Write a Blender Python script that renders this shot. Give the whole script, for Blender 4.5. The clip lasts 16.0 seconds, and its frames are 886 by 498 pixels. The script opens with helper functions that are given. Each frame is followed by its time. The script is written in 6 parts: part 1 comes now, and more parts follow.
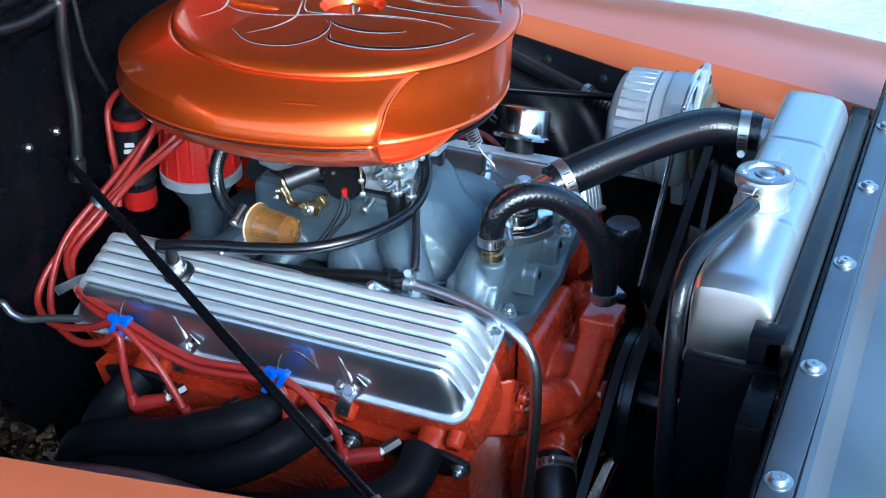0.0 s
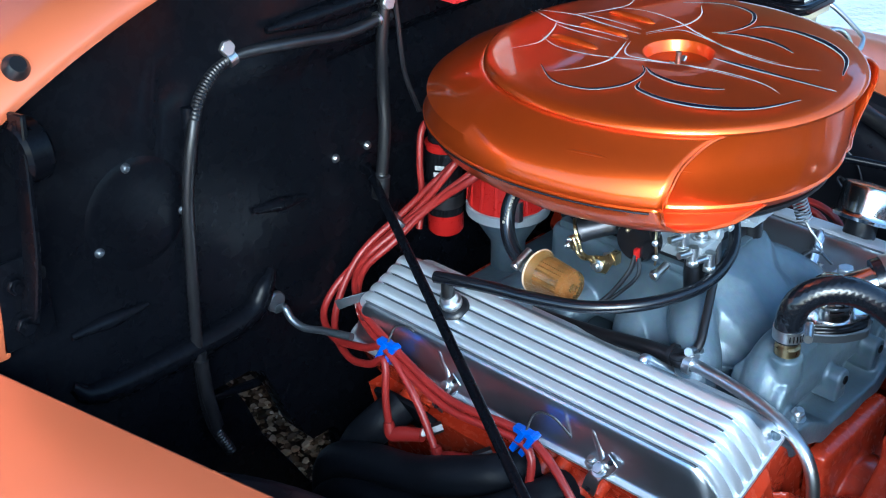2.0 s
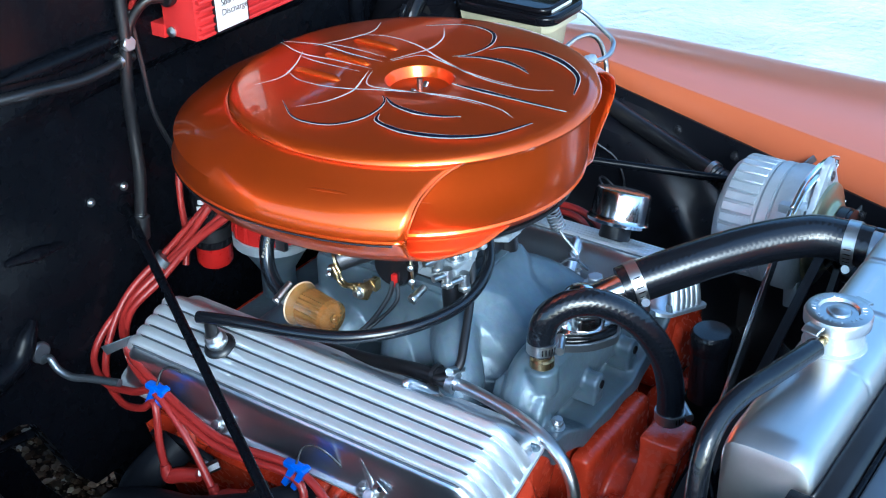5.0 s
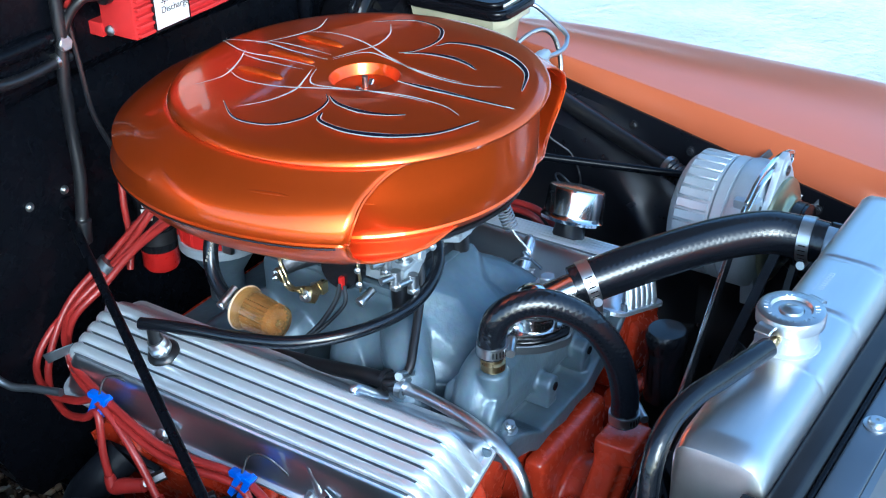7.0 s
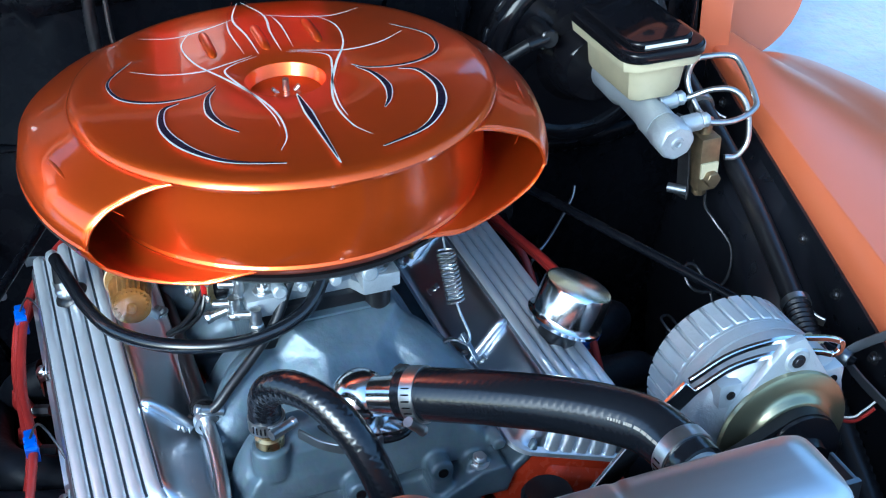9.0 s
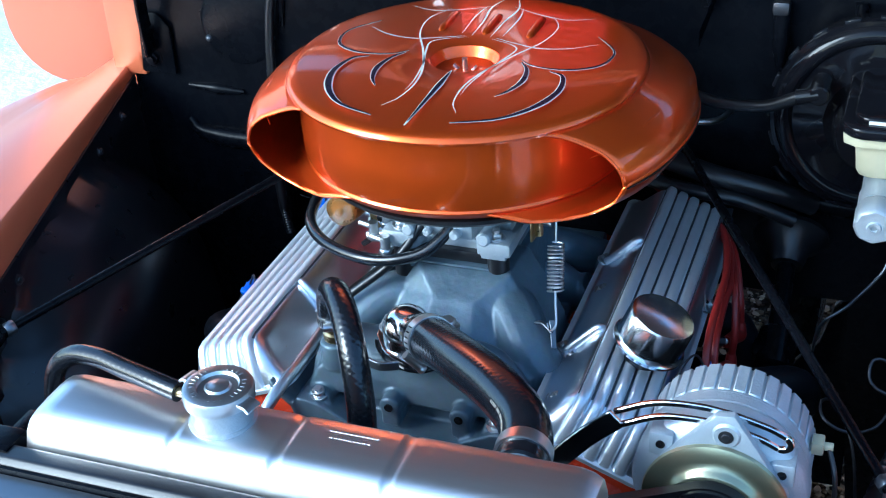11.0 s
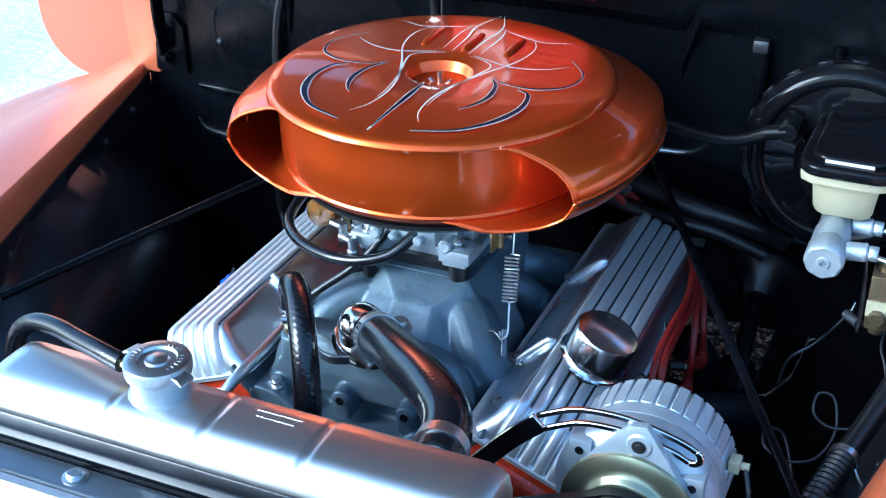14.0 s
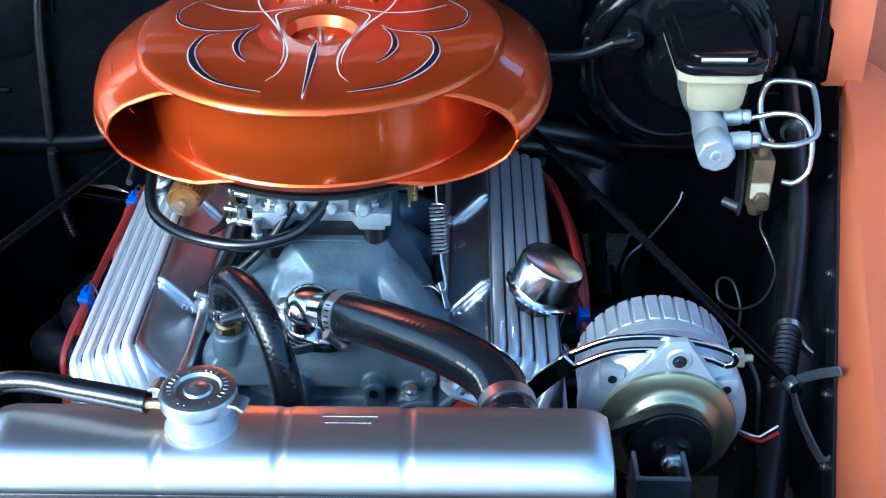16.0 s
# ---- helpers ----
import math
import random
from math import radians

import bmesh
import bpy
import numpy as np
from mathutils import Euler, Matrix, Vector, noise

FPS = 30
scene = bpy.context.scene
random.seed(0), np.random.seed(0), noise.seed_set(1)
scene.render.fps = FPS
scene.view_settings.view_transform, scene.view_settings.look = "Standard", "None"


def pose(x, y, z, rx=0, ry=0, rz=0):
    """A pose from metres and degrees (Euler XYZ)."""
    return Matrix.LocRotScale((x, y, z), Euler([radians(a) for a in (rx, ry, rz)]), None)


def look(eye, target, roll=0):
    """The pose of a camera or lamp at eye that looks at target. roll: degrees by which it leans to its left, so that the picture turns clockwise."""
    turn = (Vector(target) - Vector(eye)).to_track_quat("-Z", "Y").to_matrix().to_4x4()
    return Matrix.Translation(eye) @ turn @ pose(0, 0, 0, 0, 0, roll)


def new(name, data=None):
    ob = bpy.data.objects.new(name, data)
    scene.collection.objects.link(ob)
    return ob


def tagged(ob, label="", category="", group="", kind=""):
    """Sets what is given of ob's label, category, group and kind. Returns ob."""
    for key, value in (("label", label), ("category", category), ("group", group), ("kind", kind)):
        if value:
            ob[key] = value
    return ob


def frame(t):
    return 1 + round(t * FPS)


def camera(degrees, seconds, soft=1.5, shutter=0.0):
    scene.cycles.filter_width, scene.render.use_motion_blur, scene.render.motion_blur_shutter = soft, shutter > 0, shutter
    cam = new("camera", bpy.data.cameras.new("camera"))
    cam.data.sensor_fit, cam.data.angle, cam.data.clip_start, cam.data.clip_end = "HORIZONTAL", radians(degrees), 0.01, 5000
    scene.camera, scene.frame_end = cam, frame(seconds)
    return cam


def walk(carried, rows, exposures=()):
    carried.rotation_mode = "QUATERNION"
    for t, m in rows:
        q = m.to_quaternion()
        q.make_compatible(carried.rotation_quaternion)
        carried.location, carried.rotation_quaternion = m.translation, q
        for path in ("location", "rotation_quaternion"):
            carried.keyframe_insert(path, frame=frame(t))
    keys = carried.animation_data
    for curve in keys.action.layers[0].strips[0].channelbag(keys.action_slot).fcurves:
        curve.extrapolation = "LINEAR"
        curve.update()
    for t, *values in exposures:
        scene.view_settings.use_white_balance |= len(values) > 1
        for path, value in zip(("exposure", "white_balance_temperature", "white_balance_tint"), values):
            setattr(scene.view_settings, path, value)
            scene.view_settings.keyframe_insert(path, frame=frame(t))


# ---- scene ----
cam = camera(38.0, 16.0, soft=1.1)
PATH = [
    (0, (0.651, -1.258, 1.719), (-0.03, 0.328, 0.709), -0.3),
    (0.5, (0.77, -1.096, 1.72), (-0.172, 0.361, 0.726), 1.8),
    (1, (0.837, -1.042, 1.734), (-0.286, 0.287, 0.748), -0.1),
    (1.5, (0.836, -1.053, 1.726), (-0.39, 0.189, 0.75), -1.4),
    (2, (0.706, -1.096, 1.701), (-0.506, 0.161, 0.726), -1.3),
    (2.5, (0.709, -1.08, 1.718), (-0.478, 0.196, 0.735), -0.8),
    (3, (0.706, -1.069, 1.734), (-0.36, 0.304, 0.745), -3.0),
    (3.5, (0.704, -1.073, 1.738), (-0.294, 0.346, 0.742), -3.4),
    (4, (0.76, -1.059, 1.751), (-0.241, 0.36, 0.759), -2.2),
    (6.3, (0.763, -1.029, 1.739), (-0.235, 0.377, 0.726), -1.3),
    (6.5, (0.734, -1.034, 1.735), (-0.218, 0.401, 0.719), -0.4),
    (7, (0.765, -0.997, 1.739), (-0.2, 0.434, 0.73), -1.6),
    (7.5, (0.973, -0.869, 1.727), (-0.211, 0.412, 0.749), 0.8),
    (8, (1.082, -0.726, 1.742), (-0.311, 0.328, 0.768), 2.3),
    (8.5, (1.084, -0.494, 1.725), (-0.425, 0.342, 0.714), 2.5),
    (9, (1.07, -0.237, 1.714), (-0.521, 0.342, 0.649), -0.7),
    (9.5, (1.081, 0.015, 1.704), (-0.593, 0.06, 0.61), -1.6),
    (9.7, (1.104, 0.062, 1.712), (-0.559, -0.033, 0.604), -3.7),
    (11.8, (1.25, 0.577, 1.754), (-0.318, -0.183, 0.772), -1.1),
    (12, (1.251, 0.578, 1.755), (-0.324, -0.176, 0.78), -0.8),
    (12.5, (1.247, 0.57, 1.752), (-0.339, -0.173, 0.788), -0.7),
    (13, (1.24, 0.568, 1.752), (-0.348, -0.169, 0.786), -0.8),
    (13.5, (1.239, 0.567, 1.751), (-0.35, -0.164, 0.782), -0.8),
    (14, (1.241, 0.562, 1.751), (-0.35, -0.157, 0.775), -0.7),
    (14.5, (1.241, 0.565, 1.749), (-0.351, -0.148, 0.771), -0.7),
    (15, (1.232, 0.478, 1.72), (-0.411, -0.104, 0.738), -1.3),
    (15.5, (1.225, 0.282, 1.739), (-0.46, 0.068, 0.683), -5.1),
    (16, (1.275, 0.152, 1.738), (-0.422, 0.121, 0.681), -0.1),
]
walk(cam, [(t, look(eye, target, roll)) for t, eye, target, roll in PATH], [(0.0, 1.55, 4900, -4), (9.7, 1.55, 4900, -4), (12.0, 1.68, 4740, -4), (16.0, 1.68, 4740, -4)])

# ---- light ----
SUN_TURN, SUN_UP = -46.0, 26.0
sky = bpy.data.worlds.new("sky")
scene.world = sky
sky.use_nodes = True
air = sky.node_tree.nodes.new("ShaderNodeTexSky")
air.sky_type, air.sun_disc = "NISHITA", False
air.dust_density, air.air_density = 1.5, 1.0
air.sun_elevation, air.sun_rotation = radians(SUN_UP), radians(90 - SUN_TURN)
sky.node_tree.nodes["Background"].inputs["Strength"].default_value = 0.15
sky.node_tree.links.new(air.outputs[0], sky.node_tree.nodes["Background"].inputs["Color"])
sun = new("sun", bpy.data.lights.new("sun", "SUN"))
sun.data.energy, sun.data.angle, sun.data.color = 1.25, radians(28.0), (1.0, 0.97, 0.94)
sun.matrix_world = look((math.cos(radians(SUN_TURN)) * 5, math.sin(radians(SUN_TURN)) * 5, 5 * math.tan(radians(SUN_UP))), (0, 0, 0))
scene.view_settings.exposure = 1.6


# ---- materials ----
def mat(name, col, rough=0.5, metal=0.0, var=0.18, scale=25.0, bump=0.0, bscale=260.0, coat=0.0, rvar=0.1, col2=None, spec=0.5, fleck=0.0, stretch=(1, 1, 1)):
    """A surface with large soft variation, fine grain and small relief."""
    m = bpy.data.materials.new(name)
    m.use_nodes = True
    t = m.node_tree
    b = t.nodes["Principled BSDF"]
    tc, mp = t.nodes.new("ShaderNodeTexCoord"), t.nodes.new("ShaderNodeMapping")
    mp.inputs["Scale"].default_value = stretch
    t.links.new(tc.outputs["Object"], mp.inputs[0])
    big, fine = t.nodes.new("ShaderNodeTexNoise"), t.nodes.new("ShaderNodeTexNoise")
    big.inputs["Scale"].default_value, big.inputs["Detail"].default_value = scale, 5
    fine.inputs["Scale"].default_value, fine.inputs["Detail"].default_value = bscale, 4
    for n in (big, fine):
        t.links.new(mp.outputs[0], n.inputs["Vector"])
    ramp = t.nodes.new("ShaderNodeValToRGB")
    low = col2 or tuple(c * (1 - var) for c in col)
    ramp.color_ramp.elements[0].position, ramp.color_ramp.elements[1].position = 0.35, 0.65
    ramp.color_ramp.elements[0].color, ramp.color_ramp.elements[1].color = (*low, 1), (*col, 1)
    t.links.new(big.outputs["Fac"], ramp.inputs[0])
    colour = ramp.outputs[0]
    if fleck:
        mix = t.nodes.new("ShaderNodeMix")
        mix.data_type, mix.blend_type = "RGBA", "MULTIPLY"
        mix.inputs["Factor"].default_value = fleck
        t.links.new(colour, mix.inputs["A"])
        t.links.new(fine.outputs["Color"], mix.inputs["B"])
        colour = mix.outputs["Result"]
    t.links.new(colour, b.inputs["Base Color"])
    rng = t.nodes.new("ShaderNodeMapRange")
    rng.inputs["To Min"].default_value, rng.inputs["To Max"].default_value = max(0.02, rough - rvar), min(1, rough + rvar)
    t.links.new(fine.outputs["Fac"], rng.inputs["Value"])
    t.links.new(rng.outputs[0], b.inputs["Roughness"])
    b.inputs["Metallic"].default_value = metal
    b.inputs["Specular IOR Level"].default_value = spec
    b.inputs["Coat Weight"].default_value = coat
    b.inputs["Coat Roughness"].default_value = 0.06
    if bump:
        bp = t.nodes.new("ShaderNodeBump")
        bp.inputs["Strength"].default_value, bp.inputs["Distance"].default_value = 1.0, bump
        t.links.new(fine.outputs["Fac"], bp.inputs["Height"])
        t.links.new(bp.outputs[0], b.inputs["Normal"])
    return m


CANDY = mat("candy_orange_paint", (0.83, 0.112, 0.008), 0.36, 0.86, 0.07, 8, coat=0.8, rvar=0.02, bscale=2500, spec=0.2)
BODY = mat("orange_body_paint", (0.62, 0.155, 0.060), 0.36, 0.25, 0.07, 5, coat=0.8, rvar=0.04, bscale=2200)
BODY.node_tree.nodes["Principled BSDF"].inputs["Coat Roughness"].default_value = 0.28
ENGINE_RED = mat("engine_enamel", (0.50, 0.042, 0.013), 0.26, 0.0, 0.25, 18, bump=0.0002, bscale=110, coat=0.3)
BLACK = mat("satin_black_paint", (0.0032, 0.0037, 0.0056), 0.27, 0.0, 0.3, 6, bump=0.0003, bscale=60, rvar=0.12, spec=0.095)
APRON = mat("gloss_black_paint", (0.008, 0.009, 0.013), 0.30, 0.0, 0.3, 5, bump=0.0003, bscale=30, rvar=0.08, spec=0.5)
RUBBER = mat("black_rubber", (0.010, 0.010, 0.012), 0.34, 0.0, 0.35, 40, bump=0.00008, bscale=500)
BRAID = mat("black_braided_rubber", (0.006, 0.007, 0.010), 0.23, 0.0, 0.1, 30, bscale=300, rvar=0.02, spec=0.5, coat=0.2)
POLISHED = mat("polished_aluminium", (0.74, 0.79, 0.86), 0.32, 1.0, 0.08, 20, rvar=0.02)
FINNED = mat("satin_aluminium", (0.86, 0.91, 0.97), 0.40, 0.75, 0.07, 30, rvar=0.06)
CAST = mat("cast_aluminium", (0.145, 0.19, 0.23), 0.40, 0.3, 0.25, 16, bump=0.0006, bscale=130, rvar=0.16, col2=(0.085, 0.12, 0.155), fleck=0.25)
ALTCAST = mat("bright_cast_aluminium", (0.46, 0.51, 0.56), 0.46, 0.55, 0.15, 25, bump=0.0005, bscale=320)
BRUSHED = mat("brushed_aluminium", (0.79, 0.78, 0.78), 0.36, 1.0, 0.07, 9, bscale=160, rvar=0.04, stretch=(6, 0.6, 6))
DARK_ALU = mat("dark_aluminium", (0.16, 0.18, 0.21), 0.5, 0.6, 0.3, 60)
CHROME = mat("chrome", (0.86, 0.87, 0.89), 0.17, 1.0, 0.05, 15, rvar=0.03)
GLOSS = mat("gloss_black_enamel", (0.006, 0.006, 0.008), 0.07, 0.0, 0.2, 8, rvar=0.03, spec=0.2)
TARNISH = mat("tarnished_brass", (0.26, 0.20, 0.12), 0.42, 0.8, 0.4, 50, bump=0.0003)
WORN = mat("worn_rubber_print", (0.30, 0.27, 0.22), 0.6, 0.0, 0.2, 60)
ZINC = mat("zinc_steel", (0.60, 0.61, 0.62), 0.34, 1.0, 0.1, 60, rvar=0.06)
BARE = mat("bare_steel", (0.20, 0.22, 0.25), 0.34, 0.85, 0.35, 5, bscale=40, rvar=0.06, col2=(0.13, 0.145, 0.165))
RIM = mat("tan_plastic", (0.62, 0.44, 0.28), 0.2, 0.0, 0.15, 40)
GOLDZINC = mat("yellow_zinc", (0.36, 0.35, 0.23), 0.30, 0.9, 0.1, 20, rvar=0.05)
BRASS = mat("yellow_brass", (0.60, 0.47, 0.25), 0.3, 1.0, 0.3, 60, bump=0.0002)
RED = mat("red_plastic", (0.42, 0.012, 0.010), 0.3, 0.0, 0.12, 20)
REDBOX = mat("red_anodised_case", (0.60, 0.03, 0.03), 0.35, 0.2, 0.15, 30)
WIRE = mat("red_silicone", (0.25, 0.016, 0.013), 0.38, 0.0, 0.18, 35)
BLUE = mat("blue_plastic", (0.02, 0.10, 0.55), 0.35, 0.0, 0.15, 60)
CREAM = mat("cream_plastic", (0.46, 0.42, 0.28), 0.38, 0.0, 0.15, 30)
AMBER = mat("amber_plastic", (0.93, 0.62, 0.24), 0.05, 0.0, 0.15, 50, rvar=0.03)
AMBER.node_tree.nodes["Principled BSDF"].inputs["Transmission Weight"].default_value = 0.92
PAPER = mat("pleated_paper", (0.40, 0.17, 0.03), 0.7, 0.0, 0.4, 60)
HEADER = mat("header_coating", (0.006, 0.007, 0.010), 0.5, 0.0, 0.35, 30, bump=0.0004, bscale=160, spec=0.12)
LABEL = mat("white_label", (0.72, 0.72, 0.70), 0.5, 0.0, 0.06, 60)
INK = mat("black_ink", (0.008, 0.008, 0.010), 0.2, 0.0, 0.1, 60, rvar=0.06, spec=0.35)
STRIPE = mat("silver_pinstripe", (0.72, 0.71, 0.66), 0.35, 0.0, 0.12, 120)
STRIPE_DARK = mat("midnight_pinstripe", (0.006, 0.007, 0.022), 0.3, 0.0, 0.2, 120, spec=0.15)
STRIPE_RED = mat("red_pinstripe", (0.62, 0.05, 0.015), 0.3, 0.0, 0.15, 120, coat=0.5)
GRAVEL = mat("pale_gravel", (0.86, 0.85, 0.83), 0.9, 0.0, 0.5, 2.5, bump=0.012, bscale=22, col2=(0.66, 0.67, 0.70), fleck=0.2)
BELT_GREEN = mat("dark_belt_green", (0.04, 0.06, 0.025), 0.8, 0.0, 0.6, 1.5, bump=0.2, bscale=6, fleck=0.5)
STONE = mat("mixed_pebbles", (0.42, 0.34, 0.24), 0.75, 0.0, 0.4, 60.0, bump=0.001, bscale=160)
stone_tree = STONE.node_tree
isle, tones = stone_tree.nodes.new("ShaderNodeNewGeometry"), stone_tree.nodes.new("ShaderNodeValToRGB")
tones.color_ramp.elements[0].color, tones.color_ramp.elements[1].color = (0.06, 0.042, 0.027, 1), (0.80, 0.72, 0.60, 1)
for spot, tone in ((0.35, (0.15, 0.10, 0.06, 1)), (0.65, (0.35, 0.25, 0.16, 1)), (0.85, (0.56, 0.46, 0.34, 1))):
    tones.color_ramp.elements.new(spot).color = tone
stone_tree.links.new(isle.outputs["Random Per Island"], tones.inputs[0])
stone_tree.links.new(tones.outputs[0], stone_tree.nodes["Principled BSDF"].inputs["Base Color"])
SHADED_LITTER = mat("shaded_bark_litter", (0.10, 0.068, 0.04), 0.9, 0.0, 0.5, 40.0, bump=0.02, bscale=90, col2=(0.05, 0.035, 0.025), fleck=0.6)
DULL = mat("dull_dark_steel", (0.10, 0.10, 0.11), 0.4, 0.9, 0.3, 40)
UNDERSIDE = mat("dull_bonnet_lining", (0.022, 0.018, 0.018), 0.5, 0.0, 0.3, 6)


# ---- mesh helpers ----
BASE = {}


def merge(*some):
    out = bmesh.new()
    for b in some:
        me = bpy.data.meshes.new("join")
        b.to_mesh(me)
        out.from_mesh(me)
        bpy.data.meshes.remove(me)
        b.free()
    return out


def moved(bm, m):
    bmesh.ops.transform(bm, matrix=m, verts=bm.verts)
    return bm


def along(p, d, up=(0, 0, 1)):
    """A pose at p whose z axis runs along d."""
    z = Vector(d).normalized()
    x = Vector(up).cross(z)
    if x.length < 1e-4:
        x = Vector((0, 1, 0)).cross(z)
    x.normalize()
    m = Matrix((x, z.cross(x), z)).transposed().to_4x4()
    m.translation = p
    return m


def bevelled(bm, off, seg=2, angle=30):
    if off > 0:
        edges = [e for e in bm.edges if len(e.link_faces) == 2 and e.calc_face_angle(0) > radians(angle)]
        bmesh.ops.bevel(bm, geom=edges, offset=off, segments=seg, profile=0.6, affect="EDGES", clamp_overlap=True)
    return bm


def box(x0, x1, y0, y1, z0, z1, off=0.0, seg=2):
    bm = bmesh.new()
    bmesh.ops.create_cube(bm, size=1)
    bmesh.ops.scale(bm, vec=(x1 - x0, y1 - y0, z1 - z0), verts=bm.verts)
    bmesh.ops.translate(bm, vec=((x0 + x1) / 2, (y0 + y1) / 2, (z0 + z1) / 2), verts=bm.verts)
    return bevelled(bm, off, seg)


def skin(rings, closed=True, caps=True):
    bm = bmesh.new()
    vs = [[bm.verts.new(p) for p in r] for r in rings]
    n = len(vs[0])
    for a, b in zip(vs, vs[1:]):
        for i in range(n if closed else n - 1):
            j = (i + 1) % n
            bm.faces.new((a[i], a[j], b[j], b[i]))
    if caps and closed:
        bm.faces.new(vs[0][::-1])
        bm.faces.new(vs[-1])
    bmesh.ops.recalc_face_normals(bm, faces=bm.faces)
    return bm


def lathe(prof, m=None, n=32, caps=True):
    """prof: (radius, height) from one end to the other, turned round z."""
    rings = [[(max(r, 1e-4) * math.cos(2 * math.pi * i / n), max(r, 1e-4) * math.sin(2 * math.pi * i / n), z) for i in range(n)] for r, z in prof]
    bm = skin(rings, True, caps)
    return moved(bm, m) if m else bm


def rod(a, b, r, n=14, off=0.0, r2=None):
    d = Vector(b) - Vector(a)
    h, e = d.length, r if r2 is None else r2
    prof = [(r, 0), (e, h)] if not off else [(r - off, 0), (r, off), (e, h - off), (e - off, h)]
    return lathe(prof, along(a, d), n)


def prism(outline, h, m=None, off=0.0, seg=2):
    """A flat outline given h thickness along z."""
    bm = skin([[(x, y, 0) for x, y in outline], [(x, y, h) for x, y in outline]])
    bevelled(bm, off, seg)
    return moved(bm, m) if m else bm


def hexa(r, h, m, n=6):
    return prism([(r * math.cos(math.pi * 2 * i / n), r * math.sin(math.pi * 2 * i / n)) for i in range(n)], h, m, r * 0.12, 1)


def curve(pts, steps=8):
    """Points of a smooth line through pts."""
    p = [Vector(v) for v in pts]
    p = [p[0] * 2 - p[1]] + p + [p[-1] * 2 - p[-2]]
    out = []
    for a, b, c, d in zip(p, p[1:], p[2:], p[3:]):
        for k in range(steps):
            t = k / steps
            out.append(0.5 * (2 * b + (c - a) * t + (2 * a - 5 * b + 4 * c - d) * t * t + (3 * b - a - 3 * c + d) * t ** 3))
    return out + [p[-2]]


def tube(pts, r, n=12, steps=8, flat=1.0, wave=0.0, straight=False, weave=0.0):
    """A round (or flattened) tube along a smooth line; r may be one radius or one for each point; wave: corrugation; weave: the relief of a braid."""
    line = [Vector(v) for v in pts] if straight else curve(pts, steps)
    k = len(line)
    if weave:
        far = np.r_[0.0, np.cumsum([(b - a).length for a, b in zip(line, line[1:])])]
        at = np.linspace(0.0, far[-1], int(far[-1] / 0.0011))
        cols = [np.interp(at, far, [p[c] for p in line]) for c in range(3)]
        line = [Vector(p) for p in zip(*cols)]
        k = len(line)
    if isinstance(r, (tuple, list)):
        rad = [float(np.interp(i / (k - 1), np.linspace(0, 1, len(r)), r)) for i in range(k)]
    else:
        rad = [r] * k
    tan = [(line[min(i + 1, k - 1)] - line[max(i - 1, 0)]).normalized() for i in range(k)]
    side = tan[0].orthogonal().normalized()
    if abs(tan[0].z) < 0.95:
        side = tan[0].cross(Vector((0, 0, 1))).normalized()
    rings = []
    for i in range(k):
        side = (side - tan[i] * side.dot(tan[i])).normalized()
        up = side.cross(tan[i])
        q = rad[i] * (1 + wave * (1 if i % 2 else -1))
        ring_pts = []
        for j in range(n):
            a = 2 * math.pi * j / n
            d = q + weave * (max(math.sin(a * (n // 6) + i * 1.05), math.sin(a * (n // 6) - i * 1.05)) if weave else 0.0)
            ring_pts.append(line[i] + d * (side * math.cos(a) + up * flat * math.sin(a)))
        rings.append(ring_pts)
    return skin(rings)


def strap(pts, w, th, wide, steps=8):
    """A flat bar along a smooth line; wide: the direction of its width."""
    line, rings = curve(pts, steps), []
    for i, p in enumerate(line):
        t = (line[min(i + 1, len(line) - 1)] - line[max(i - 1, 0)]).normalized()
        s = Vector(wide)
        s = (s - t * s.dot(t)).normalized()
        u = t.cross(s)
        rings.append([p + s * a * w / 2 + u * b * th / 2 for a, b in ((-1, -1), (1, -1), (1, 1), (-1, 1))])
    return bevelled(skin(rings), th * 0.25, 1, 50)


def ball(c, rx, ry, rz, n=20):
    bm = bmesh.new()
    bmesh.ops.create_uvsphere(bm, u_segments=n, v_segments=n // 2 + 2, radius=1)
    return moved(bm, Matrix.LocRotScale(c, None, (rx, ry, rz)))


def obj(name, bm, material, smooth=40):
    me = bpy.data.meshes.new(name)
    bm.to_mesh(me)
    bm.free()
    me.materials.append(material)
    if smooth:
        me.polygons.foreach_set("use_smooth", [True] * len(me.polygons))
        me.set_sharp_from_angle(angle=radians(smooth))
    return new(name, me)


def thing(name, base, label, category, group="", kind=""):
    ob = new(name)
    ob.location = base
    ob.empty_display_size = 0.02
    BASE[ob] = Vector(base)
    return tagged(ob, label, category, group, kind)


def part(name, bm, material, parent, label="", smooth=40):
    """One mesh, given in the world's places, under a thing or a part."""
    base = BASE[parent]
    moved(bm, Matrix.Translation(-base))
    ob = obj(name, bm, material, smooth)
    ob.parent = parent
    BASE[ob] = base
    return tagged(ob, label)


def single(name, bm, material, base, label, category, group="", kind="", smooth=40):
    """A thing of one mesh."""
    moved(bm, Matrix.Translation(-Vector(base)))
    ob = obj(name, bm, material, smooth)
    ob.location = base
    BASE[ob] = Vector(base)
    return tagged(ob, label, category, group, kind)


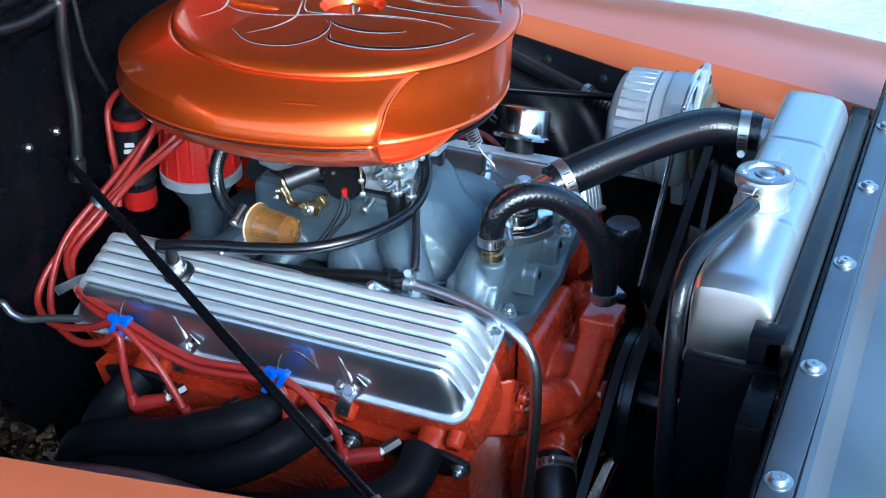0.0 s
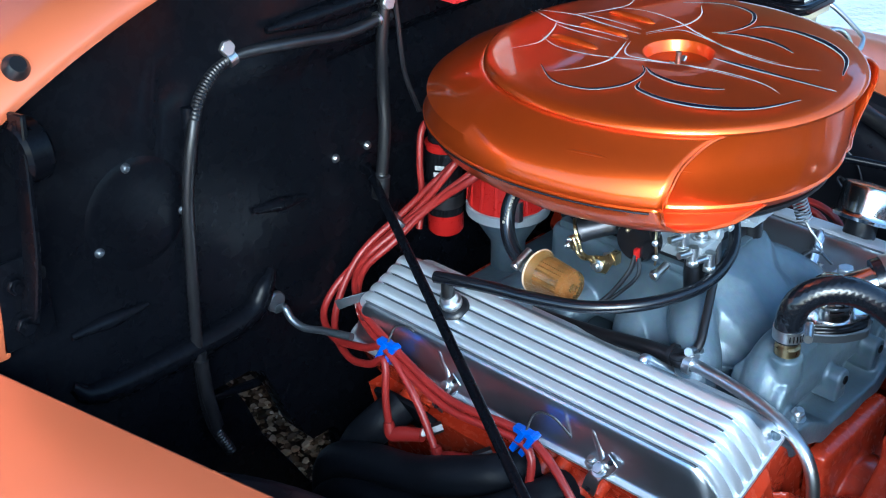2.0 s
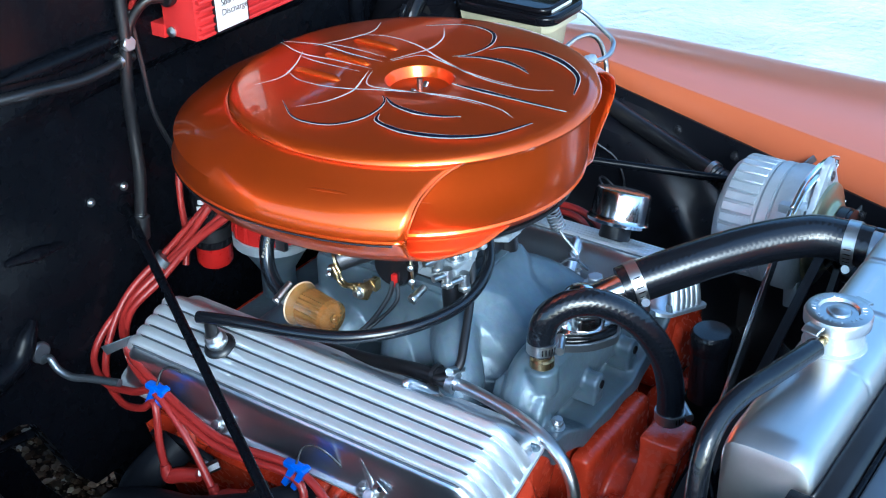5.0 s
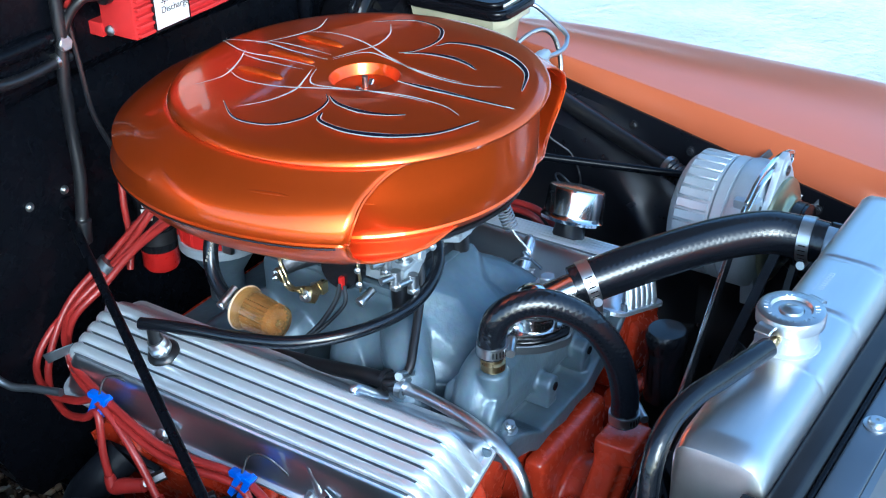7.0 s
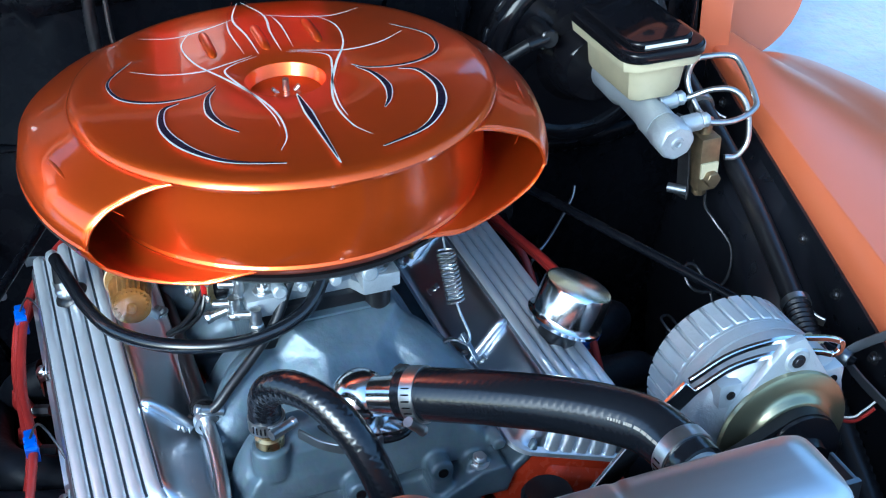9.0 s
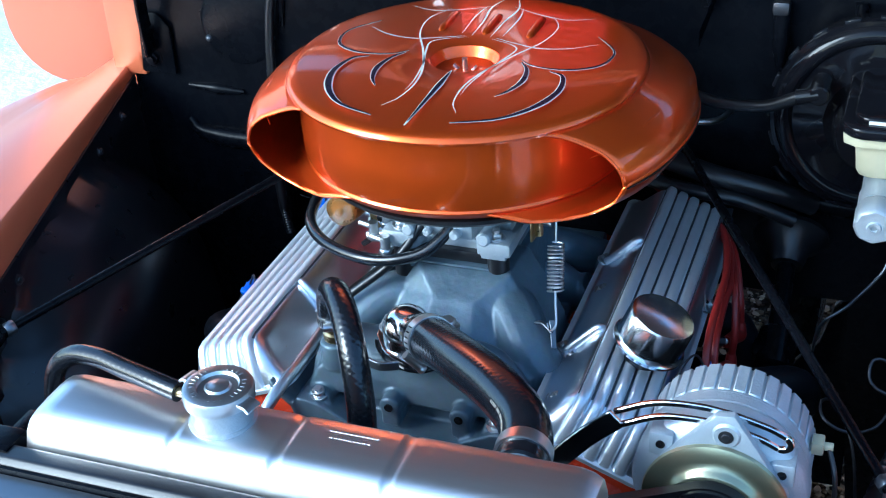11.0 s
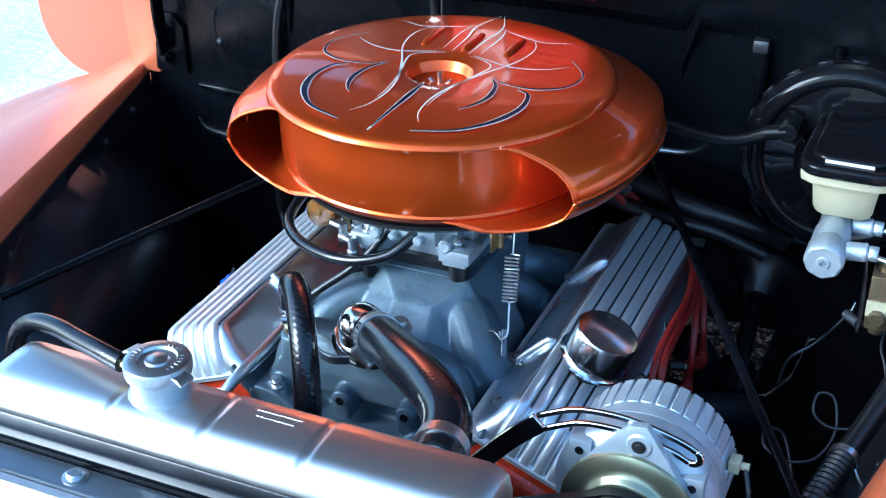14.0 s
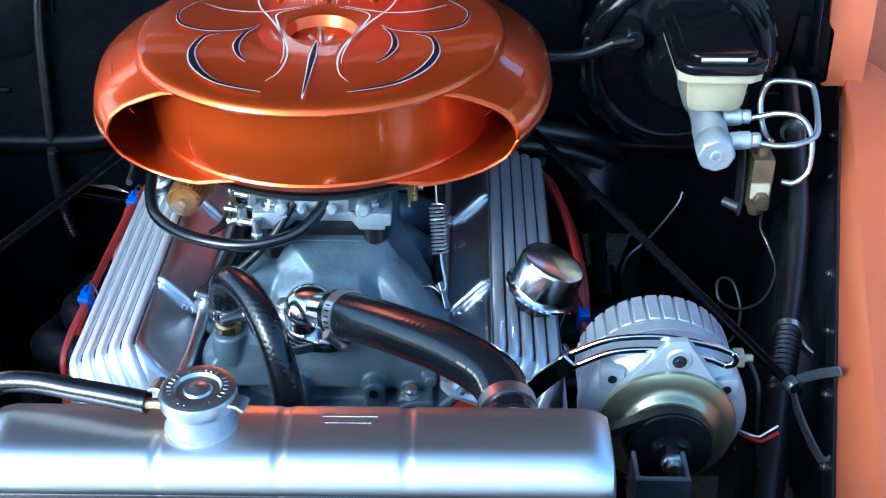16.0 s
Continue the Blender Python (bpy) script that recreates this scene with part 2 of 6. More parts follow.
def cast(ob, voxel=0.004, rounds=6):
    """Blends the lumps of one casting into each other."""
    r = ob.modifiers.new("blend", "REMESH")
    r.mode, r.voxel_size, r.use_smooth_shade = "VOXEL", voxel, True
    s = ob.modifiers.new("soften", "SMOOTH")
    s.factor, s.iterations = 0.5, rounds
    return ob


def bolt(parent, p, d, r=0.008, h=0.006, material=None, name="bolt", washer=True):
    """A hexagon bolt head with its washer."""
    some = [hexa(r, h, along(p, d)), lathe([(r * 0.55, h), (r * 0.55, h + r * 0.5)], along(p, d), 10)]
    if washer:
        some.append(lathe([(r * 1.35, -0.001), (r * 1.35, 0.0012)], along(p, d), 16))
    return part(name, merge(*some), material or ZINC, parent)


def clamp(parent, p, d, r, w=0.012, turn=(0, 0, 1), name="hose_clamp", label="steel worm-drive clamp"):
    """A worm-drive band round a hose, with its screw housing."""
    m = along(p, d)
    band = lathe([(r, -w / 2), (r + 0.0016, -w / 2), (r + 0.0016, w / 2), (r, w / 2)], m, 28)
    z = Vector(d).normalized()
    s = Vector(turn)
    s = (s - z * s.dot(z)).normalized()
    side = z.cross(s)
    q = Vector(p) + s * (r + 0.004)
    screw = rod(q - side * 0.011, q + side * 0.011, 0.0048, 10)
    head = hexa(0.0055, 0.005, along(q + side * 0.011, side))
    ring_ob = part(name, merge(band, screw, head), ZINC, parent, label)
    for k in range(14 if r > 0.012 else 0):
        n = side * math.cos(math.pi * (k + 0.5) / 14) + s * math.sin(math.pi * (k + 0.5) / 14)
        part("slot", moved(box(-w * 0.3, w * 0.3, -0.0007, 0.0007, 0.0, 0.0003), along(Vector(p) + n * (r + 0.0016), n, z.cross(n))), INK, ring_ob)
    return ring_ob


# ---- ground and body shell ----
single("ground", box(-150, 150, -150, 150, -0.3, 0.0), GRAVEL, (0, 0, 0), "pale sunlit gravel yard under and round the car", "ground", kind="structure")

# litter sheet the size of the car, its dark brown also deepening the shade
single("ground_shaded_litter", box(-2.6, 0.95, -0.72, 0.72, 0.0, 0.006), SHADED_LITTER, (0, 0, 0), "brown bark and pebble litter, darkened for the shade under the car", "ground", kind="structure")


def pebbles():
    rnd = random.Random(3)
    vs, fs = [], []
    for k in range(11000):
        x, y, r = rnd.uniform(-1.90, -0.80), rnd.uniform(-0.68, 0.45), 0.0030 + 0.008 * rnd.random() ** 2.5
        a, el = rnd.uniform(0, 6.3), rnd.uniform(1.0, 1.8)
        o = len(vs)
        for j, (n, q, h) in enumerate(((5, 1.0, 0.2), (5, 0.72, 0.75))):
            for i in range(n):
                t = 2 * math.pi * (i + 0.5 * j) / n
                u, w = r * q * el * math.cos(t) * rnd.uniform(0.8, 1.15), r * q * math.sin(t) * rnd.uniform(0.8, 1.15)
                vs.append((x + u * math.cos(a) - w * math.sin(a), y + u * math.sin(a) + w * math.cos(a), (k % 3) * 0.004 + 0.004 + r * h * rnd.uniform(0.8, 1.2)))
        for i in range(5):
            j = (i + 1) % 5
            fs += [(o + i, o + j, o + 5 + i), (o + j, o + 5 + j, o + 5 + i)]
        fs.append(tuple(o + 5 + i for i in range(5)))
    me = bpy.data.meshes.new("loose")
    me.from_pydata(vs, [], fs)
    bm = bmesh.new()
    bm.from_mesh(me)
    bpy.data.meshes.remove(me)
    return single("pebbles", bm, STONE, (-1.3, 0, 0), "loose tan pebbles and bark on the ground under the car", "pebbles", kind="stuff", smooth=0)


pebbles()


def horizon_belt():
    """An unseen dark belt, added all round the yard to block the low sky."""
    rnd = random.Random(7)
    n, rows = 180, 14
    rings = []
    for k in range(rows):
        f = k / (rows - 1)
        ring_pts = []
        for i in range(n):
            a = 2 * math.pi * i / n
            r = 17.0 + 1.6 * math.sin(a * 5) + rnd.uniform(-0.7, 0.7) + 2.0 * f ** 3
            # raised around 125 degrees, where the air cleaner lid should reflect dark
            side = max(0.0, math.cos(a - radians(125)))
            h = (1.8 + 6.5 * side ** 3 + 0.4 * math.sin(a * 7 + 1) + 0.3 * math.sin(a * 19)) * f + (rnd.uniform(-0.4, 0.4) if k else 0.0)
            ring_pts.append((r * math.cos(a), r * math.sin(a), max(-0.1, h)))
        rings.append(ring_pts)
    bm = skin(rings, True, False)
    return single("horizon_belt", bm, BELT_GREEN, (0, 0, 0), "unseen dark green belt added round the yard to block the low sky", "trees", kind="structure", smooth=0)


horizon_belt()


def fender_edge(x):
    """Half width and height of the inner edge of the front wing."""
    return 0.585 - 0.24 * x, 0.985 - 0.075 * x


def wing(side):
    """The front wing: the flat inner band, the broad crown and the outer flank."""
    base = thing("front_wing", (0.2, side * 0.75, 0.3), "orange painted steel front wing with a flat inner band", "car wing", "front wings")
    band, crown = [], []
    for i in range(41):
        x = -0.40 + 1.29 * i / 40
        y, z = fender_edge(min(x, 0.55))
        if x > 0.55:
            y -= (x - 0.55) * 0.28
        w = min(0.05, 0.006 + 0.055 * max(0.0, x + 0.33))
        rise = 0.72 * w
        rim = [(0.0, -0.014), (0.0015, -0.004), (w * 0.32, rise * 0.46), (w * 0.62, rise), (w * 0.62 + 0.003, rise + 0.0012)]
        band.append([(x, side * (y + a), z + b) for a, b in rim + [(a, b - 0.003) for a, b in reversed(rim)]])
        far = 1.0 - y
        ridge = 0.984 - 0.28 * max(0.0, -0.1 - x) ** 2 - 0.09 * max(0.0, x - 0.3)
        y0, top = y + w * 0.62 + 0.002, []
        for k in range(16):
            u = k / 7
            yy = y0 + (0.78 - y0) * u if u <= 1 else 0.78 + (1.0 - 0.78) * (k - 7) / 8
            d = max(0.0, yy - 0.78)
            h = z + rise + 0.001 + (ridge - z - rise - 0.001) * min(u, 1.0) + 0.010 * math.sin(math.pi * min(u, 1.0)) - 0.13 * d - 1.6 * d * d
            top.append((yy - y, h - z))
        drop = top[-1][1]
        flank = [(far + 0.03, drop - 0.05), (far + 0.05, drop - 0.14), (far + 0.055, -0.70)]
        under = [(far + 0.047, -0.70), (far + 0.042, drop - 0.14), (far + 0.022, drop - 0.05), (far - 0.01, drop - 0.008)] + [(a, b - 0.005) for a, b in top[-3:0:-2]]
        crown.append([(x, side * (y + a), z + b) for a, b in top + flank + under])
    part("crown", skin(crown), BODY, base)
    part("inner_band", skin(band), BODY, base)
    return base


wing(-1)
wing(1)


def apron(side):
    """The black inner wing below the lip, bulged over the wheel, with its flange screws."""
    base = thing("inner_wing", (0.1, side * 0.6, 0.3), "gloss black inner wing panel bolted below the orange lip", "inner wing", "inner wings")
    rings = []
    for i in range(49):
        x = -0.335 + 1.0 * i / 48
        y, z = fender_edge(min(x, 0.55))
        row = []
        for k in range(43):
            f = k / 42
            h = z - 0.012 - f * 0.62
            if side > 0:
                g = min(1.0, max(0.0, (0.27 - math.hypot(x + 0.08, h - 0.71)) / 0.06)) * min(1.0, f / 0.06)
                wheel = 0.06 * g * g * (3 - 2 * g)
            else:
                g = min(1.0, max(0.0, (0.30 - math.hypot((x + 0.02) * 0.92, h - 0.66)) / 0.15)) * min(1.0, f / 0.05)
                wheel = 0.115 * math.sqrt(1 - (1 - g) ** 2)
            flange = 0.012 if f < 0.08 else 0.0
            row.append((x, side * (y + 0.004 - flange * 0.6 - 0.05 * f - wheel), h))
        row += [(p[0], p[1] + side * 0.006, p[2]) for p in reversed(row)]
        rings.append(row)
    part("panel", skin(rings), APRON, base)
    for k in range(7):
        x = -0.25 + 0.1 * k
        y, z = fender_edge(x)
        bolt(base, (x, side * (y - 0.006), z - 0.035), (0, -side, 0.15), 0.0052, 0.004, DULL, "screw")
    return base


apron(-1)
apron(1)


def arch(y):
    """Height of the cowl lip above the firewall."""
    return 1.368 - 0.43 * abs(y) ** 2.56


def firewall():
    base = thing("firewall", (-0.34, 0, 0.5), "satin black pressed steel firewall with stamped ribs", "firewall", kind="structure")
    rings = []
    for i in range(61):
        y = -0.66 + 1.32 * i / 60
        top = arch(y) - 0.004
        low = (0.84 if y < -0.335 else 0.84 - (0.335 + y) * 2.5 if y < 0 else 0.765) if 0.28 < abs(y) < 0.42 else (0.69 if y < 0 else 0.765) if 0.20 < abs(y) <= 0.28 else 0.30 if abs(y) > 0.45 else 0.50
        front = []
        for k in range(40):
            z = low + (top - low) * k / 39
            x = -0.334
            x += 0.026 * min(1, max(0, (z - 1.192) / 0.014)) * min(1, max(0.0, (0.40 - abs(y)) / 0.16))  # the bulged upper panel
            x -= 0.008 * min(1, max(0, (z - 1.192) / 0.014)) * min(1, max(0.0, (abs(y) - 0.28) / 0.1))
            front.append((x, y, z))
        rings.append(front + [(-0.36, y, z) for _, _, z in reversed(front)])
    part("panel", skin(rings), BLACK, base)
    for y0, y1, z0, z1 in ((-0.566, -0.473, 0.992, 0.989), (-0.324, -0.246, 1.042, 1.030), (0.44, 0.58, 1.0, 0.99)):
        part("stamped_rib", tube([(-0.333, y0, z0), (-0.333, (y0 + y1) / 2, (z0 + z1) / 2), (-0.333, y1, z1)], [0.004, 0.009, 0.004], 12), BLACK, base)
    for s in (-1, 1):
        part("stamped_rib", tube([(-0.335, s * 0.575, 0.935), (-0.333, s * 0.545, 0.914), (-0.332, s * 0.43, 0.911), (-0.332, s * 0.345, 0.918), (-0.332, s * 0.318, 0.945), (-0.334, s * 0.305, 0.96)], [0.006, 0.016, 0.016, 0.014, 0.006], 14), BLACK, base)
        part("stamped_rib", tube([(-0.309, s * 0.30, 1.252), (-0.306, s * 0.24, 1.252), (-0.306, s * 0.16, 1.252), (-0.309, s * 0.12, 1.252)], [0.004, 0.011, 0.011, 0.004], 12), BLACK, base)
        part("stamped_rib", tube([(-0.333, s * 0.392, 1.19), (-0.332, s * 0.394, 1.15), (-0.333, s * 0.396, 1.10)], [0.008, 0.008, 0.003], 12), BLACK, base)
    part("round_cover", lathe([(0.0, 0.003), (0.052, 0.003), (0.058, 0.0015), (0.062, 0.0)], along((-0.334, -0.468, 1.095), (1, 0, 0)), 40), BLACK, base)
    for y, z in ((-0.475, 1.15), (-0.519, 1.071), (-0.415, 1.08), (-0.146, 1.061), (-0.197, 1.062)):
        part("screw", lathe([(0.0055, 0), (0.0055, 0.002), (0.003, 0.005), (0.0, 0.0055)], along((-0.333, y, z), (1, 0, 0)), 12), ZINC if y > -0.3 else BARE, base)
    for s in (-1, 1):
        part("toe_board", prism([(0.20, 0.40)] + ([(0.20, 0.54), (0.235, 0.575), (0.265, 0.627), (0.308, 0.70), (0.33, 0.763), (0.345, 0.79), (0.44, 0.81)] if s < 0 else [(0.20, 0.60), (0.255, 0.60), (0.285, 0.585), (0.35, 0.61), (0.385, 0.66), (0.40, 0.72), (0.44, 0.75)]) + [(0.44, 0.40)], 0.02, Matrix(((0, 0, 1, -0.40), (s, 0, 0, 0), (0, 1, 0, 0), (0, 0, 0, 1))), 0.003), BLACK, base)
        part("brace_rod", rod((-0.372, s * 0.42, 0.806 if s < 0 else 0.78), (-0.372, s * 0.29, 0.782 if s < 0 else 0.775), 0.006, 10), BLACK, base)
    part("stamped_rib", tube([(-0.334, 0.300, 1.186), (-0.328, 0.300, 1.178), (-0.327, 0.301, 1.13), (-0.334, 0.302, 1.09)], [0.006, 0.011, 0.011, 0.005], 14), BLACK, base)
    # paler metal block stands in for light on the rib's top
    part("lit_rib_end", box(-0.334, -0.314, 0.288, 0.309, 1.172, 1.190, 0.005), DULL, base, "dull metal block for the lit rib end")
    return base


FIREWALL = firewall()


def cowl():
    base = thing("cowl", (-0.42, 0, 1.2), "orange painted cowl with a rolled lip and rubber bumpers", "cowl", kind="structure")
    rings = []
    for i in range(65):
        y = -0.665 + 1.33 * i / 64
        z = arch(y)
        rings.append([(-0.318, y, z - 0.008), (-0.316, y, z), (-0.318, y, z + 0.006), (-0.345, y, z + 0.034), (-0.36, y, z + 0.040), (-0.62, y, z + 0.06), (-0.62, y, z + 0.03), (-0.36, y, z - 0.01)])
    part("lip", skin(rings), BODY, base)
    for s in (-1, 1):
        part("bumper", lathe([(0.0, 0.010), (0.008, 0.010), (0.013, 0.004), (0.013, 0.0)], along((-0.33, s * 0.572, arch(0.572) + 0.020), (0.75, 0, 0.66)), 20), RUBBER, base, "black rubber bumper")
        wide, low = (1.0, 0.845) if s > 0 else (1.10, 0.848)
        outline = [(0.655, 1.6), (0.655, low)] + [(wide - 0.12 + 0.12 * math.cos(a), low + 0.12 + 0.12 * math.sin(a)) for a in (radians(-90 + 11.25 * k) for k in range(9))] + [(wide + 0.01, 1.2), (wide + 0.015, 1.6)]
        part("pillar", bevelled(skin([[(-0.362, s * 0.634, z), (-0.326, s * 0.634 - s * 0.008 * (z - 1.0) / 0.2, z), (-0.326, s * 0.69, z), (-0.362, s * 0.69, z)] for z in (1.004, 1.10, arch(0.64) + 0.01)]), 0.004), BODY, base)
        m = Matrix(((0, 0, 1, -0.62), (s, 0, 0, 0), (0, 1, 0, 0), (0, 0, 0, 1)))
        part("side_panel", prism(outline, 0.03, m, 0.006), BODY, base)
    return base


cowl()


def hood_hinge(s, base):
    arm = part("hinge", strap([(-0.315, s * 0.612, 1.045), (-0.30, s * 0.606, 1.12), (-0.298, s * 0.60, 1.20), (-0.305, s * 0.592, 1.255)], 0.026, 0.006, (1, 0, 0)), BLACK, base, "black bonnet hinge arm")
    part("plate", prism([(-0.03, -0.045), (0.03, -0.045), (0.03, 0.03), (0.012, 0.05), (-0.02, 0.05)], 0.005, along((-0.331, s * 0.612, 1.055), (1, 0, 0)), 0.002), BLACK, arm)
    part("spring_drum", rod((-0.31, s * 0.572, 1.215), (-0.31, s * 0.60, 1.215), 0.030, 28, 0.004), BLACK, arm)
    bolt(arm, (-0.326, s * 0.616, 1.035), (1, 0, 0), 0.011, 0.008, BLACK)
    bolt(arm, (-0.326, s * 0.618, 1.08), (1, 0, 0), 0.009, 0.007, BLACK)


hood_hinge(-1, FIREWALL)
hood_hinge(1, FIREWALL)

def bonnet():
    """The raised bonnet, a deep crowned shell tipped up on its hinges behind the engine."""
    # out of view; placed to shade the bay and darken its reflections
    base = thing("bonnet", (-0.40, 0, 1.50), "orange bonnet raised on its hinges out of view, with a dull dark lining", "bonnet")
    outer, inner = [], []
    tip = radians(41)
    for i in range(17):
        f = i / 16
        x, z, w = -0.42 + 1.25 * f * math.cos(tip), 1.45 + 1.25 * f * math.sin(tip), 0.74 - 0.20 * f ** 2
        deep = 0.20 - 0.05 * f
        rows = ([], [], [], [])
        for k in range(25):
            u = k / 12 - 1
            q = deep * abs(u) ** 2.6 * min(1.0, 0.45 + f * 2.2)
            for row, lift in zip(rows, (0.010, 0.005, 0.004, 0.0)):
                y = w * u * (1.0 if lift > 0.004 else 0.99)
                row.append((x - lift * math.sin(tip) + q * math.sin(tip), y, z + lift * math.cos(tip) - q * math.cos(tip)))
        outer.append(rows[0] + rows[1][::-1])
        inner.append(rows[2] + rows[3][::-1])
    part("outer_skin", skin(outer), BODY, base)
    part("inner_panel", skin(inner), UNDERSIDE, base)
    for s in (-1, 1):
        part("hinge_arm", strap([(-0.33, s * 0.63, 1.17), (-0.345, s * 0.625, 1.30), (-0.36, s * 0.615, 1.40), (-0.345, s * 0.605, 1.46)], 0.022, 0.006, (1, 0, 0.2)), BLACK, base)
    return base


bonnet()

# ---- underbody ----
cab = thing("cab", (-1.6, 0, 0.3), "orange cab and black floor behind the firewall", "car body", kind="structure")
part("floor", box(-2.8, -0.37, -0.72, 0.72, 0.83, 0.95, 0.02), BLACK, cab)
part("shell", box(-2.6, -0.66, -0.78, 0.78, 0.96, 1.40, 0.05, 3), BODY, cab)
# added side panels that hide the sunlit ground and dim the litter
for s in (-1, 1):
    part("sill_blocker", box(-2.6, -0.48, min(s * 0.74, s * 0.80), max(s * 0.74, s * 0.80), 0.08, 0.90, 0.02), BODY, cab)
part("roof", bevelled(skin([[(-2.5, -0.72, 1.38), (-0.74, -0.72, 1.38), (-0.74, 0.72, 1.38), (-2.5, 0.72, 1.38)], [(-2.3, -0.60, 1.80), (-1.02, -0.60, 1.80), (-1.02, 0.60, 1.80), (-2.3, 0.60, 1.80)]]), 0.06, 3), BODY, cab)
part("windscreen", bevelled(skin([[(-0.80, -0.62, 1.43), (-0.765, -0.62, 1.43), (-0.765, 0.62, 1.43), (-0.80, 0.62, 1.43)], [(-1.02, -0.53, 1.74), (-0.985, -0.53, 1.74), (-0.985, 0.53, 1.74), (-1.02, 0.53, 1.74)]]), 0.008), APRON, cab, "dark windscreen glass")
frame_ob = thing("chassis_frame", (0.1, 0, 0.4), "black steel chassis rails and crossmember under the engine", "chassis")
for s in (-1, 1):
    part("rail", box(-2.0, 0.85, min(s * 0.31, s * 0.37), max(s * 0.31, s * 0.37), 0.40, 0.53, 0.006), BLACK, frame_ob)
    part("engine_mount", box(0.02, 0.12, min(s * 0.20, s * 0.33), max(s * 0.20, s * 0.33), 0.52, 0.56, 0.006), BLACK, frame_ob)
part("crossmember", box(0.10, 0.28, -0.31, 0.31, 0.36, 0.46, 0.02), BLACK, frame_ob)
part("gearbox", lathe([(0.16, 0), (0.15, 0.1), (0.10, 0.25), (0.09, 0.6)], along((-0.26, 0, 0.62), (-1, 0, -0.03)), 24), BLACK, frame_ob)

# ---- front support ----
support = thing("radiator_support", (0.56, 0, 0.4), "steel radiator support with a screwed top rail", "radiator support")
rail = [(0.571, -0.53), (0.571, 0.50), (0.597, 0.50), (0.600, 0.30), (0.600, -0.30), (0.597, -0.53)]
part("top_rail", prism(rail, 0.006, pose(0, 0, 1.045), 0.0025), BARE, support)
part("rail_edge", box(0.567, 0.5705, -0.53, 0.50, 1.012, 1.056, 0.0015), BLACK, support)
front = [(0.6005, 1.047), (0.606, 1.044), (0.622, 1.020), (0.650, 1.006), (0.672, 0.985), (0.678, 0.90), (0.676, 0.28)]
part("front_panel", skin([[(x, y, z) for x, z in front] + [(x - 0.004, y, z - 0.003) for x, z in reversed(front)] for y in (-0.53, -0.40, -0.28, -0.10, 0.10, 0.28, 0.40, 0.50)]), BARE, support, smooth=25)
for y in (-0.44, -0.275, -0.08, 0.10, 0.27, 0.43):
    m = along((0.585, y, 1.051), (0, 0, 1))
    part("screw", lathe([(0.0115, 0), (0.0115, 0.0015), (0.008, 0.002), (0.008, 0.004), (0.006, 0.0058), (0.002, 0.0058), (0.002, 0.0035)], m, 18), ZINC, support)
for s in (-1, 1):
    part("side_post", box(0.47, 0.556, min(s * 0.262, s * 0.275), max(s * 0.262, s * 0.275), 0.45, 1.035, 0.003), BLACK, support)
    part("post_flange", box(0.535, 0.560, min(s * 0.275, s * 0.36), max(s * 0.275, s * 0.36), 0.45, 1.035, 0.003), BLACK, support)
part("bracket", box(0.525, 0.556, -0.262, -0.232, 1.03, 1.062, 0.002), BLACK, support)
part("bracket", box(0.447, 0.453, 0.300, 0.347, 0.80, 0.997, 0.0015), BARE, support, "worn steel bracket plate")
for y0 in (0.300, 0.343):
    part("bracket_side", box(0.412, 0.4465, y0, y0 + 0.004, 0.90, 0.995, 0.0012), BARE, support)
part("bracket_web", box(0.413, 0.446, 0.3045, 0.3425, 0.90, 0.955, 0.001), BLACK, support)
part("bracket_arm", box(0.446, 0.535, 0.300, 0.347, 0.80, 0.84, 0.002), BLACK, support)
seal = part("seal", bevelled(skin([[(0.539, y, 0.99), (0.539, y, 1.054), (0.5445, y, 1.060), (0.560, y, 1.060), (0.566, y, 1.054), (0.566, y, 1.048), (0.5555, y, 1.045), (0.5555, y, 0.99)] for y in (-0.262, 0.275)]), 0.002), RUBBER, support, "black rubber seal strip")


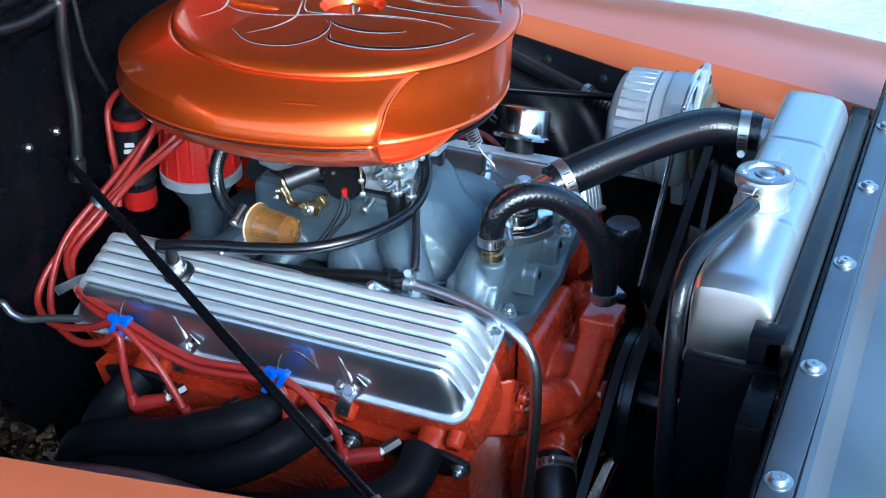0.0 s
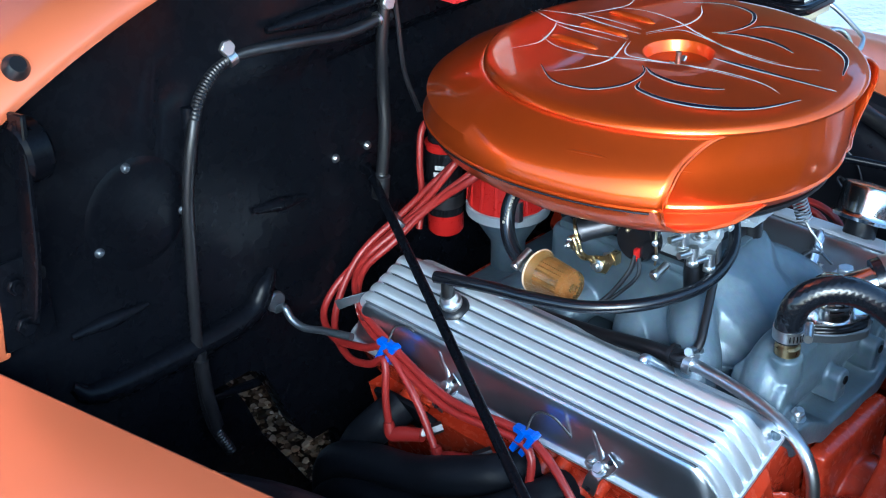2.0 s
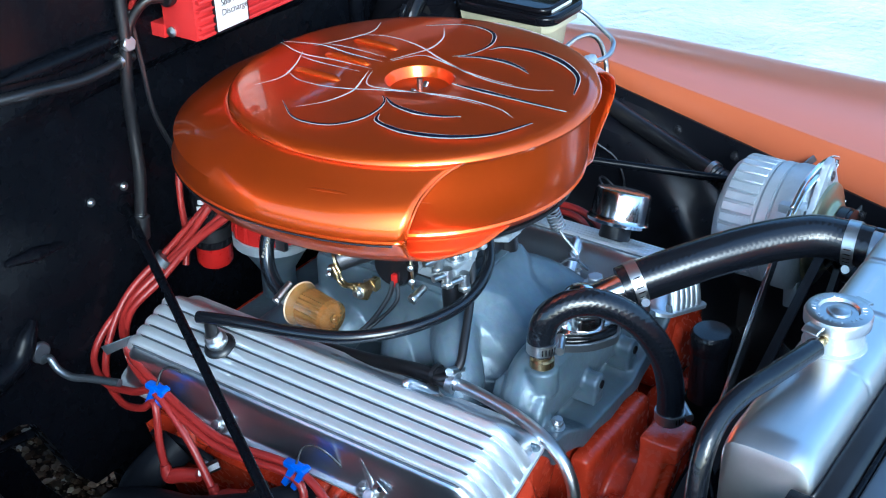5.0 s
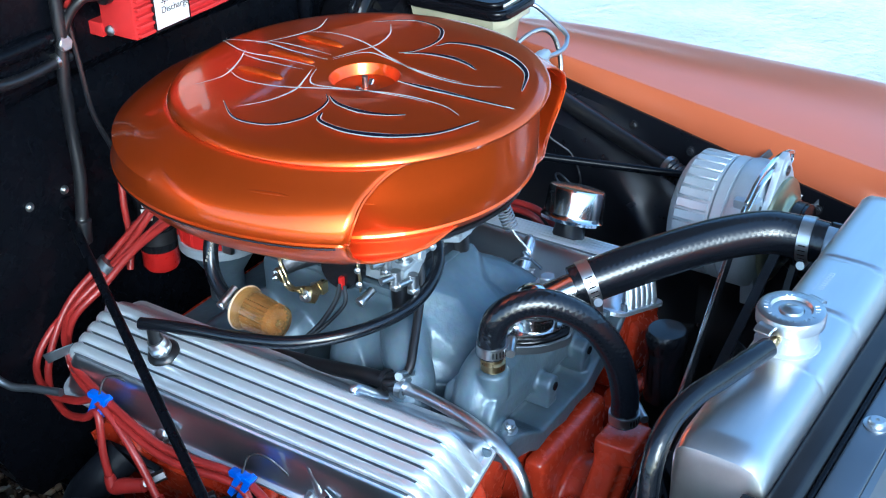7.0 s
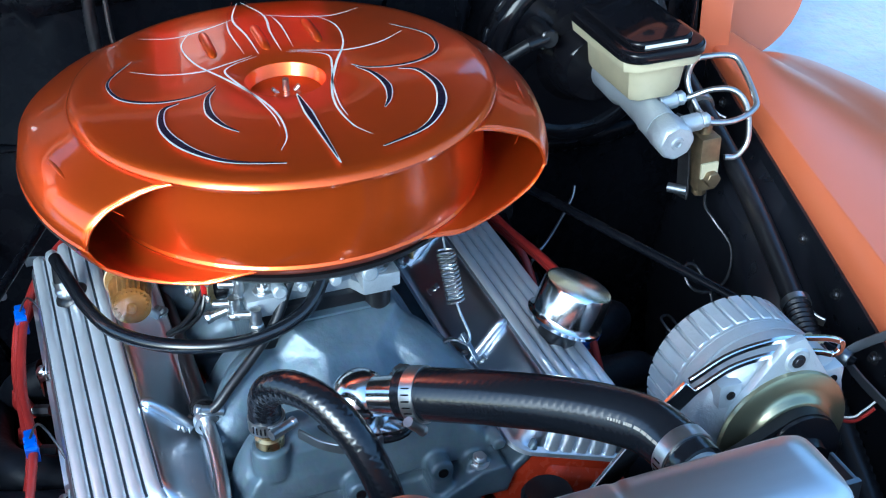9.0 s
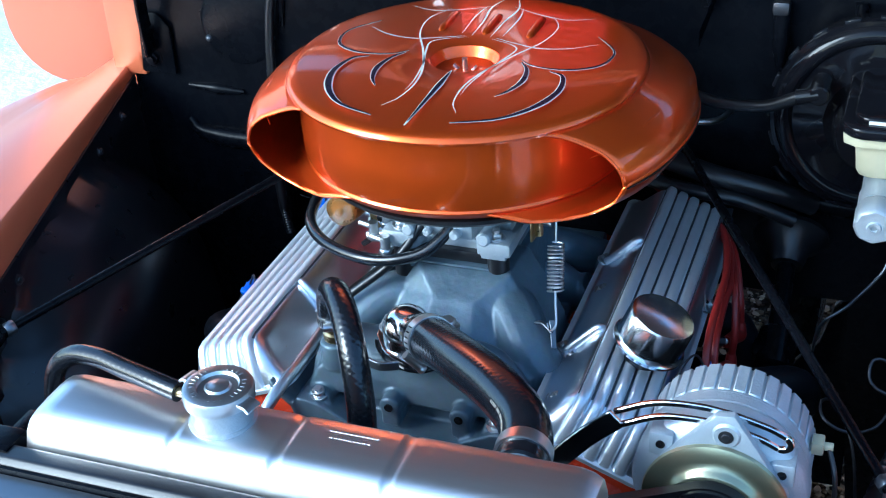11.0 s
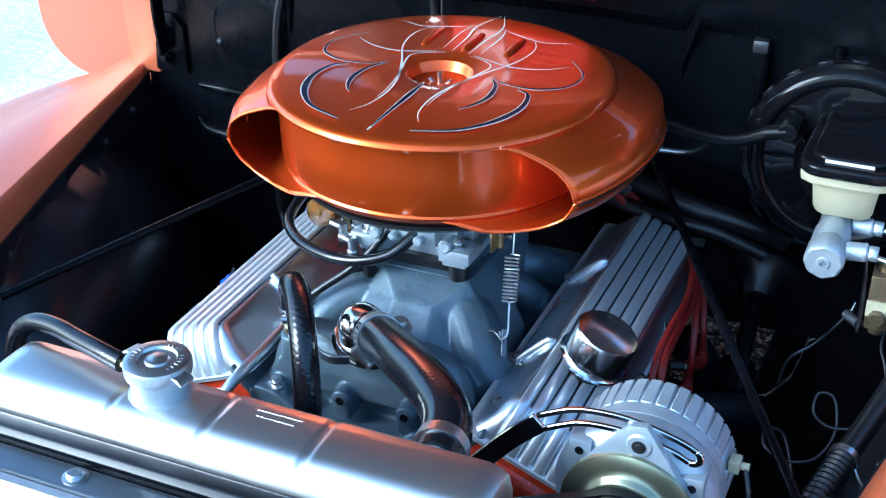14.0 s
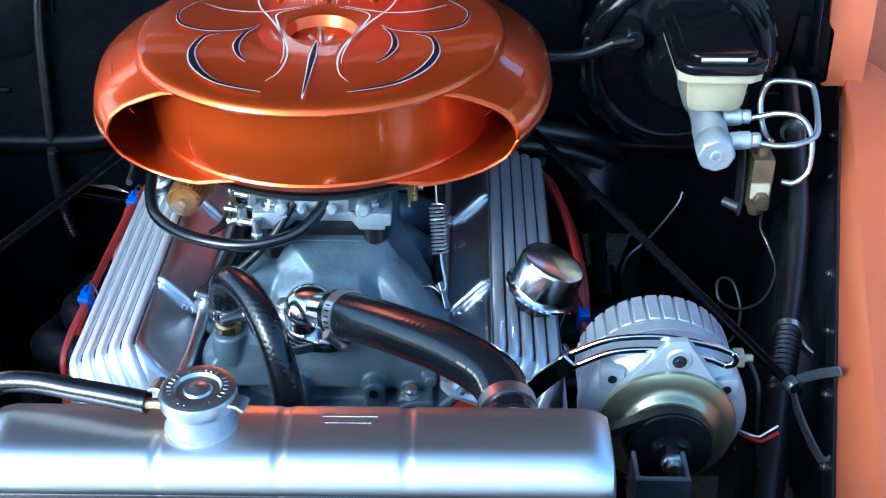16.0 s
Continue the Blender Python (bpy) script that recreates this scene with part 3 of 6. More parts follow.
def radiator():
    base = thing("radiator", (0.51, 0.02, 0.5), "brushed aluminium radiator with a seamed top tank", "radiator")
    rings = []
    ends = [(-0.226, 0.55), (-0.2235, 0.80), (-0.216, 0.93), (-0.205, 1.0)]
    ys = ends[:]
    y = -0.2
    while y < 0.243:
        groove = min(abs(y - g) for g in (-0.083, 0.012, 0.110))
        ys.append((y, 1.0 - (0.035 if groove < 0.0022 else 0.012 if groove < 0.0045 else 0)))
        y += 0.002
    ys += [(0.2 + 0.045 + 0.005 + a, k) for a, k in ((0, 1.0), (0.011, 0.93), (0.0185, 0.80), (0.021, 0.55))]
    for y, k in ys:
        cx, cz, hx = 0.501, 1.0, 0.040 * (0.9 + 0.1 * k)
        h = 0.088 * (0.55 + 0.45 * k) if k < 0.97 else 0.088 - (1 - k) * 0.06
        prof = [(hx, -0.030), (hx, h * 0.55), (hx * 0.97, h * 0.72), (hx * 0.86, h * 0.86), (hx * 0.68, h * 0.955), (hx * 0.4, h * 0.99), (0, h), (-hx * 0.5, h), (-hx * 0.8, h * 0.985), (-hx * 0.93, h * 0.94), (-hx, h * 0.84), (-hx, 0.004), (-hx - 0.0025, 0.0), (-hx - 0.0025, -0.006), (-hx, -0.010), (-hx, -0.030)]
        rings.append([(cx + a, y, cz + b) for a, b in prof])
    tank = part("top_tank", skin(rings), BRUSHED, base)
    part("core", box(0.467, 0.538, -0.215, 0.252, 0.5, 0.969, 0.002), BLACK, base)
    neck = part("filler_neck", lathe([(0.029, 0.0), (0.029, 0.002), (0.0262, 0.004), (0.0258, 0.024), (0.0272, 0.028), (0.0275, 0.031), (0.02, 0.032)], pose(0.492, -0.052, 1.086), 32), ALTCAST, base)
    part("overflow_nipple", rod((0.49, -0.075, 1.104), (0.488, -0.102, 1.104), 0.0045, 12), BRASS, neck)
    cap = part("filler_cap", lathe([(0.0275, -0.004), (0.0300, -0.003), (0.0305, 0.006), (0.0292, 0.009), (0.0255, 0.0105), (0.0185, 0.0102), (0.017, 0.0075), (0.0115, 0.0075), (0.010, 0.0092), (0.006, 0.0096), (0.0045, 0.0105), (0.0, 0.0108)], pose(0.492, -0.052, 1.113), 40), ZINC, base, "pressed steel cap with embossed ring")
    for s in (-1, 1):
        part("ear", strap([(0.492 + s * 0.009, -0.052 + s * 0.026, 1.117), (0.492 + s * 0.011, -0.052 + s * 0.034, 1.117), (0.492 + s * 0.012, -0.052 + s * 0.039, 1.114)], 0.016, 0.003, (1, -0.3, 0)), ZINC, cap)
    for k in range(28):
        a = math.radians(10 + k * 12.4)
        if k % 7 != 3:
            m = pose(0.492 + 0.0222 * math.cos(a), -0.052 + 0.0222 * math.sin(a), 1.1236, 0, 0, math.degrees(a))
            part("emboss", moved(box(-0.0018, 0.0018, -0.0006, 0.0006, -0.001, 0.0002), m), ZINC, cap)
    part("outlet", rod((0.47, 0.193, 1.050), (0.425, 0.192, 1.052), 0.020, 24, 0.003), ALTCAST, base)
    for k in range(9):
        part("stamp", box(0.486, 0.491, 0.045 + 0.0042 * k, 0.0475 + 0.0042 * k, 1.0865, 1.0884), BRUSHED, tank)
    part("stamp", box(0.4815, 0.483, 0.042, 0.086, 1.0865, 1.0883), BRUSHED, tank)
    return base


radiator()


# ---- air cleaner ----
def egg(a, front, back):
    k = min(1.0, max(0.0, (-math.cos(a) + 0.25) / 1.25))
    return front + (back - front) * k * k * (3 - 2 * k)


def ring(front, back, z, n=96):
    return [(egg(2 * math.pi * i / n, front, back) * math.cos(2 * math.pi * i / n), egg(2 * math.pi * i / n, front, back) * math.sin(2 * math.pi * i / n), z) for i in range(n)]


TOP = 1.219


def air_cleaner():
    base = thing("air_cleaner", (0, 0, 1.09), "metallic orange twin-scoop air cleaner with silver pinstripes", "air cleaner")
    lid = [(0.004, 0.004, -0.021), (0.016, 0.016, -0.022), (0.027, 0.027, -0.021), (0.0325, 0.0325, -0.016), (0.0355, 0.0355, -0.006), (0.0375, 0.0375, -0.0015), (0.041, 0.041, 0.0), (0.09, 0.09, 0.0006), (0.14, 0.143, 0.0), (0.180, 0.192, -0.0015), (0.189, 0.201, -0.003), (0.193, 0.205, -0.006), (0.1945, 0.2065, -0.0095), (0.193, 0.205, -0.013), (0.186, 0.198, -0.014)]
    top = part("lid", skin([ring(a, b, TOP + z) for a, b, z in lid], True, True), CANDY, base)
    # drum between the scoops
    wall = [(0.186, 0.19, 1.206), (0.1845, 0.19, 1.195), (0.1835, 0.19, 1.17), (0.183, 0.19, 1.14), (0.180, 0.186, 1.128), (0.1815, 0.186, 1.1255), (0.180, 0.186, 1.123), (0.174, 0.18, 1.116), (0.160, 0.165, 1.112), (0.05, 0.05, 1.111)]
    part("drum", skin([ring(a, b, z) for a, b, z in wall]), CANDY, base)
    part("gasket", lathe([(0.05, 1.098), (0.163, 1.100), (0.170, 1.106), (0.170, 1.110), (0.05, 1.110)], None, 64), RUBBER, base, "black rubber base")
    # wrap-round shell whose front ends open as two scoops
    prof = [(0.1905, 0.203, 1.207), (0.196, 0.212, 1.204), (0.203, 0.224, 1.199), (0.213, 0.240, 1.193), (0.225, 0.256, 1.186), (0.236, 0.269, 1.176), (0.240, 0.268, 1.166), (0.242, 0.272, 1.157), (0.241, 0.272, 1.1535), (0.2425, 0.2735, 1.152), (0.241, 0.272, 1.150), (0.2375, 0.268, 1.142), (0.230, 0.264, 1.130), (0.214, 0.246, 1.118), (0.199, 0.222, 1.1125), (0.189, 0.205, 1.113), (0.1815, 0.19, 1.1195), (0.172, 0.178, 1.1225)]
    cut = [42, 46, 49.5, 52.5, 55, 56.5, 57.5, 58, 58.3, 58.8, 58.3, 58, 57, 53, 46, 37, 29, 19, 15]
    n = 110
    for_shell = []
    for (f, b, z), c in zip(prof, cut):
        row = []
        for i in range(n + 1):
            a = radians(c + (360 - 2 * c) * i / n)
            rear = max(0.0, -math.cos(a))
            lift = 0.014 * rear * max(0.0, min(1.0, (1.150 - z) / 0.03))
            q = egg(a, f, b)
            row.append((q * math.cos(a), q * math.sin(a), z + lift))
        for_shell.append(row)
    bm = bmesh.new()
    vs = [[bm.verts.new(p) for p in r] for r in for_shell]
    for a, b in zip(vs, vs[1:]):
        for i in range(n):
            bm.faces.new((a[i], a[i + 1], b[i + 1], b[i]))
    bmesh.ops.recalc_face_normals(bm, faces=bm.faces)
    shell = part("scoop_shell", bm, CANDY, base)
    so = shell.modifiers.new("sheet", "SOLIDIFY")
    so.thickness, so.offset = 0.0022, 0.0
    for s in (-1, 1):
        # bright rolled edge of each scoop mouth
        edge = [Vector(r[0 if s > 0 else -1]) for r in for_shell]
        part("mouth_edge", tube(edge, 0.0016, 6, 3), CANDY, shell)
        crease = [Vector((egg(radians(a), 0.219, 0.249) * math.cos(radians(a)), s * egg(radians(a), 0.219, 0.249) * math.sin(radians(a)), 1.1905 - 0.0003 * abs(a - 78))) for a in range(52, 107, 6)]
        part("crease", tube(crease, [0.0004, 0.0022, 0.0028, 0.0022, 0.0004], 8, 4, 0.5), CANDY, shell)
    seam = [Vector((egg(radians(a), 0.2428, 0.2738) * math.cos(radians(a)), egg(radians(a), 0.2428, 0.2738) * math.sin(radians(a)), 1.1494)) for a in range(59, 302, 3)]
    part("seam", tube(seam, 0.0010, 6, 2), INK, shell, "dark seam line")
    for y in (-0.052, 0.0, 0.052):
        part("louvre", tube([(-0.066, y, TOP - 0.003), (-0.078, y, TOP + 0.0005), (-0.118, y, TOP + 0.001), (-0.132, y, TOP - 0.003)], [0.0025, 0.0048, 0.0048, 0.0025], 14), CANDY, top)
    stud = part("stud", rod((0, 0, 1.196), (0, 0, 1.218), 0.0032, 12), ZINC, base, "zinc stud and wing nut")
    part("wing_nut", merge(lathe([(0.009, 0), (0.007, 0.007)], pose(0, 0, 1.198), 14), strap([(0, -0.013, 1.210), (0, -0.008, 1.205), (0, 0, 1.202), (0, 0.008, 1.205), (0, 0.013, 1.210)], 0.006, 0.003, (1, 0, 0))), ZINC, stud)

    def ribbon(pts, wide, z, mid=0.5, sharp=0.75):
        """A flat brush stroke that tapers to both ends."""
        line = curve([(*p, 0) for p in pts], 10)
        k = len(line)
        rows = []
        for i, p in enumerate(line):
            f = i / (k - 1)
            g = f / mid if f < mid else (1 - f) / (1 - mid)
            w = wide * (0.16 + 0.84 * max(g, 0) ** sharp)
            t = (line[min(i + 1, k - 1)] - line[max(i - 1, 0)]).normalized()
            s = Vector((-t.y, t.x, 0))
            rows.append([p + s * w / 2 + Vector((0, 0, TOP + z)), p - s * w / 2 + Vector((0, 0, TOP + z))])
        return skin(rows, False, False)

    strokes = [
        ([(0.023, 0.102), (0.033, 0.118), (0.066, 0.124), (0.099, 0.117), (0.127, 0.102), (0.149, 0.080), (0.166, 0.041)], 0.0095, True),
        ([(0.005, 0.066), (0.024, 0.077), (0.053, 0.081), (0.079, 0.075), (0.097, 0.065)], 0.0075, True),
        ([(-0.082, 0.128), (-0.05, 0.152), (-0.026, 0.156), (-0.001, 0.147), (0.014, 0.123), (0.016, 0.098), (0.010, 0.076), (-0.001, 0.064)], 0.0048, True),
        ([(-0.135, 0.062), (-0.10, 0.077), (-0.055, 0.072), (-0.01, 0.052), (0.037, 0.034), (0.079, 0.026), (0.119, 0.029), (0.143, 0.040)], 0.0026, False),
        ([(-0.052, 0.014), (-0.041, 0.039), (-0.028, 0.050), (-0.004, 0.046), (0.033, 0.036), (0.075, 0.030), (0.10, 0.030)], 0.0022, False),
        ([(-0.060, 0.133), (-0.042, 0.105), (-0.036, 0.072), (-0.045, 0.043), (-0.055, 0.018)], 0.0026, False),
        ([(-0.135, 0.112), (-0.125, 0.080), (-0.136, 0.044), (-0.154, 0.010)], 0.0024, False),
        ([(-0.194, 0.002), (-0.150, 0.016), (-0.105, 0.012), (-0.057, 0.011)], 0.0026, False),
        ([(-0.150, 0.022), (-0.118, 0.026), (-0.062, 0.024)], 0.0020, False),
    ]
    for pts, w, filled in strokes:
        for s in (-1, 1):
            path = [(x, s * y) for x, y in pts]
            part("pinstripe", ribbon(path, w * 1.06 if filled else w, 0.0022), STRIPE, top)
            if filled:
                part("pinstripe_fill", ribbon(path, w * 0.70, 0.0027), STRIPE_DARK, top, "midnight blue stroke")
            off = [(x - 0.003, s * (y + 0.0045)) for x, y in pts]
            part("pinstripe_shadow", ribbon(off, 0.0008, 0.0019), STRIPE_RED, top, "thin red line")
    part("pinstripe", ribbon([(0.042, 0), (0.08, 0), (0.12, 0), (0.181, 0)], 0.0085, 0.0022, 0.35), STRIPE, top)
    part("pinstripe_fill", ribbon([(0.046, 0), (0.08, 0), (0.12, 0), (0.172, 0)], 0.0050, 0.0027, 0.35), STRIPE_DARK, top, "midnight blue stroke")
    return base


air_cleaner()


# ---- engine ----
LEAN_V = radians(22)


def bank(s, x, u, h):
    """A place on the cylinder bank s (-1 right, 1 left): along the engine, outward across the cover, and up off its rail."""
    return Vector((x, s * (0.198 + u * math.cos(LEAN_V) + h * math.sin(LEAN_V)), 0.897 - u * math.sin(LEAN_V) + h * math.cos(LEAN_V)))


def valve_cover(s):
    base = thing("valve_cover", bank(s, 0, 0, 0), "polished aluminium valve cover with five cast ribs", "valve cover", "valve covers")
    H, W = 0.056, 0.041
    sect = [(-0.0695, 0.0, 0), (-0.0695, 0.0045, 0), (-0.0640, 0.0055, 0), (-0.0612, 0.008, 0), (-0.0596, 0.014, 0), (-0.0573, 0.0240, 0), (-0.0538, 0.0350, 0), (-0.0496, 0.0440, 0), (-0.0455, 0.0510, 0), (-0.0418, H - 0.0015, 0)]
    for r in range(5):
        for f, g in ((0.0, 0.0), (0.06, 0.0), (0.085, 0.38), (0.125, 0.66), (0.20, 0.87), (0.31, 0.98), (0.5, 1.0), (0.69, 0.98), (0.80, 0.87), (0.875, 0.66), (0.915, 0.38), (0.94, 0.0)):
            sect.append((-W + 2 * W * (r + f) / 5, H - 0.0015, 0.0062 * g))
    sect += [(-u, h, q) for u, h, q in reversed(sect[:10])]
    inner = (-0.0750, -0.0750, -0.0695, -0.0660, -0.0638, -0.0598, -0.0553, -0.0508, -0.0460, -0.0418)
    sect[:10] = [(u, h, q) for u, (_, h, q) in zip(inner, sect[:10])]
    x0, x1 = -0.262, 0.247

    def corner(x, u):
        """The plan's rounded corners."""
        d = min(x - x0, x1 - x, 0.02)
        c = 0.02 - math.sqrt(max(0.0, 0.0004 - (0.02 - d) ** 2))
        return u if abs(u) <= W else math.copysign(max(W + 0.003 * (abs(u) - W) / 0.025, abs(u) - c), u)

    def row(x, k, push, rim=False):
        pts = []
        for u, h, q in sect:
            hh = h if h < 0.006 else (0.0055 + (h - 0.0055) * k)
            uu = u * (1 - 0.06 * k) if h > 0.02 else u
            pts.append(bank(s, x + push * q * 0.9, corner(x, uu), hh + q * (0.4 + 0.6 * k) * (1 if k > 0.04 else 0)))
        return pts
    rows = [[bank(s, x, corner(x, u), min(h, t)) for u, h, q in sect] for x, t in ((x0, 0.0), (x0, 0.0045), (x0 + 0.0012, 0.005), (x0 + 0.004, 0.0055))]
    bend = [0.0, 0.12, 0.3, 0.55, 0.8, 1.05, 1.3]
    rows += [row(x0 + 0.0075 + 0.010 * math.sin(a) + 0.020 * (1 - math.cos(a)), math.sin(a), -1) for a in bend]
    rows += [row(x, 1.0, 0) for x in (x0 + 0.0375, x0 + 0.042, -0.1, 0.0, 0.1, x1 - 0.042, x1 - 0.0375)]
    rows += [row(x1 - 0.0075 - 0.010 * math.sin(a) - 0.020 * (1 - math.cos(a)), math.sin(a), 1) for a in reversed(bend)]
    rows += [[bank(s, x, corner(x, u), min(h, t)) for u, h, q in sect] for x, t in ((x1 - 0.004, 0.0055), (x1 - 0.0012, 0.005), (x1, 0.0045), (x1, 0.0))]
    body = part("body", skin(rows), FINNED, base, smooth=50)
    body.data.materials.append(POLISHED)
    body.data.materials.append(DARK_ALU)
    for p in body.data.polygons:
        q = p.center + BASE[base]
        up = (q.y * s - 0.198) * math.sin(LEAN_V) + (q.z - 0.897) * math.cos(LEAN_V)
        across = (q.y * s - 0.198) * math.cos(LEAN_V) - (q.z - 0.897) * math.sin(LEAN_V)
        if 0.0062 < up < 0.0545 and abs(across) > 0.0405 and x0 + 0.006 < q.x < x1 - 0.006:
            p.material_index = 1
        # faces low between the ribs take the darker aluminium
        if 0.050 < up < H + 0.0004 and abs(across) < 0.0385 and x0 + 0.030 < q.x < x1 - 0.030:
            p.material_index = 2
    for x in (0.100, -0.092):
        part("boss", tube([bank(s, x, -0.040, 0.050), bank(s, x, -0.045, 0.053), bank(s, x + 0.004, -0.055, 0.034), bank(s, x + 0.008, -0.066, 0.010)], [0.004, 0.0062, 0.0062, 0.0062], 14), POLISHED, body)
        for u in (-0.070, 0.061):
            bolt(base, bank(s, x, u, 0.006), bank(s, x, u, 1) - bank(s, x, u, 0), 0.0065, 0.006)
    for x in (0.114, -0.096):
        # outer bosses and the spreader tabs under their screws
        part("boss", tube([bank(s, x - 0.018, 0.0425, 0.046), bank(s, x - 0.014, 0.0455, 0.038), bank(s, x - 0.007, 0.0505, 0.022), bank(s, x, 0.056, 0.008)], [0.002, 0.0045, 0.0060, 0.0080], 14), POLISHED, body)
        up = bank(s, x, 0.5, 1) - bank(s, x, 0, 0)
        tab = part("spreader_tab", strap([bank(s, x + 0.013, 0.058, 0.024), bank(s, x + 0.006, 0.064, 0.014), bank(s, x, 0.068, 0.0085), bank(s, x - 0.005, 0.076, 0.001), bank(s, x - 0.010, 0.083, -0.016)], 0.016, 0.0018, (1, 0, 0.25), 4), ZINC, base)
        for a, u, h in ((0.0115, 0.0595, 0.021), (-0.009, 0.0815, -0.012)):
            part("hole", lathe([(0.0028, 0.0), (0.0028, 0.0012)], along(bank(s, x + a, u + 0.001, h + 0.001), up), 12), INK, tab)
        part("screw", merge(lathe([(0.0085, 0.0), (0.0085, 0.0016)], along(bank(s, x, 0.067, 0.0105), up), 20), hexa(0.0062, 0.006, along(bank(s, x, 0.067, 0.012), up))), ZINC, tab)
    return base


valve_cover(-1)
valve_cover(1)


def engine_block():
    base = thing("engine_block", (0, 0, 0.45), "glossy orange-red painted V8 engine block and heads", "engine")
    for s in (-1, 1):
        head = [bank(s, x, u, h) for x in (-0.258, 0.243) for u, h in ((-0.062, -0.001), (0.058, -0.001), (0.060, -0.020), (0.050, -0.085), (-0.02, -0.10), (-0.075, -0.05))]
        bm = skin([head[:6], head[6:]])
        lumps = [bevelled(bm, 0.006, 2)]
        for x in (0.20, 0.07, 0.02, -0.17):
            lumps.append(rod(bank(s, x, 0.05, -0.055), bank(s, x, 0.083, -0.062), 0.020, 18, 0.004))
            lumps.append(rod(bank(s, x + 0.03, 0.05, -0.035), bank(s, x + 0.03, 0.076, -0.040), 0.010, 12, 0.003))
        lumps.append(bevelled(skin([[bank(s, 0.243, -0.03, -0.01), bank(s, 0.243, 0.055, -0.01), bank(s, 0.243, 0.045, -0.08), bank(s, 0.243, -0.03, -0.085)], [bank(s, 0.252, -0.02, -0.02), bank(s, 0.252, 0.045, -0.02), bank(s, 0.252, 0.038, -0.07), bank(s, 0.252, -0.02, -0.075)]]), 0.003))
        head_ob = part("cylinder_head", merge(*lumps), ENGINE_RED, base)
    lumps = [box(-0.26, 0.235, -0.155, 0.155, 0.52, 0.80, 0.02), box(-0.26, 0.232, -0.115, 0.115, 0.78, 0.875, 0.02)]
    for s in (-1, 1):
        lumps.append(skin([[(x, s * 0.06, 0.80), (x, s * 0.235, 0.80), (x, s * 0.20, 0.66), (x, s * 0.06, 0.62)] for x in (-0.255, 0.238)]))
        for x in (0.19, 0.08, -0.03, -0.14):
            lumps.append(rod((x, s * 0.21, 0.70), (x, s * 0.238, 0.71), 0.018, 16, 0.003))
    part("block", bevelled(merge(*lumps), 0.0), ENGINE_RED, base)
    # front: timing case and water pump casting
    lumps = [lathe([(0.085, 0), (0.09, 0.006), (0.085, 0.02), (0.06, 0.026)], along((0.235, 0, 0.66), (1, 0, 0)), 36), box(0.235, 0.262, -0.075, 0.075, 0.66, 0.86, 0.01)]
    lumps += [lathe([(0.052, 0), (0.055, 0.008), (0.052, 0.035), (0.034, 0.045), (0.024, 0.062)], along((0.262, 0.0, 0.765), (1, 0, 0)), 32)]
    for s in (-1, 1):
        lumps.append(tube([(0.250, s * 0.120, 0.795), (0.275, s * 0.105, 0.80), (0.290, s * 0.06, 0.785), (0.285, s * 0.02, 0.77)], [0.024, 0.024, 0.026, 0.03], 16))
        lumps.append(rod((0.236, s * 0.125, 0.80), (0.262, s * 0.125, 0.80), 0.030, 20, 0.004))
        lumps.append(rod((0.262, s * 0.142, 0.822), (0.272, s * 0.142, 0.822), 0.009, 6))
        lumps.append(rod((0.262, s * 0.110, 0.775), (0.272, s * 0.110, 0.775), 0.009, 6))
    lumps += [strap([(0.318, -0.010, 0.878), (0.314, -0.024, 0.84), (0.306, -0.046, 0.79), (0.300, -0.055, 0.76)], 0.048, 0.030, (0, 1, -0.4)), strap([(0.326, -0.016, 0.862), (0.323, -0.026, 0.835), (0.316, -0.046, 0.790)], 0.024, 0.028, (0, 1, -0.4)), box(0.298, 0.344, -0.034, 0.016, 0.862, 0.886, 0.003)]
    lumps += [rod((0.295, -0.018, 0.770), (0.336, -0.018, 0.770), 0.020, 20, 0.003), rod((0.30, -0.090, 0.792), (0.318, -0.040, 0.782), 0.013, 14, 0.003), rod((0.30, -0.105, 0.752), (0.320, -0.030, 0.742), 0.014, 14, 0.003)]
    lumps += [skin([[(0.238, -0.165, 0.862), (0.262, -0.150, 0.866), (0.262, -0.070, 0.80), (0.238, -0.075, 0.79)], [(0.238, -0.185, 0.80), (0.262, -0.170, 0.80), (0.262, -0.095, 0.745), (0.238, -0.10, 0.735)]])]
    lumps += [tube([(0.285, -0.03, 0.745), (0.295, -0.07, 0.735), (0.30, -0.11, 0.728)], [0.03, 0.028, 0.026], 18)]
    pump = part("water_pump", merge(*lumps), ENGINE_RED, base)
    cast(pump, 0.0028, 3)
    for y, z in ((-0.142, 0.835), (-0.10, 0.77), (0.142, 0.835), (0.10, 0.77), (-0.045, 0.80), (0.04, 0.80)):
        bolt(base, (0.268 if abs(y) > 0.09 else 0.298, y, z), (1, 0, 0), 0.009, 0.007, ENGINE_RED)
    bolt(base, (0.336, -0.018, 0.770), (1, 0, 0), 0.010, 0.007, ENGINE_RED)
    return base


engine_block()


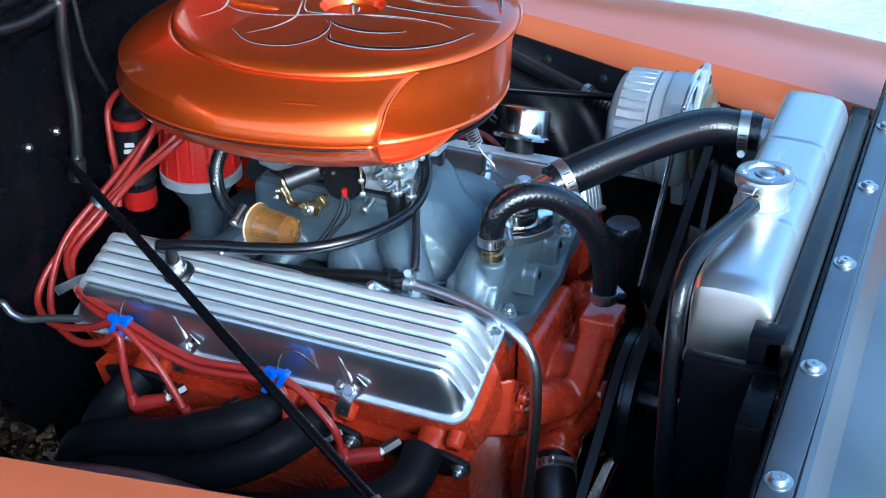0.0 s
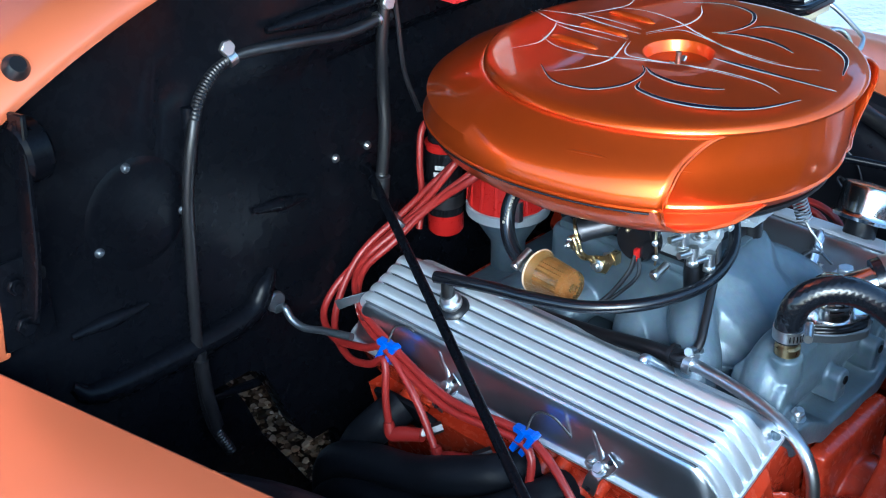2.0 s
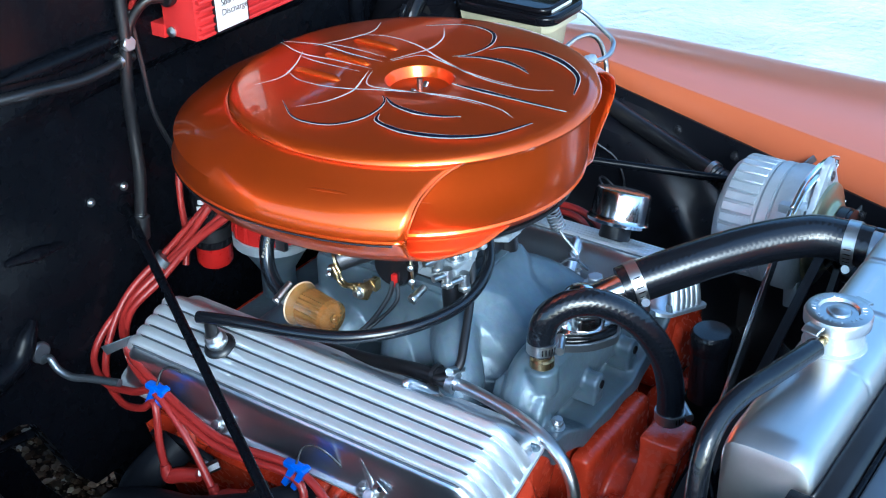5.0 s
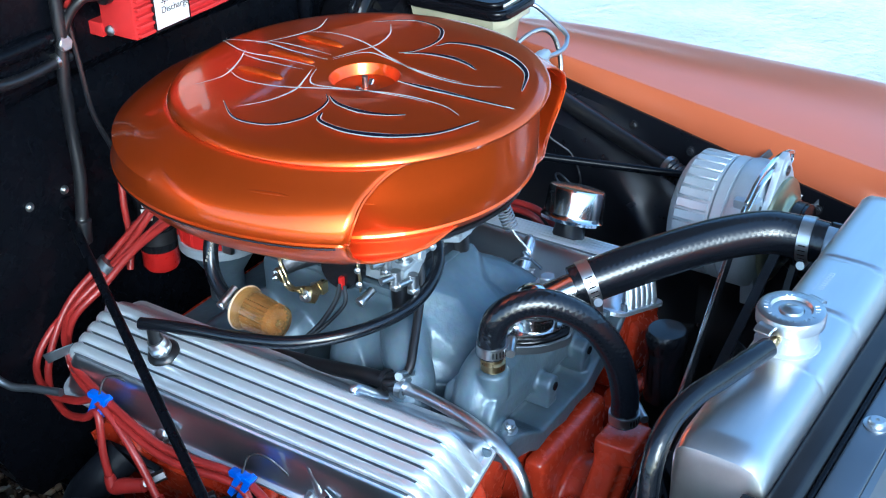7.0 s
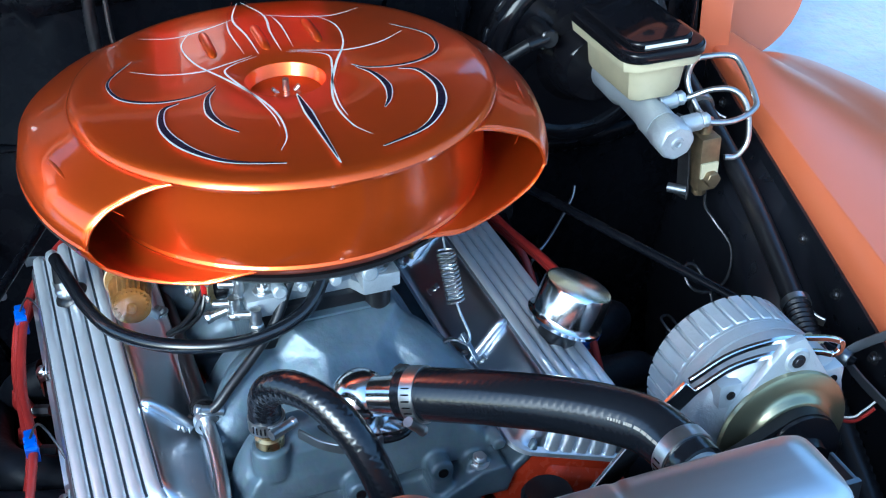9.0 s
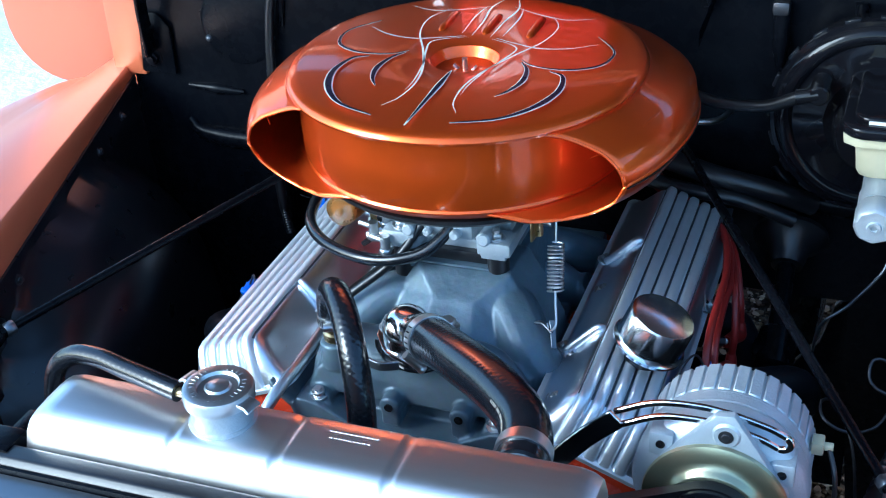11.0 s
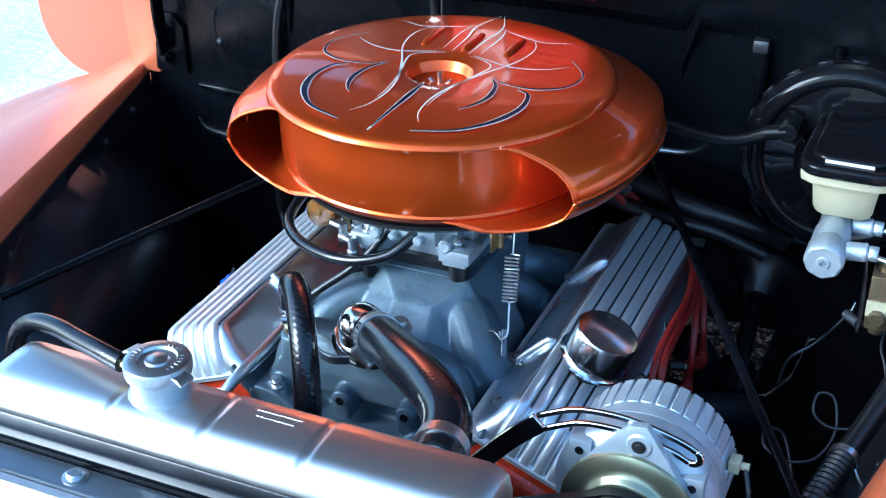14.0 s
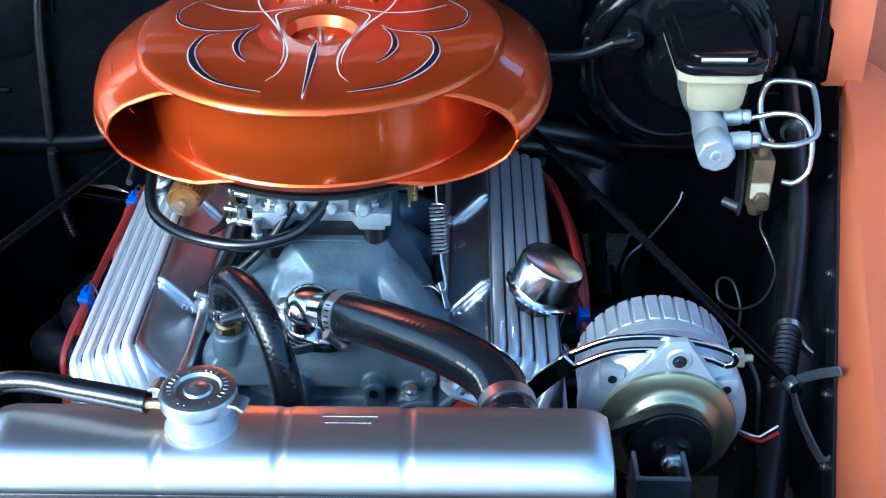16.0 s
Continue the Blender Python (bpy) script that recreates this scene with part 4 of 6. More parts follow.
def intake_manifold():
    base = thing("intake_manifold", (0, 0, 0.88), "grey cast aluminium intake manifold between the banks", "intake manifold")
    lumps = [box(-0.115, 0.075, -0.066, 0.072, 0.90, 1.000, 0.010), box(-0.24, 0.235, -0.105, 0.105, 0.862, 0.884, 0.006)]
    # the plenum dome: a flat top that falls away to the front and both sides
    dome = []
    for x, top, l, r, mid in ((0.02, 1.005, -0.040, 0.074, 0.968), (0.086, 1.005, -0.036, 0.072, 0.968), (0.094, 1.001, -0.030, 0.066, 0.962), (0.118, 0.984, -0.008, 0.040, 0.944), (0.150, 0.950, -0.012, 0.045, 0.922), (0.185, 0.915, -0.02, 0.05, 0.905)):
        wr = 1.0 if x < 0.11 else 0.86 if x < 0.13 else 0.68 if x < 0.16 else 0.55
        dome.append([(x, -0.100 * wr, 0.88), (x, -0.088 * wr, 0.915), (x, -0.068 * wr, mid - 0.012), (x, -0.052 * min(1.0, wr + 0.1), mid + 0.016 if top > 0.98 else mid), (x, l, top), (x, r, top), (x, 0.096, mid), (x, 0.116, 0.925), (x, 0.124, 0.88)])
    lumps.append(skin(dome))
    for s in (-1, 1):
        for x, to, fat, dz in ((0.075, 0.118 if s < 0 else 0.125, 0.027 if s < 0 else 0.034, -0.006), (0.005, 0.035, 0.024, -0.046), (-0.06, -0.075, 0.024, -0.046), (-0.10, -0.150, 0.025, -0.036)):
            lumps.append(tube([(x, s * 0.035, 0.962 + dz), (x * 0.7 + to * 0.3, s * 0.072, 0.962 + dz), (to, s * 0.104, 0.935 + dz), (to, s * 0.124, 0.897)], [fat, fat, fat * 0.95, fat * 0.9], 18))
        lumps.append(prism([(-0.245, 0), (0.245, 0), (0.245, 0.05), (-0.245, 0.05)], 0.014, Matrix(((1, 0, 0, 0), (0, s * 0.75, 0, s * 0.118), (0, 0.66, 1, 0.885), (0, 0, 0, 1))), 0.004))
        # front shoulders of the water passage
        lumps.append(tube([(0.192, s * 0.102, 0.900), (0.192, s * 0.092, 0.935), (0.190, s * 0.075, 0.958), (0.19, s * 0.03, 0.960)], [0.026, 0.026, 0.022, 0.022], 18))
    # the water crossover at the front, overhanging its scalloped flange
    cross = []
    for x, top, k in ((0.158, 0.945, 0.92), (0.172, 0.966, 0.98), (0.182, 0.974, 1.0), (0.205, 0.972, 1.0), (0.216, 0.962, 0.99), (0.223, 0.938, 0.96)):
        cross.append([(x, -0.116 * k, 0.912), (x, -0.120 * k, 0.919), (x, -0.108 * k, 0.942), (x, -0.088 * k, top - 0.006), (x, -0.070 * k, top), (x, 0.070 * k, top), (x, 0.090 * k, top - 0.006), (x, 0.110 * k, 0.940), (x, 0.122 * k, 0.919), (x, 0.116 * k, 0.912)])
    lumps += [skin(cross), box(0.10, 0.18, -0.030, 0.085, 0.875, 0.912, 0.012), box(0.160, 0.206, -0.12, 0.12, 0.870, 0.914, 0.004)]
    lumps += [rod((0.208, -0.086, 0.94), (0.208, -0.086, 0.973), 0.0175, 24, 0.002)]
    edge = [(-0.130, 0.900), (-0.124, 0.882), (-0.100, 0.884), (-0.078, 0.876), (-0.062, 0.866), (-0.03, 0.869), (0.0, 0.864), (0.03, 0.869), (0.062, 0.866), (0.078, 0.876), (0.100, 0.884), (0.124, 0.882), (0.130, 0.900), (0.122, 0.916), (0.098, 0.913), (0.072, 0.899), (0.05, 0.886), (-0.05, 0.886), (-0.072, 0.899), (-0.098, 0.913), (-0.122, 0.916)]
    lumps.append(prism(edge, 0.046, Matrix(((0, 0, 1, 0.202), (1, 0, 0, 0), (0, 1, 0, 0), (0, 0, 0, 1))), 0.002))
    for y, z in ((-0.1, 0.915), (0.1, 0.915)):
        lumps.append(rod((0.205, y, z - 0.01), (0.238, y, z - 0.006), 0.014, 20, 0.002))
    for y in (0.062, -0.016):
        lumps += [rod((0.210, y, 0.920), (0.242, y, 0.920), 0.0115, 20, 0.0015), box(0.210, 0.240, y - 0.0105, y + 0.0105, 0.894, 0.920, 0.002)]
    lumps += [rod((0.212, 0.120, 0.930), (0.236, 0.120, 0.930), 0.007, 14, 0.001)]
    body = part("casting", merge(*lumps), CAST, base)
    cast(body, 0.0024, 2)
    part("carb_pad", prism([(-0.105, -0.062), (0.085, -0.062), (0.085, 0.062), (-0.105, 0.062)], 0.012, pose(0, 0, 0.996), 0.005), CAST, base)
    for y in (-0.1, 0.1):
        bolt(base, (0.234, y, 0.916), (0.35, 0, 0.94), 0.0075, 0.007)
    for y in (0.062, -0.016):
        part("ear_bore", rod((0.238, y, 0.920), (0.2432, y, 0.920), 0.0048, 16), INK, base)
    for x, y in ((0.117, -0.152), (-0.02, -0.152), (0.117, 0.150), (-0.02, 0.150), (0.195, -0.155), (0.195, 0.152)):
        bolt(base, (x, y, 0.930), (0, y * 2.4, 0.9), 0.0075, 0.007)
    return base


intake_manifold()


# ---- carburettor and fuel ----
def carburettor():
    base = thing("carburettor", (0, 0, 1.005), "four-barrel carburettor in dull alloy under the air cleaner", "carburettor")
    part("spacer", box(-0.095, 0.078, -0.056, 0.056, 1.008, 1.022, 0.004), RUBBER, base, "black phenolic spacer")
    plate = part("base_plate", prism([(-0.105, -0.062), (-0.08, -0.07), (0.055, -0.07), (0.088, -0.066), (0.088, -0.04), (0.07, -0.03), (0.07, 0.03), (0.088, 0.04), (0.088, 0.068), (0.055, 0.07), (-0.08, 0.07), (-0.105, 0.062)], 0.012, pose(0, 0, 1.022), 0.002), ALTCAST, base)
    for y in (-0.055, 0.056):
        part("lug", box(0.060, 0.094, y - 0.019, y + 0.019, 1.030, 1.046, 0.003), ALTCAST, plate)
        bolt(plate, (0.080, y, 1.047), (0, 0, 1), 0.0075, 0.006)
        part("stand_off", rod((0.076, y, 0.985), (0.076, y, 1.022), 0.0125, 18), RUBBER, plate, "black spacer sleeve")
    lumps = [box(-0.09, 0.07, -0.052, 0.052, 1.034, 1.075, 0.006), box(-0.07, 0.055, -0.066, 0.066, 1.040, 1.062, 0.006), box(0.06, 0.085, -0.03, 0.03, 1.040, 1.066, 0.005), box(-0.105, -0.08, -0.04, 0.04, 1.036, 1.07, 0.005)]
    lumps += [rod((0.055, y, 1.045), (0.096, y, 1.050), r, 14, 0.002) for y, r in ((-0.042, 0.007), (-0.02, 0.005), (0.012, 0.006), (0.045, 0.008))]
    part("body", merge(*lumps), ALTCAST, base)
    part("air_horn", lathe([(0.064, 1.068), (0.068, 1.075), (0.066, 1.108), (0.060, 1.112)], pose(-0.01, 0, 0), 40), ALTCAST, base)
    for x, y, z in ((0.09, -0.085, 1.052), (0.072, -0.076, 1.060), (0.10, -0.068, 1.042)):
        part("fitting", merge(rod((x, y, z), (x, y, z - 0.022), 0.0055, 10), rod((x, y, z - 0.006), (x - 0.006, y - 0.018, z - 0.006), 0.004, 10), hexa(0.0075, 0.006, along((x, y, z - 0.022), (0, 0, 1)))), ZINC, base)
    choke = part("choke_housing", lathe([(0.020, 0.0), (0.0245, 0.004), (0.0245, 0.016), (0.022, 0.020), (0.0, 0.0205)], along((0.026, -0.080, 1.040), (0.05, -1, 0.05)), 32), INK, base, "round black electric choke cap")
    part("choke_body", rod((0.026, -0.062, 1.041), (0.026, -0.082, 1.040), 0.022, 28), ALTCAST, choke)
    part("rivet", ball((0.018, -0.101, 1.052), 0.0025, 0.0025, 0.0025, 10), BRASS, choke)
    part("terminal", box(0.030, 0.035, -0.106, -0.100, 1.022, 1.036, 0.001), RED, choke, "red wire terminal")
    part("choke_wire", tube([(0.032, -0.104, 1.028), (0.03, -0.112, 1.010), (0.018, -0.125, 0.985), (0.005, -0.14, 0.968)], 0.0028, 8), RUBBER, choke)
    part("choke_wire", tube([(0.036, -0.103, 1.026), (0.04, -0.110, 1.008), (0.024, -0.122, 0.985), (0.008, -0.138, 0.968)], 0.0022, 8), RUBBER, choke)
    # vacuum canister, its S-shaped links and the fast-idle lever below the choke
    face, back = Vector((-0.048, -0.102, 1.028)), Vector((-0.012, -0.076, 1.042))
    away = (face - back).normalized()
    pull = part("choke_pull_off", lathe([(0.006, 0.0), (0.0120, 0.002), (0.0128, 0.006), (0.0128, 0.036), (0.0136, 0.038), (0.0136, 0.043), (0.011, 0.0445), (0.0, 0.045)], along(back, away), 28), DULL, base, "dull grey vacuum canister")
    part("end_plate", lathe([(0.0142, -0.002), (0.0142, 0.0008), (0.012, 0.0012), (0.004, 0.0012)], along(face, away), 28), BRASS, pull, "gold-plated end plate")
    part("bracket", strap([face + Vector((0.004, -0.004, -0.006)), face + Vector((-0.002, -0.004, -0.013)), face + Vector((-0.004, -0.003, -0.020))], 0.013, 0.0022, (0.7, -0.5, 0)), BRASS, pull)
    for p in ((-0.053, -0.107, 1.011), (-0.049, -0.108, 1.021), (-0.040, -0.109, 1.026)):
        part("nut", merge(hexa(0.0040, 0.004, along(p, away)), rod(p, Vector(p) + away * 0.006, 0.0020, 10)), ZINC, pull)
    for dx, dz in ((0.0, 0.0), (0.005, 0.004)):
        part("linkage", tube([(-0.051 + dx, -0.110, 1.022 + dz), (-0.046 + dx, -0.113, 1.025 + dz), (-0.041 + dx, -0.113, 1.018 + dz), (-0.038 + dx, -0.113, 1.009 + dz), (-0.030 + dx, -0.113, 1.005 + dz), (-0.022 + dx, -0.113, 1.007 + dz), (-0.016, -0.111, 1.003)], 0.0019, 8), BRASS, base, "gold-plated linkage rod")
    lever = part("fast_idle_lever", prism([(-0.012, -0.008), (-0.004, -0.013), (0.009, -0.010), (0.014, 0.0), (0.020, 0.010), (0.014, 0.018), (0.004, 0.010), (-0.009, 0.006)], 0.003, Matrix(((1, 0, 0, -0.011), (0, 0, -1, -0.106), (0, 1, 0, 1.004), (0, 0, 0, 1))), 0.0008), BRASS, base, "gold-plated lever")
    part("bolt", merge(lathe([(0.0075, 0.0), (0.0075, 0.0016), (0.0055, 0.003)], along((-0.013, -0.109, 1.001), (0, -1, 0.1)), 20), hexa(0.0044, 0.006, along((-0.013, -0.110, 1.001), (0, -1, 0.1)))), ZINC, lever)
    part("spring", lathe([(0.0052, 0.0), (0.0058, 0.001), (0.0052, 0.002), (0.0058, 0.003), (0.0052, 0.004), (0.0058, 0.005), (0.0052, 0.006), (0.0058, 0.007), (0.004, 0.008)], along((-0.002, -0.100, 1.012), (-0.4, -1, 0.1)), 16), ZINC, lever)
    part("stop", box(0.002, 0.010, -0.108, -0.098, 1.008, 1.022, 0.001), BRASS, lever)
    part("choke_bracket", strap([(0.048, -0.092, 1.064), (0.053, -0.099, 1.052), (0.055, -0.100, 1.036), (0.052, -0.096, 1.022)], 0.007, 0.002, (0.4, -0.9, 0)), BRASS, base, "gold-plated bracket")
    for p in ((0.054, -0.102, 1.050), (0.056, -0.103, 1.034)):
        part("screw", lathe([(0.0035, 0), (0.0035, 0.002), (0.002, 0.003)], along(p, (0.5, -1, 0.2)), 12), ZINC, base)
    part("idle_screw", merge(rod((0.060, -0.086, 1.020), (0.058, -0.104, 1.014), 0.0045, 12, 0.0006), hexa(0.006, 0.006, along((0.058, -0.102, 1.015), (-0.1, -1, -0.3)))), ZINC, base)
    # throttle side
    part("throttle_lever", prism([(-0.02, -0.012), (0.02, -0.018), (0.03, 0.0), (0.012, 0.02), (-0.018, 0.016)], 0.003, along((0.055, 0.092, 1.055), (0, 1, 0)), 0.001), BRASS, base, "gold-plated lever")
    part("throttle_shaft", rod((0.045, 0.06, 1.052), (0.045, 0.108, 1.052), 0.004, 10), ZINC, base)
    part("spacer_post", rod((0.060, 0.098, 1.045), (0.060, 0.098, 1.075), 0.005, 10), BRASS, base)
    return base


carburettor()

spring = thing("return_spring", (0.10, 0.127, 1.0), "bright steel throttle return spring on a bracket", "spring")
top_s, low_s = Vector((0.084, 0.124, 1.052)), Vector((0.103, 0.128, 1.003))
axis = low_s - top_s
u_s = axis.orthogonal().normalized()
v_s = axis.normalized().cross(u_s)
coil_pts = [top_s + axis * (i / 200) + 0.0085 * (u_s * math.cos(i / 200 * 2 * math.pi * 13) + v_s * math.sin(i / 200 * 2 * math.pi * 13)) for i in range(201)]
part("coil", tube(coil_pts, 0.0011, 6, straight=True), ZINC, spring)
part("hook", tube([top_s, (0.080, 0.123, 1.066), (0.074, 0.122, 1.084)], 0.0012, 6), ZINC, spring)
part("hook", tube([low_s, (0.110, 0.130, 0.992), (0.124, 0.134, 0.975), (0.128, 0.128, 0.969), (0.122, 0.124, 0.974)], 0.0014, 6), ZINC, spring)
part("bracket", strap([(0.118, 0.128, 0.976), (0.128, 0.132, 0.966), (0.140, 0.136, 0.955)], 0.006, 0.0025, (0.5, -0.8, 0)), BARE, spring)
part("arm", strap([(0.112, 0.105, 0.965), (0.12, 0.118, 0.972), (0.128, 0.132, 0.966)], 0.007, 0.0025, (1, 0, 0.4)), BARE, spring)

filt = thing("fuel_filter", (-0.02, -0.175, 0.985), "amber plastic inline fuel filter with pleated paper", "fuel filter")
fa, fb = Vector((-0.054, -0.164, 1.004)), Vector((0.020, -0.172, 1.004))
fm = along(fa, fb - fa)
part("body", lathe([(0.012, 0.0), (0.0235, 0.002), (0.0243, 0.005), (0.0236, 0.007), (0.0215, 0.010), (0.0195, 0.048), (0.0190, 0.0535), (0.012, 0.055)], fm, 36), AMBER, filt)
part("pleats", prism([((0.0130 if k % 2 else 0.0165) * math.cos(math.pi * k / 20), (0.0130 if k % 2 else 0.0165) * math.sin(math.pi * k / 20)) for k in range(40)], 0.034, fm @ Matrix.Translation((0, 0, 0.011))), PAPER, filt, "folded paper element")
part("rim", lathe([(0.0243, 0.0025), (0.0252, 0.004), (0.0243, 0.0055)], fm, 36), RIM, filt)
part("nipple", rod(fa, fa - (fb - fa).normalized() * 0.022, 0.006, 14), ZINC, filt)
part("nipple", rod(fa + (fb - fa).normalized() * 0.052, fa + (fb - fa).normalized() * 0.059, 0.0050, 14, 0.001), AMBER, filt)
fuel_hose = thing("fuel_hose", (-0.08, -0.15, 1.02), "black rubber fuel hose clamped to the filter", "hose")
part("hose", tube([fa - (fb - fa).normalized() * 0.006, (-0.086, -0.160, 1.010), (-0.106, -0.151, 1.030), (-0.112, -0.137, 1.060), (-0.098, -0.116, 1.088), (-0.07, -0.085, 1.096)], 0.0083, 16), BRAID, fuel_hose)
clamp(fuel_hose, fa - (fb - fa).normalized() * 0.014, fb - fa, 0.0085, 0.009, (0, -0.5, 1))
for k in range(9):
    q = Vector((-0.1085 + 0.0003 * k, -0.1495 + 0.0020 * k, 1.040 + 0.0036 * k))
    part("print", moved(box(-0.0012, 0.0012, -0.0004, 0.0004, -0.0014, 0.0014), Matrix.Translation(q + Vector((0.001, -0.0066, 0.0)))), WORN, fuel_hose)

pcv = thing("breather_hose", (-0.124, -0.221, 0.965), "black rubber crankcase hose from valve cover to carburettor", "hose")
up_r = bank(-1, 0, 0, 1) - bank(-1, 0, 0, 0)
g0 = bank(-1, -0.124, 0.0, 0.058)
part("grommet", lathe([(0.017, 0.0), (0.0185, 0.002), (0.017, 0.005), (0.0125, 0.008)], along(g0, up_r), 28), RUBBER, pcv)
part("valve", lathe([(0.0115, 0.008), (0.0125, 0.010), (0.0125, 0.016), (0.010, 0.018), (0.009, 0.026)], along(g0, up_r), 20), ZINC, pcv, "zinc-plated valve")
part("elbow", tube([g0 + up_r * 0.016, g0 + up_r * 0.024, (-0.126, -0.2290, 0.990)], [0.007, 0.0075, 0.0065], 16), RUBBER, pcv)
part("hose", tube([(-0.141, -0.2300, 0.990), (-0.112, -0.2265, 0.995), (-0.07, -0.220, 1.000), (-0.02, -0.211, 1.003), (0.035, -0.192, 1.006), (0.078, -0.154, 1.009), (0.102, -0.103, 1.011), (0.107, -0.06, 1.016), (0.100, -0.022, 1.028), (0.085, 0.0, 1.048), (0.075, 0.004, 1.062)], 0.0069, 18), BRAID, pcv)

vac = thing("vacuum_hose", (0.117, -0.144, 0.95), "thin black vacuum hose down to a clamped fitting", "hose")
part("hose", tube([(0.082, -0.030, 1.052), (0.098, -0.050, 1.022), (0.108, -0.072, 1.000), (0.120, -0.100, 0.978), (0.126, -0.118, 0.962), (0.120, -0.132, 0.952), (0.106, -0.134, 0.948), (0.098, -0.128, 0.946)], 0.0048, 12), RUBBER, vac)
part("fitting", merge(rod((0.098, -0.128, 0.946), (0.128, -0.128, 0.944), 0.010, 16, 0.002), rod((0.10, -0.128, 0.946), (0.105, -0.128, 0.946), 0.012, 16)), RUBBER, vac)
clamp(vac, (0.124, -0.128, 0.9445), (1, 0, -0.1), 0.0105, 0.008, (0, 0.4, 1))
line = thing("coolant_line", (0.27, -0.145, 0.6), "dull steel line bent down over the front of the engine", "pipe")
part("hose", tube([(-0.20, -0.124, 0.905), (-0.10, -0.124, 0.914), (0.0, -0.125, 0.926), (0.07, -0.127, 0.940), (0.112, -0.128, 0.945)], 0.0085, 14), RUBBER, line, "black rubber hose")
part("pipe", tube([(0.118, -0.128, 0.945), (0.16, -0.128, 0.942), (0.21, -0.132, 0.935), (0.25, -0.140, 0.925), (0.277, -0.148, 0.905), (0.288, -0.152, 0.865), (0.288, -0.155, 0.78), (0.28, -0.16, 0.66), (0.27, -0.16, 0.56)], 0.0068, 14), ZINC, line)

# ---- ignition ----
dist = thing("distributor", (-0.222, -0.015, 0.87), "distributor with a red cap and bright collar", "distributor")
dm = pose(-0.222, -0.015, 0)
part("housing", lathe([(0.022, 0.86), (0.022, 0.920), (0.028, 0.930), (0.040, 0.950), (0.045, 0.960), (0.046, 0.963)], dm, 32), CAST, dist)
part("collar", lathe([(0.048, 0.960), (0.0525, 0.962), (0.0525, 0.974), (0.049, 0.976)], dm, 40), ALTCAST, dist)
cap = part("cap", lathe([(0.050, 0.974), (0.051, 0.980), (0.049, 1.012), (0.045, 1.040), (0.042, 1.048), (0.0, 1.050)], dm, 40), RED, dist)
for k in range(16):
    a = radians(22.5 * k)
    part("rib", rod((-0.222 + 0.0495 * math.cos(a), -0.015 + 0.0495 * math.sin(a), 0.978), (-0.222 + 0.0450 * math.cos(a), -0.015 + 0.0450 * math.sin(a), 1.038), 0.0032, 8), RED, cap)
for k in range(8):
    a = radians(22 + 45 * k)
    part("tower", rod((-0.222 + 0.034 * math.cos(a), -0.015 + 0.034 * math.sin(a), 1.045), (-0.222 + 0.036 * math.cos(a), -0.015 + 0.036 * math.sin(a), 1.072), 0.0085, 14, 0.001), RED, cap)
part("latch", box(-0.185, -0.170, -0.055, -0.047, 0.975, 1.002, 0.002), ZINC, cap)

coil_t = thing("ignition_coil", (-0.300, -0.040, 0.925), "red canister ignition coil strapped to the firewall", "ignition coil")
cm = pose(-0.304, -0.042, 0)
part("can", lathe([(0.020, 0.915), (0.0232, 0.920), (0.0232, 1.034), (0.0245, 1.036), (0.0245, 1.041), (0.021, 1.043)], cm, 32), RED, coil_t)
part("tower", lathe([(0.021, 1.042), (0.020, 1.052), (0.012, 1.058), (0.010, 1.075)], cm, 24), INK, coil_t, "black insulator")
# real label, its black carried down to 0.944 to paint the can's shade
part("label", lathe([(0.0234, 0.944), (0.0236, 0.945), (0.0236, 1.030), (0.0234, 1.031)], cm, 32, False), INK, coil_t, "black label band, carried down over the shaded can")
for k, (w, h) in enumerate(((0.012, 0.006), (0.016, 0.006), (0.010, 0.006))):
    part("label_bar", moved(box(-w / 2, w / 2, -0.0003, 0.0003, -h / 2, h / 2), Matrix.Translation((-0.2925, -0.0632, 1.013 - 0.009 * k)) @ pose(0, 0, 0, 0, 0, 28)), LABEL, coil_t)
part("band", lathe([(0.0235, 0.955), (0.025, 0.955), (0.025, 0.972), (0.0235, 0.972)], cm, 32), DULL, coil_t)
part("bracket", box(-0.334, -0.318, -0.058, -0.022, 0.952, 0.975, 0.002), ZINC, coil_t)
part("lead", tube([(-0.298, -0.040, 1.07), (-0.302, -0.055, 1.082), (-0.302, -0.082, 1.070), (-0.296, -0.094, 1.03), (-0.290, -0.098, 0.985), (-0.285, -0.11, 0.95)], 0.0042, 10), WIRE, coil_t, "red lead")


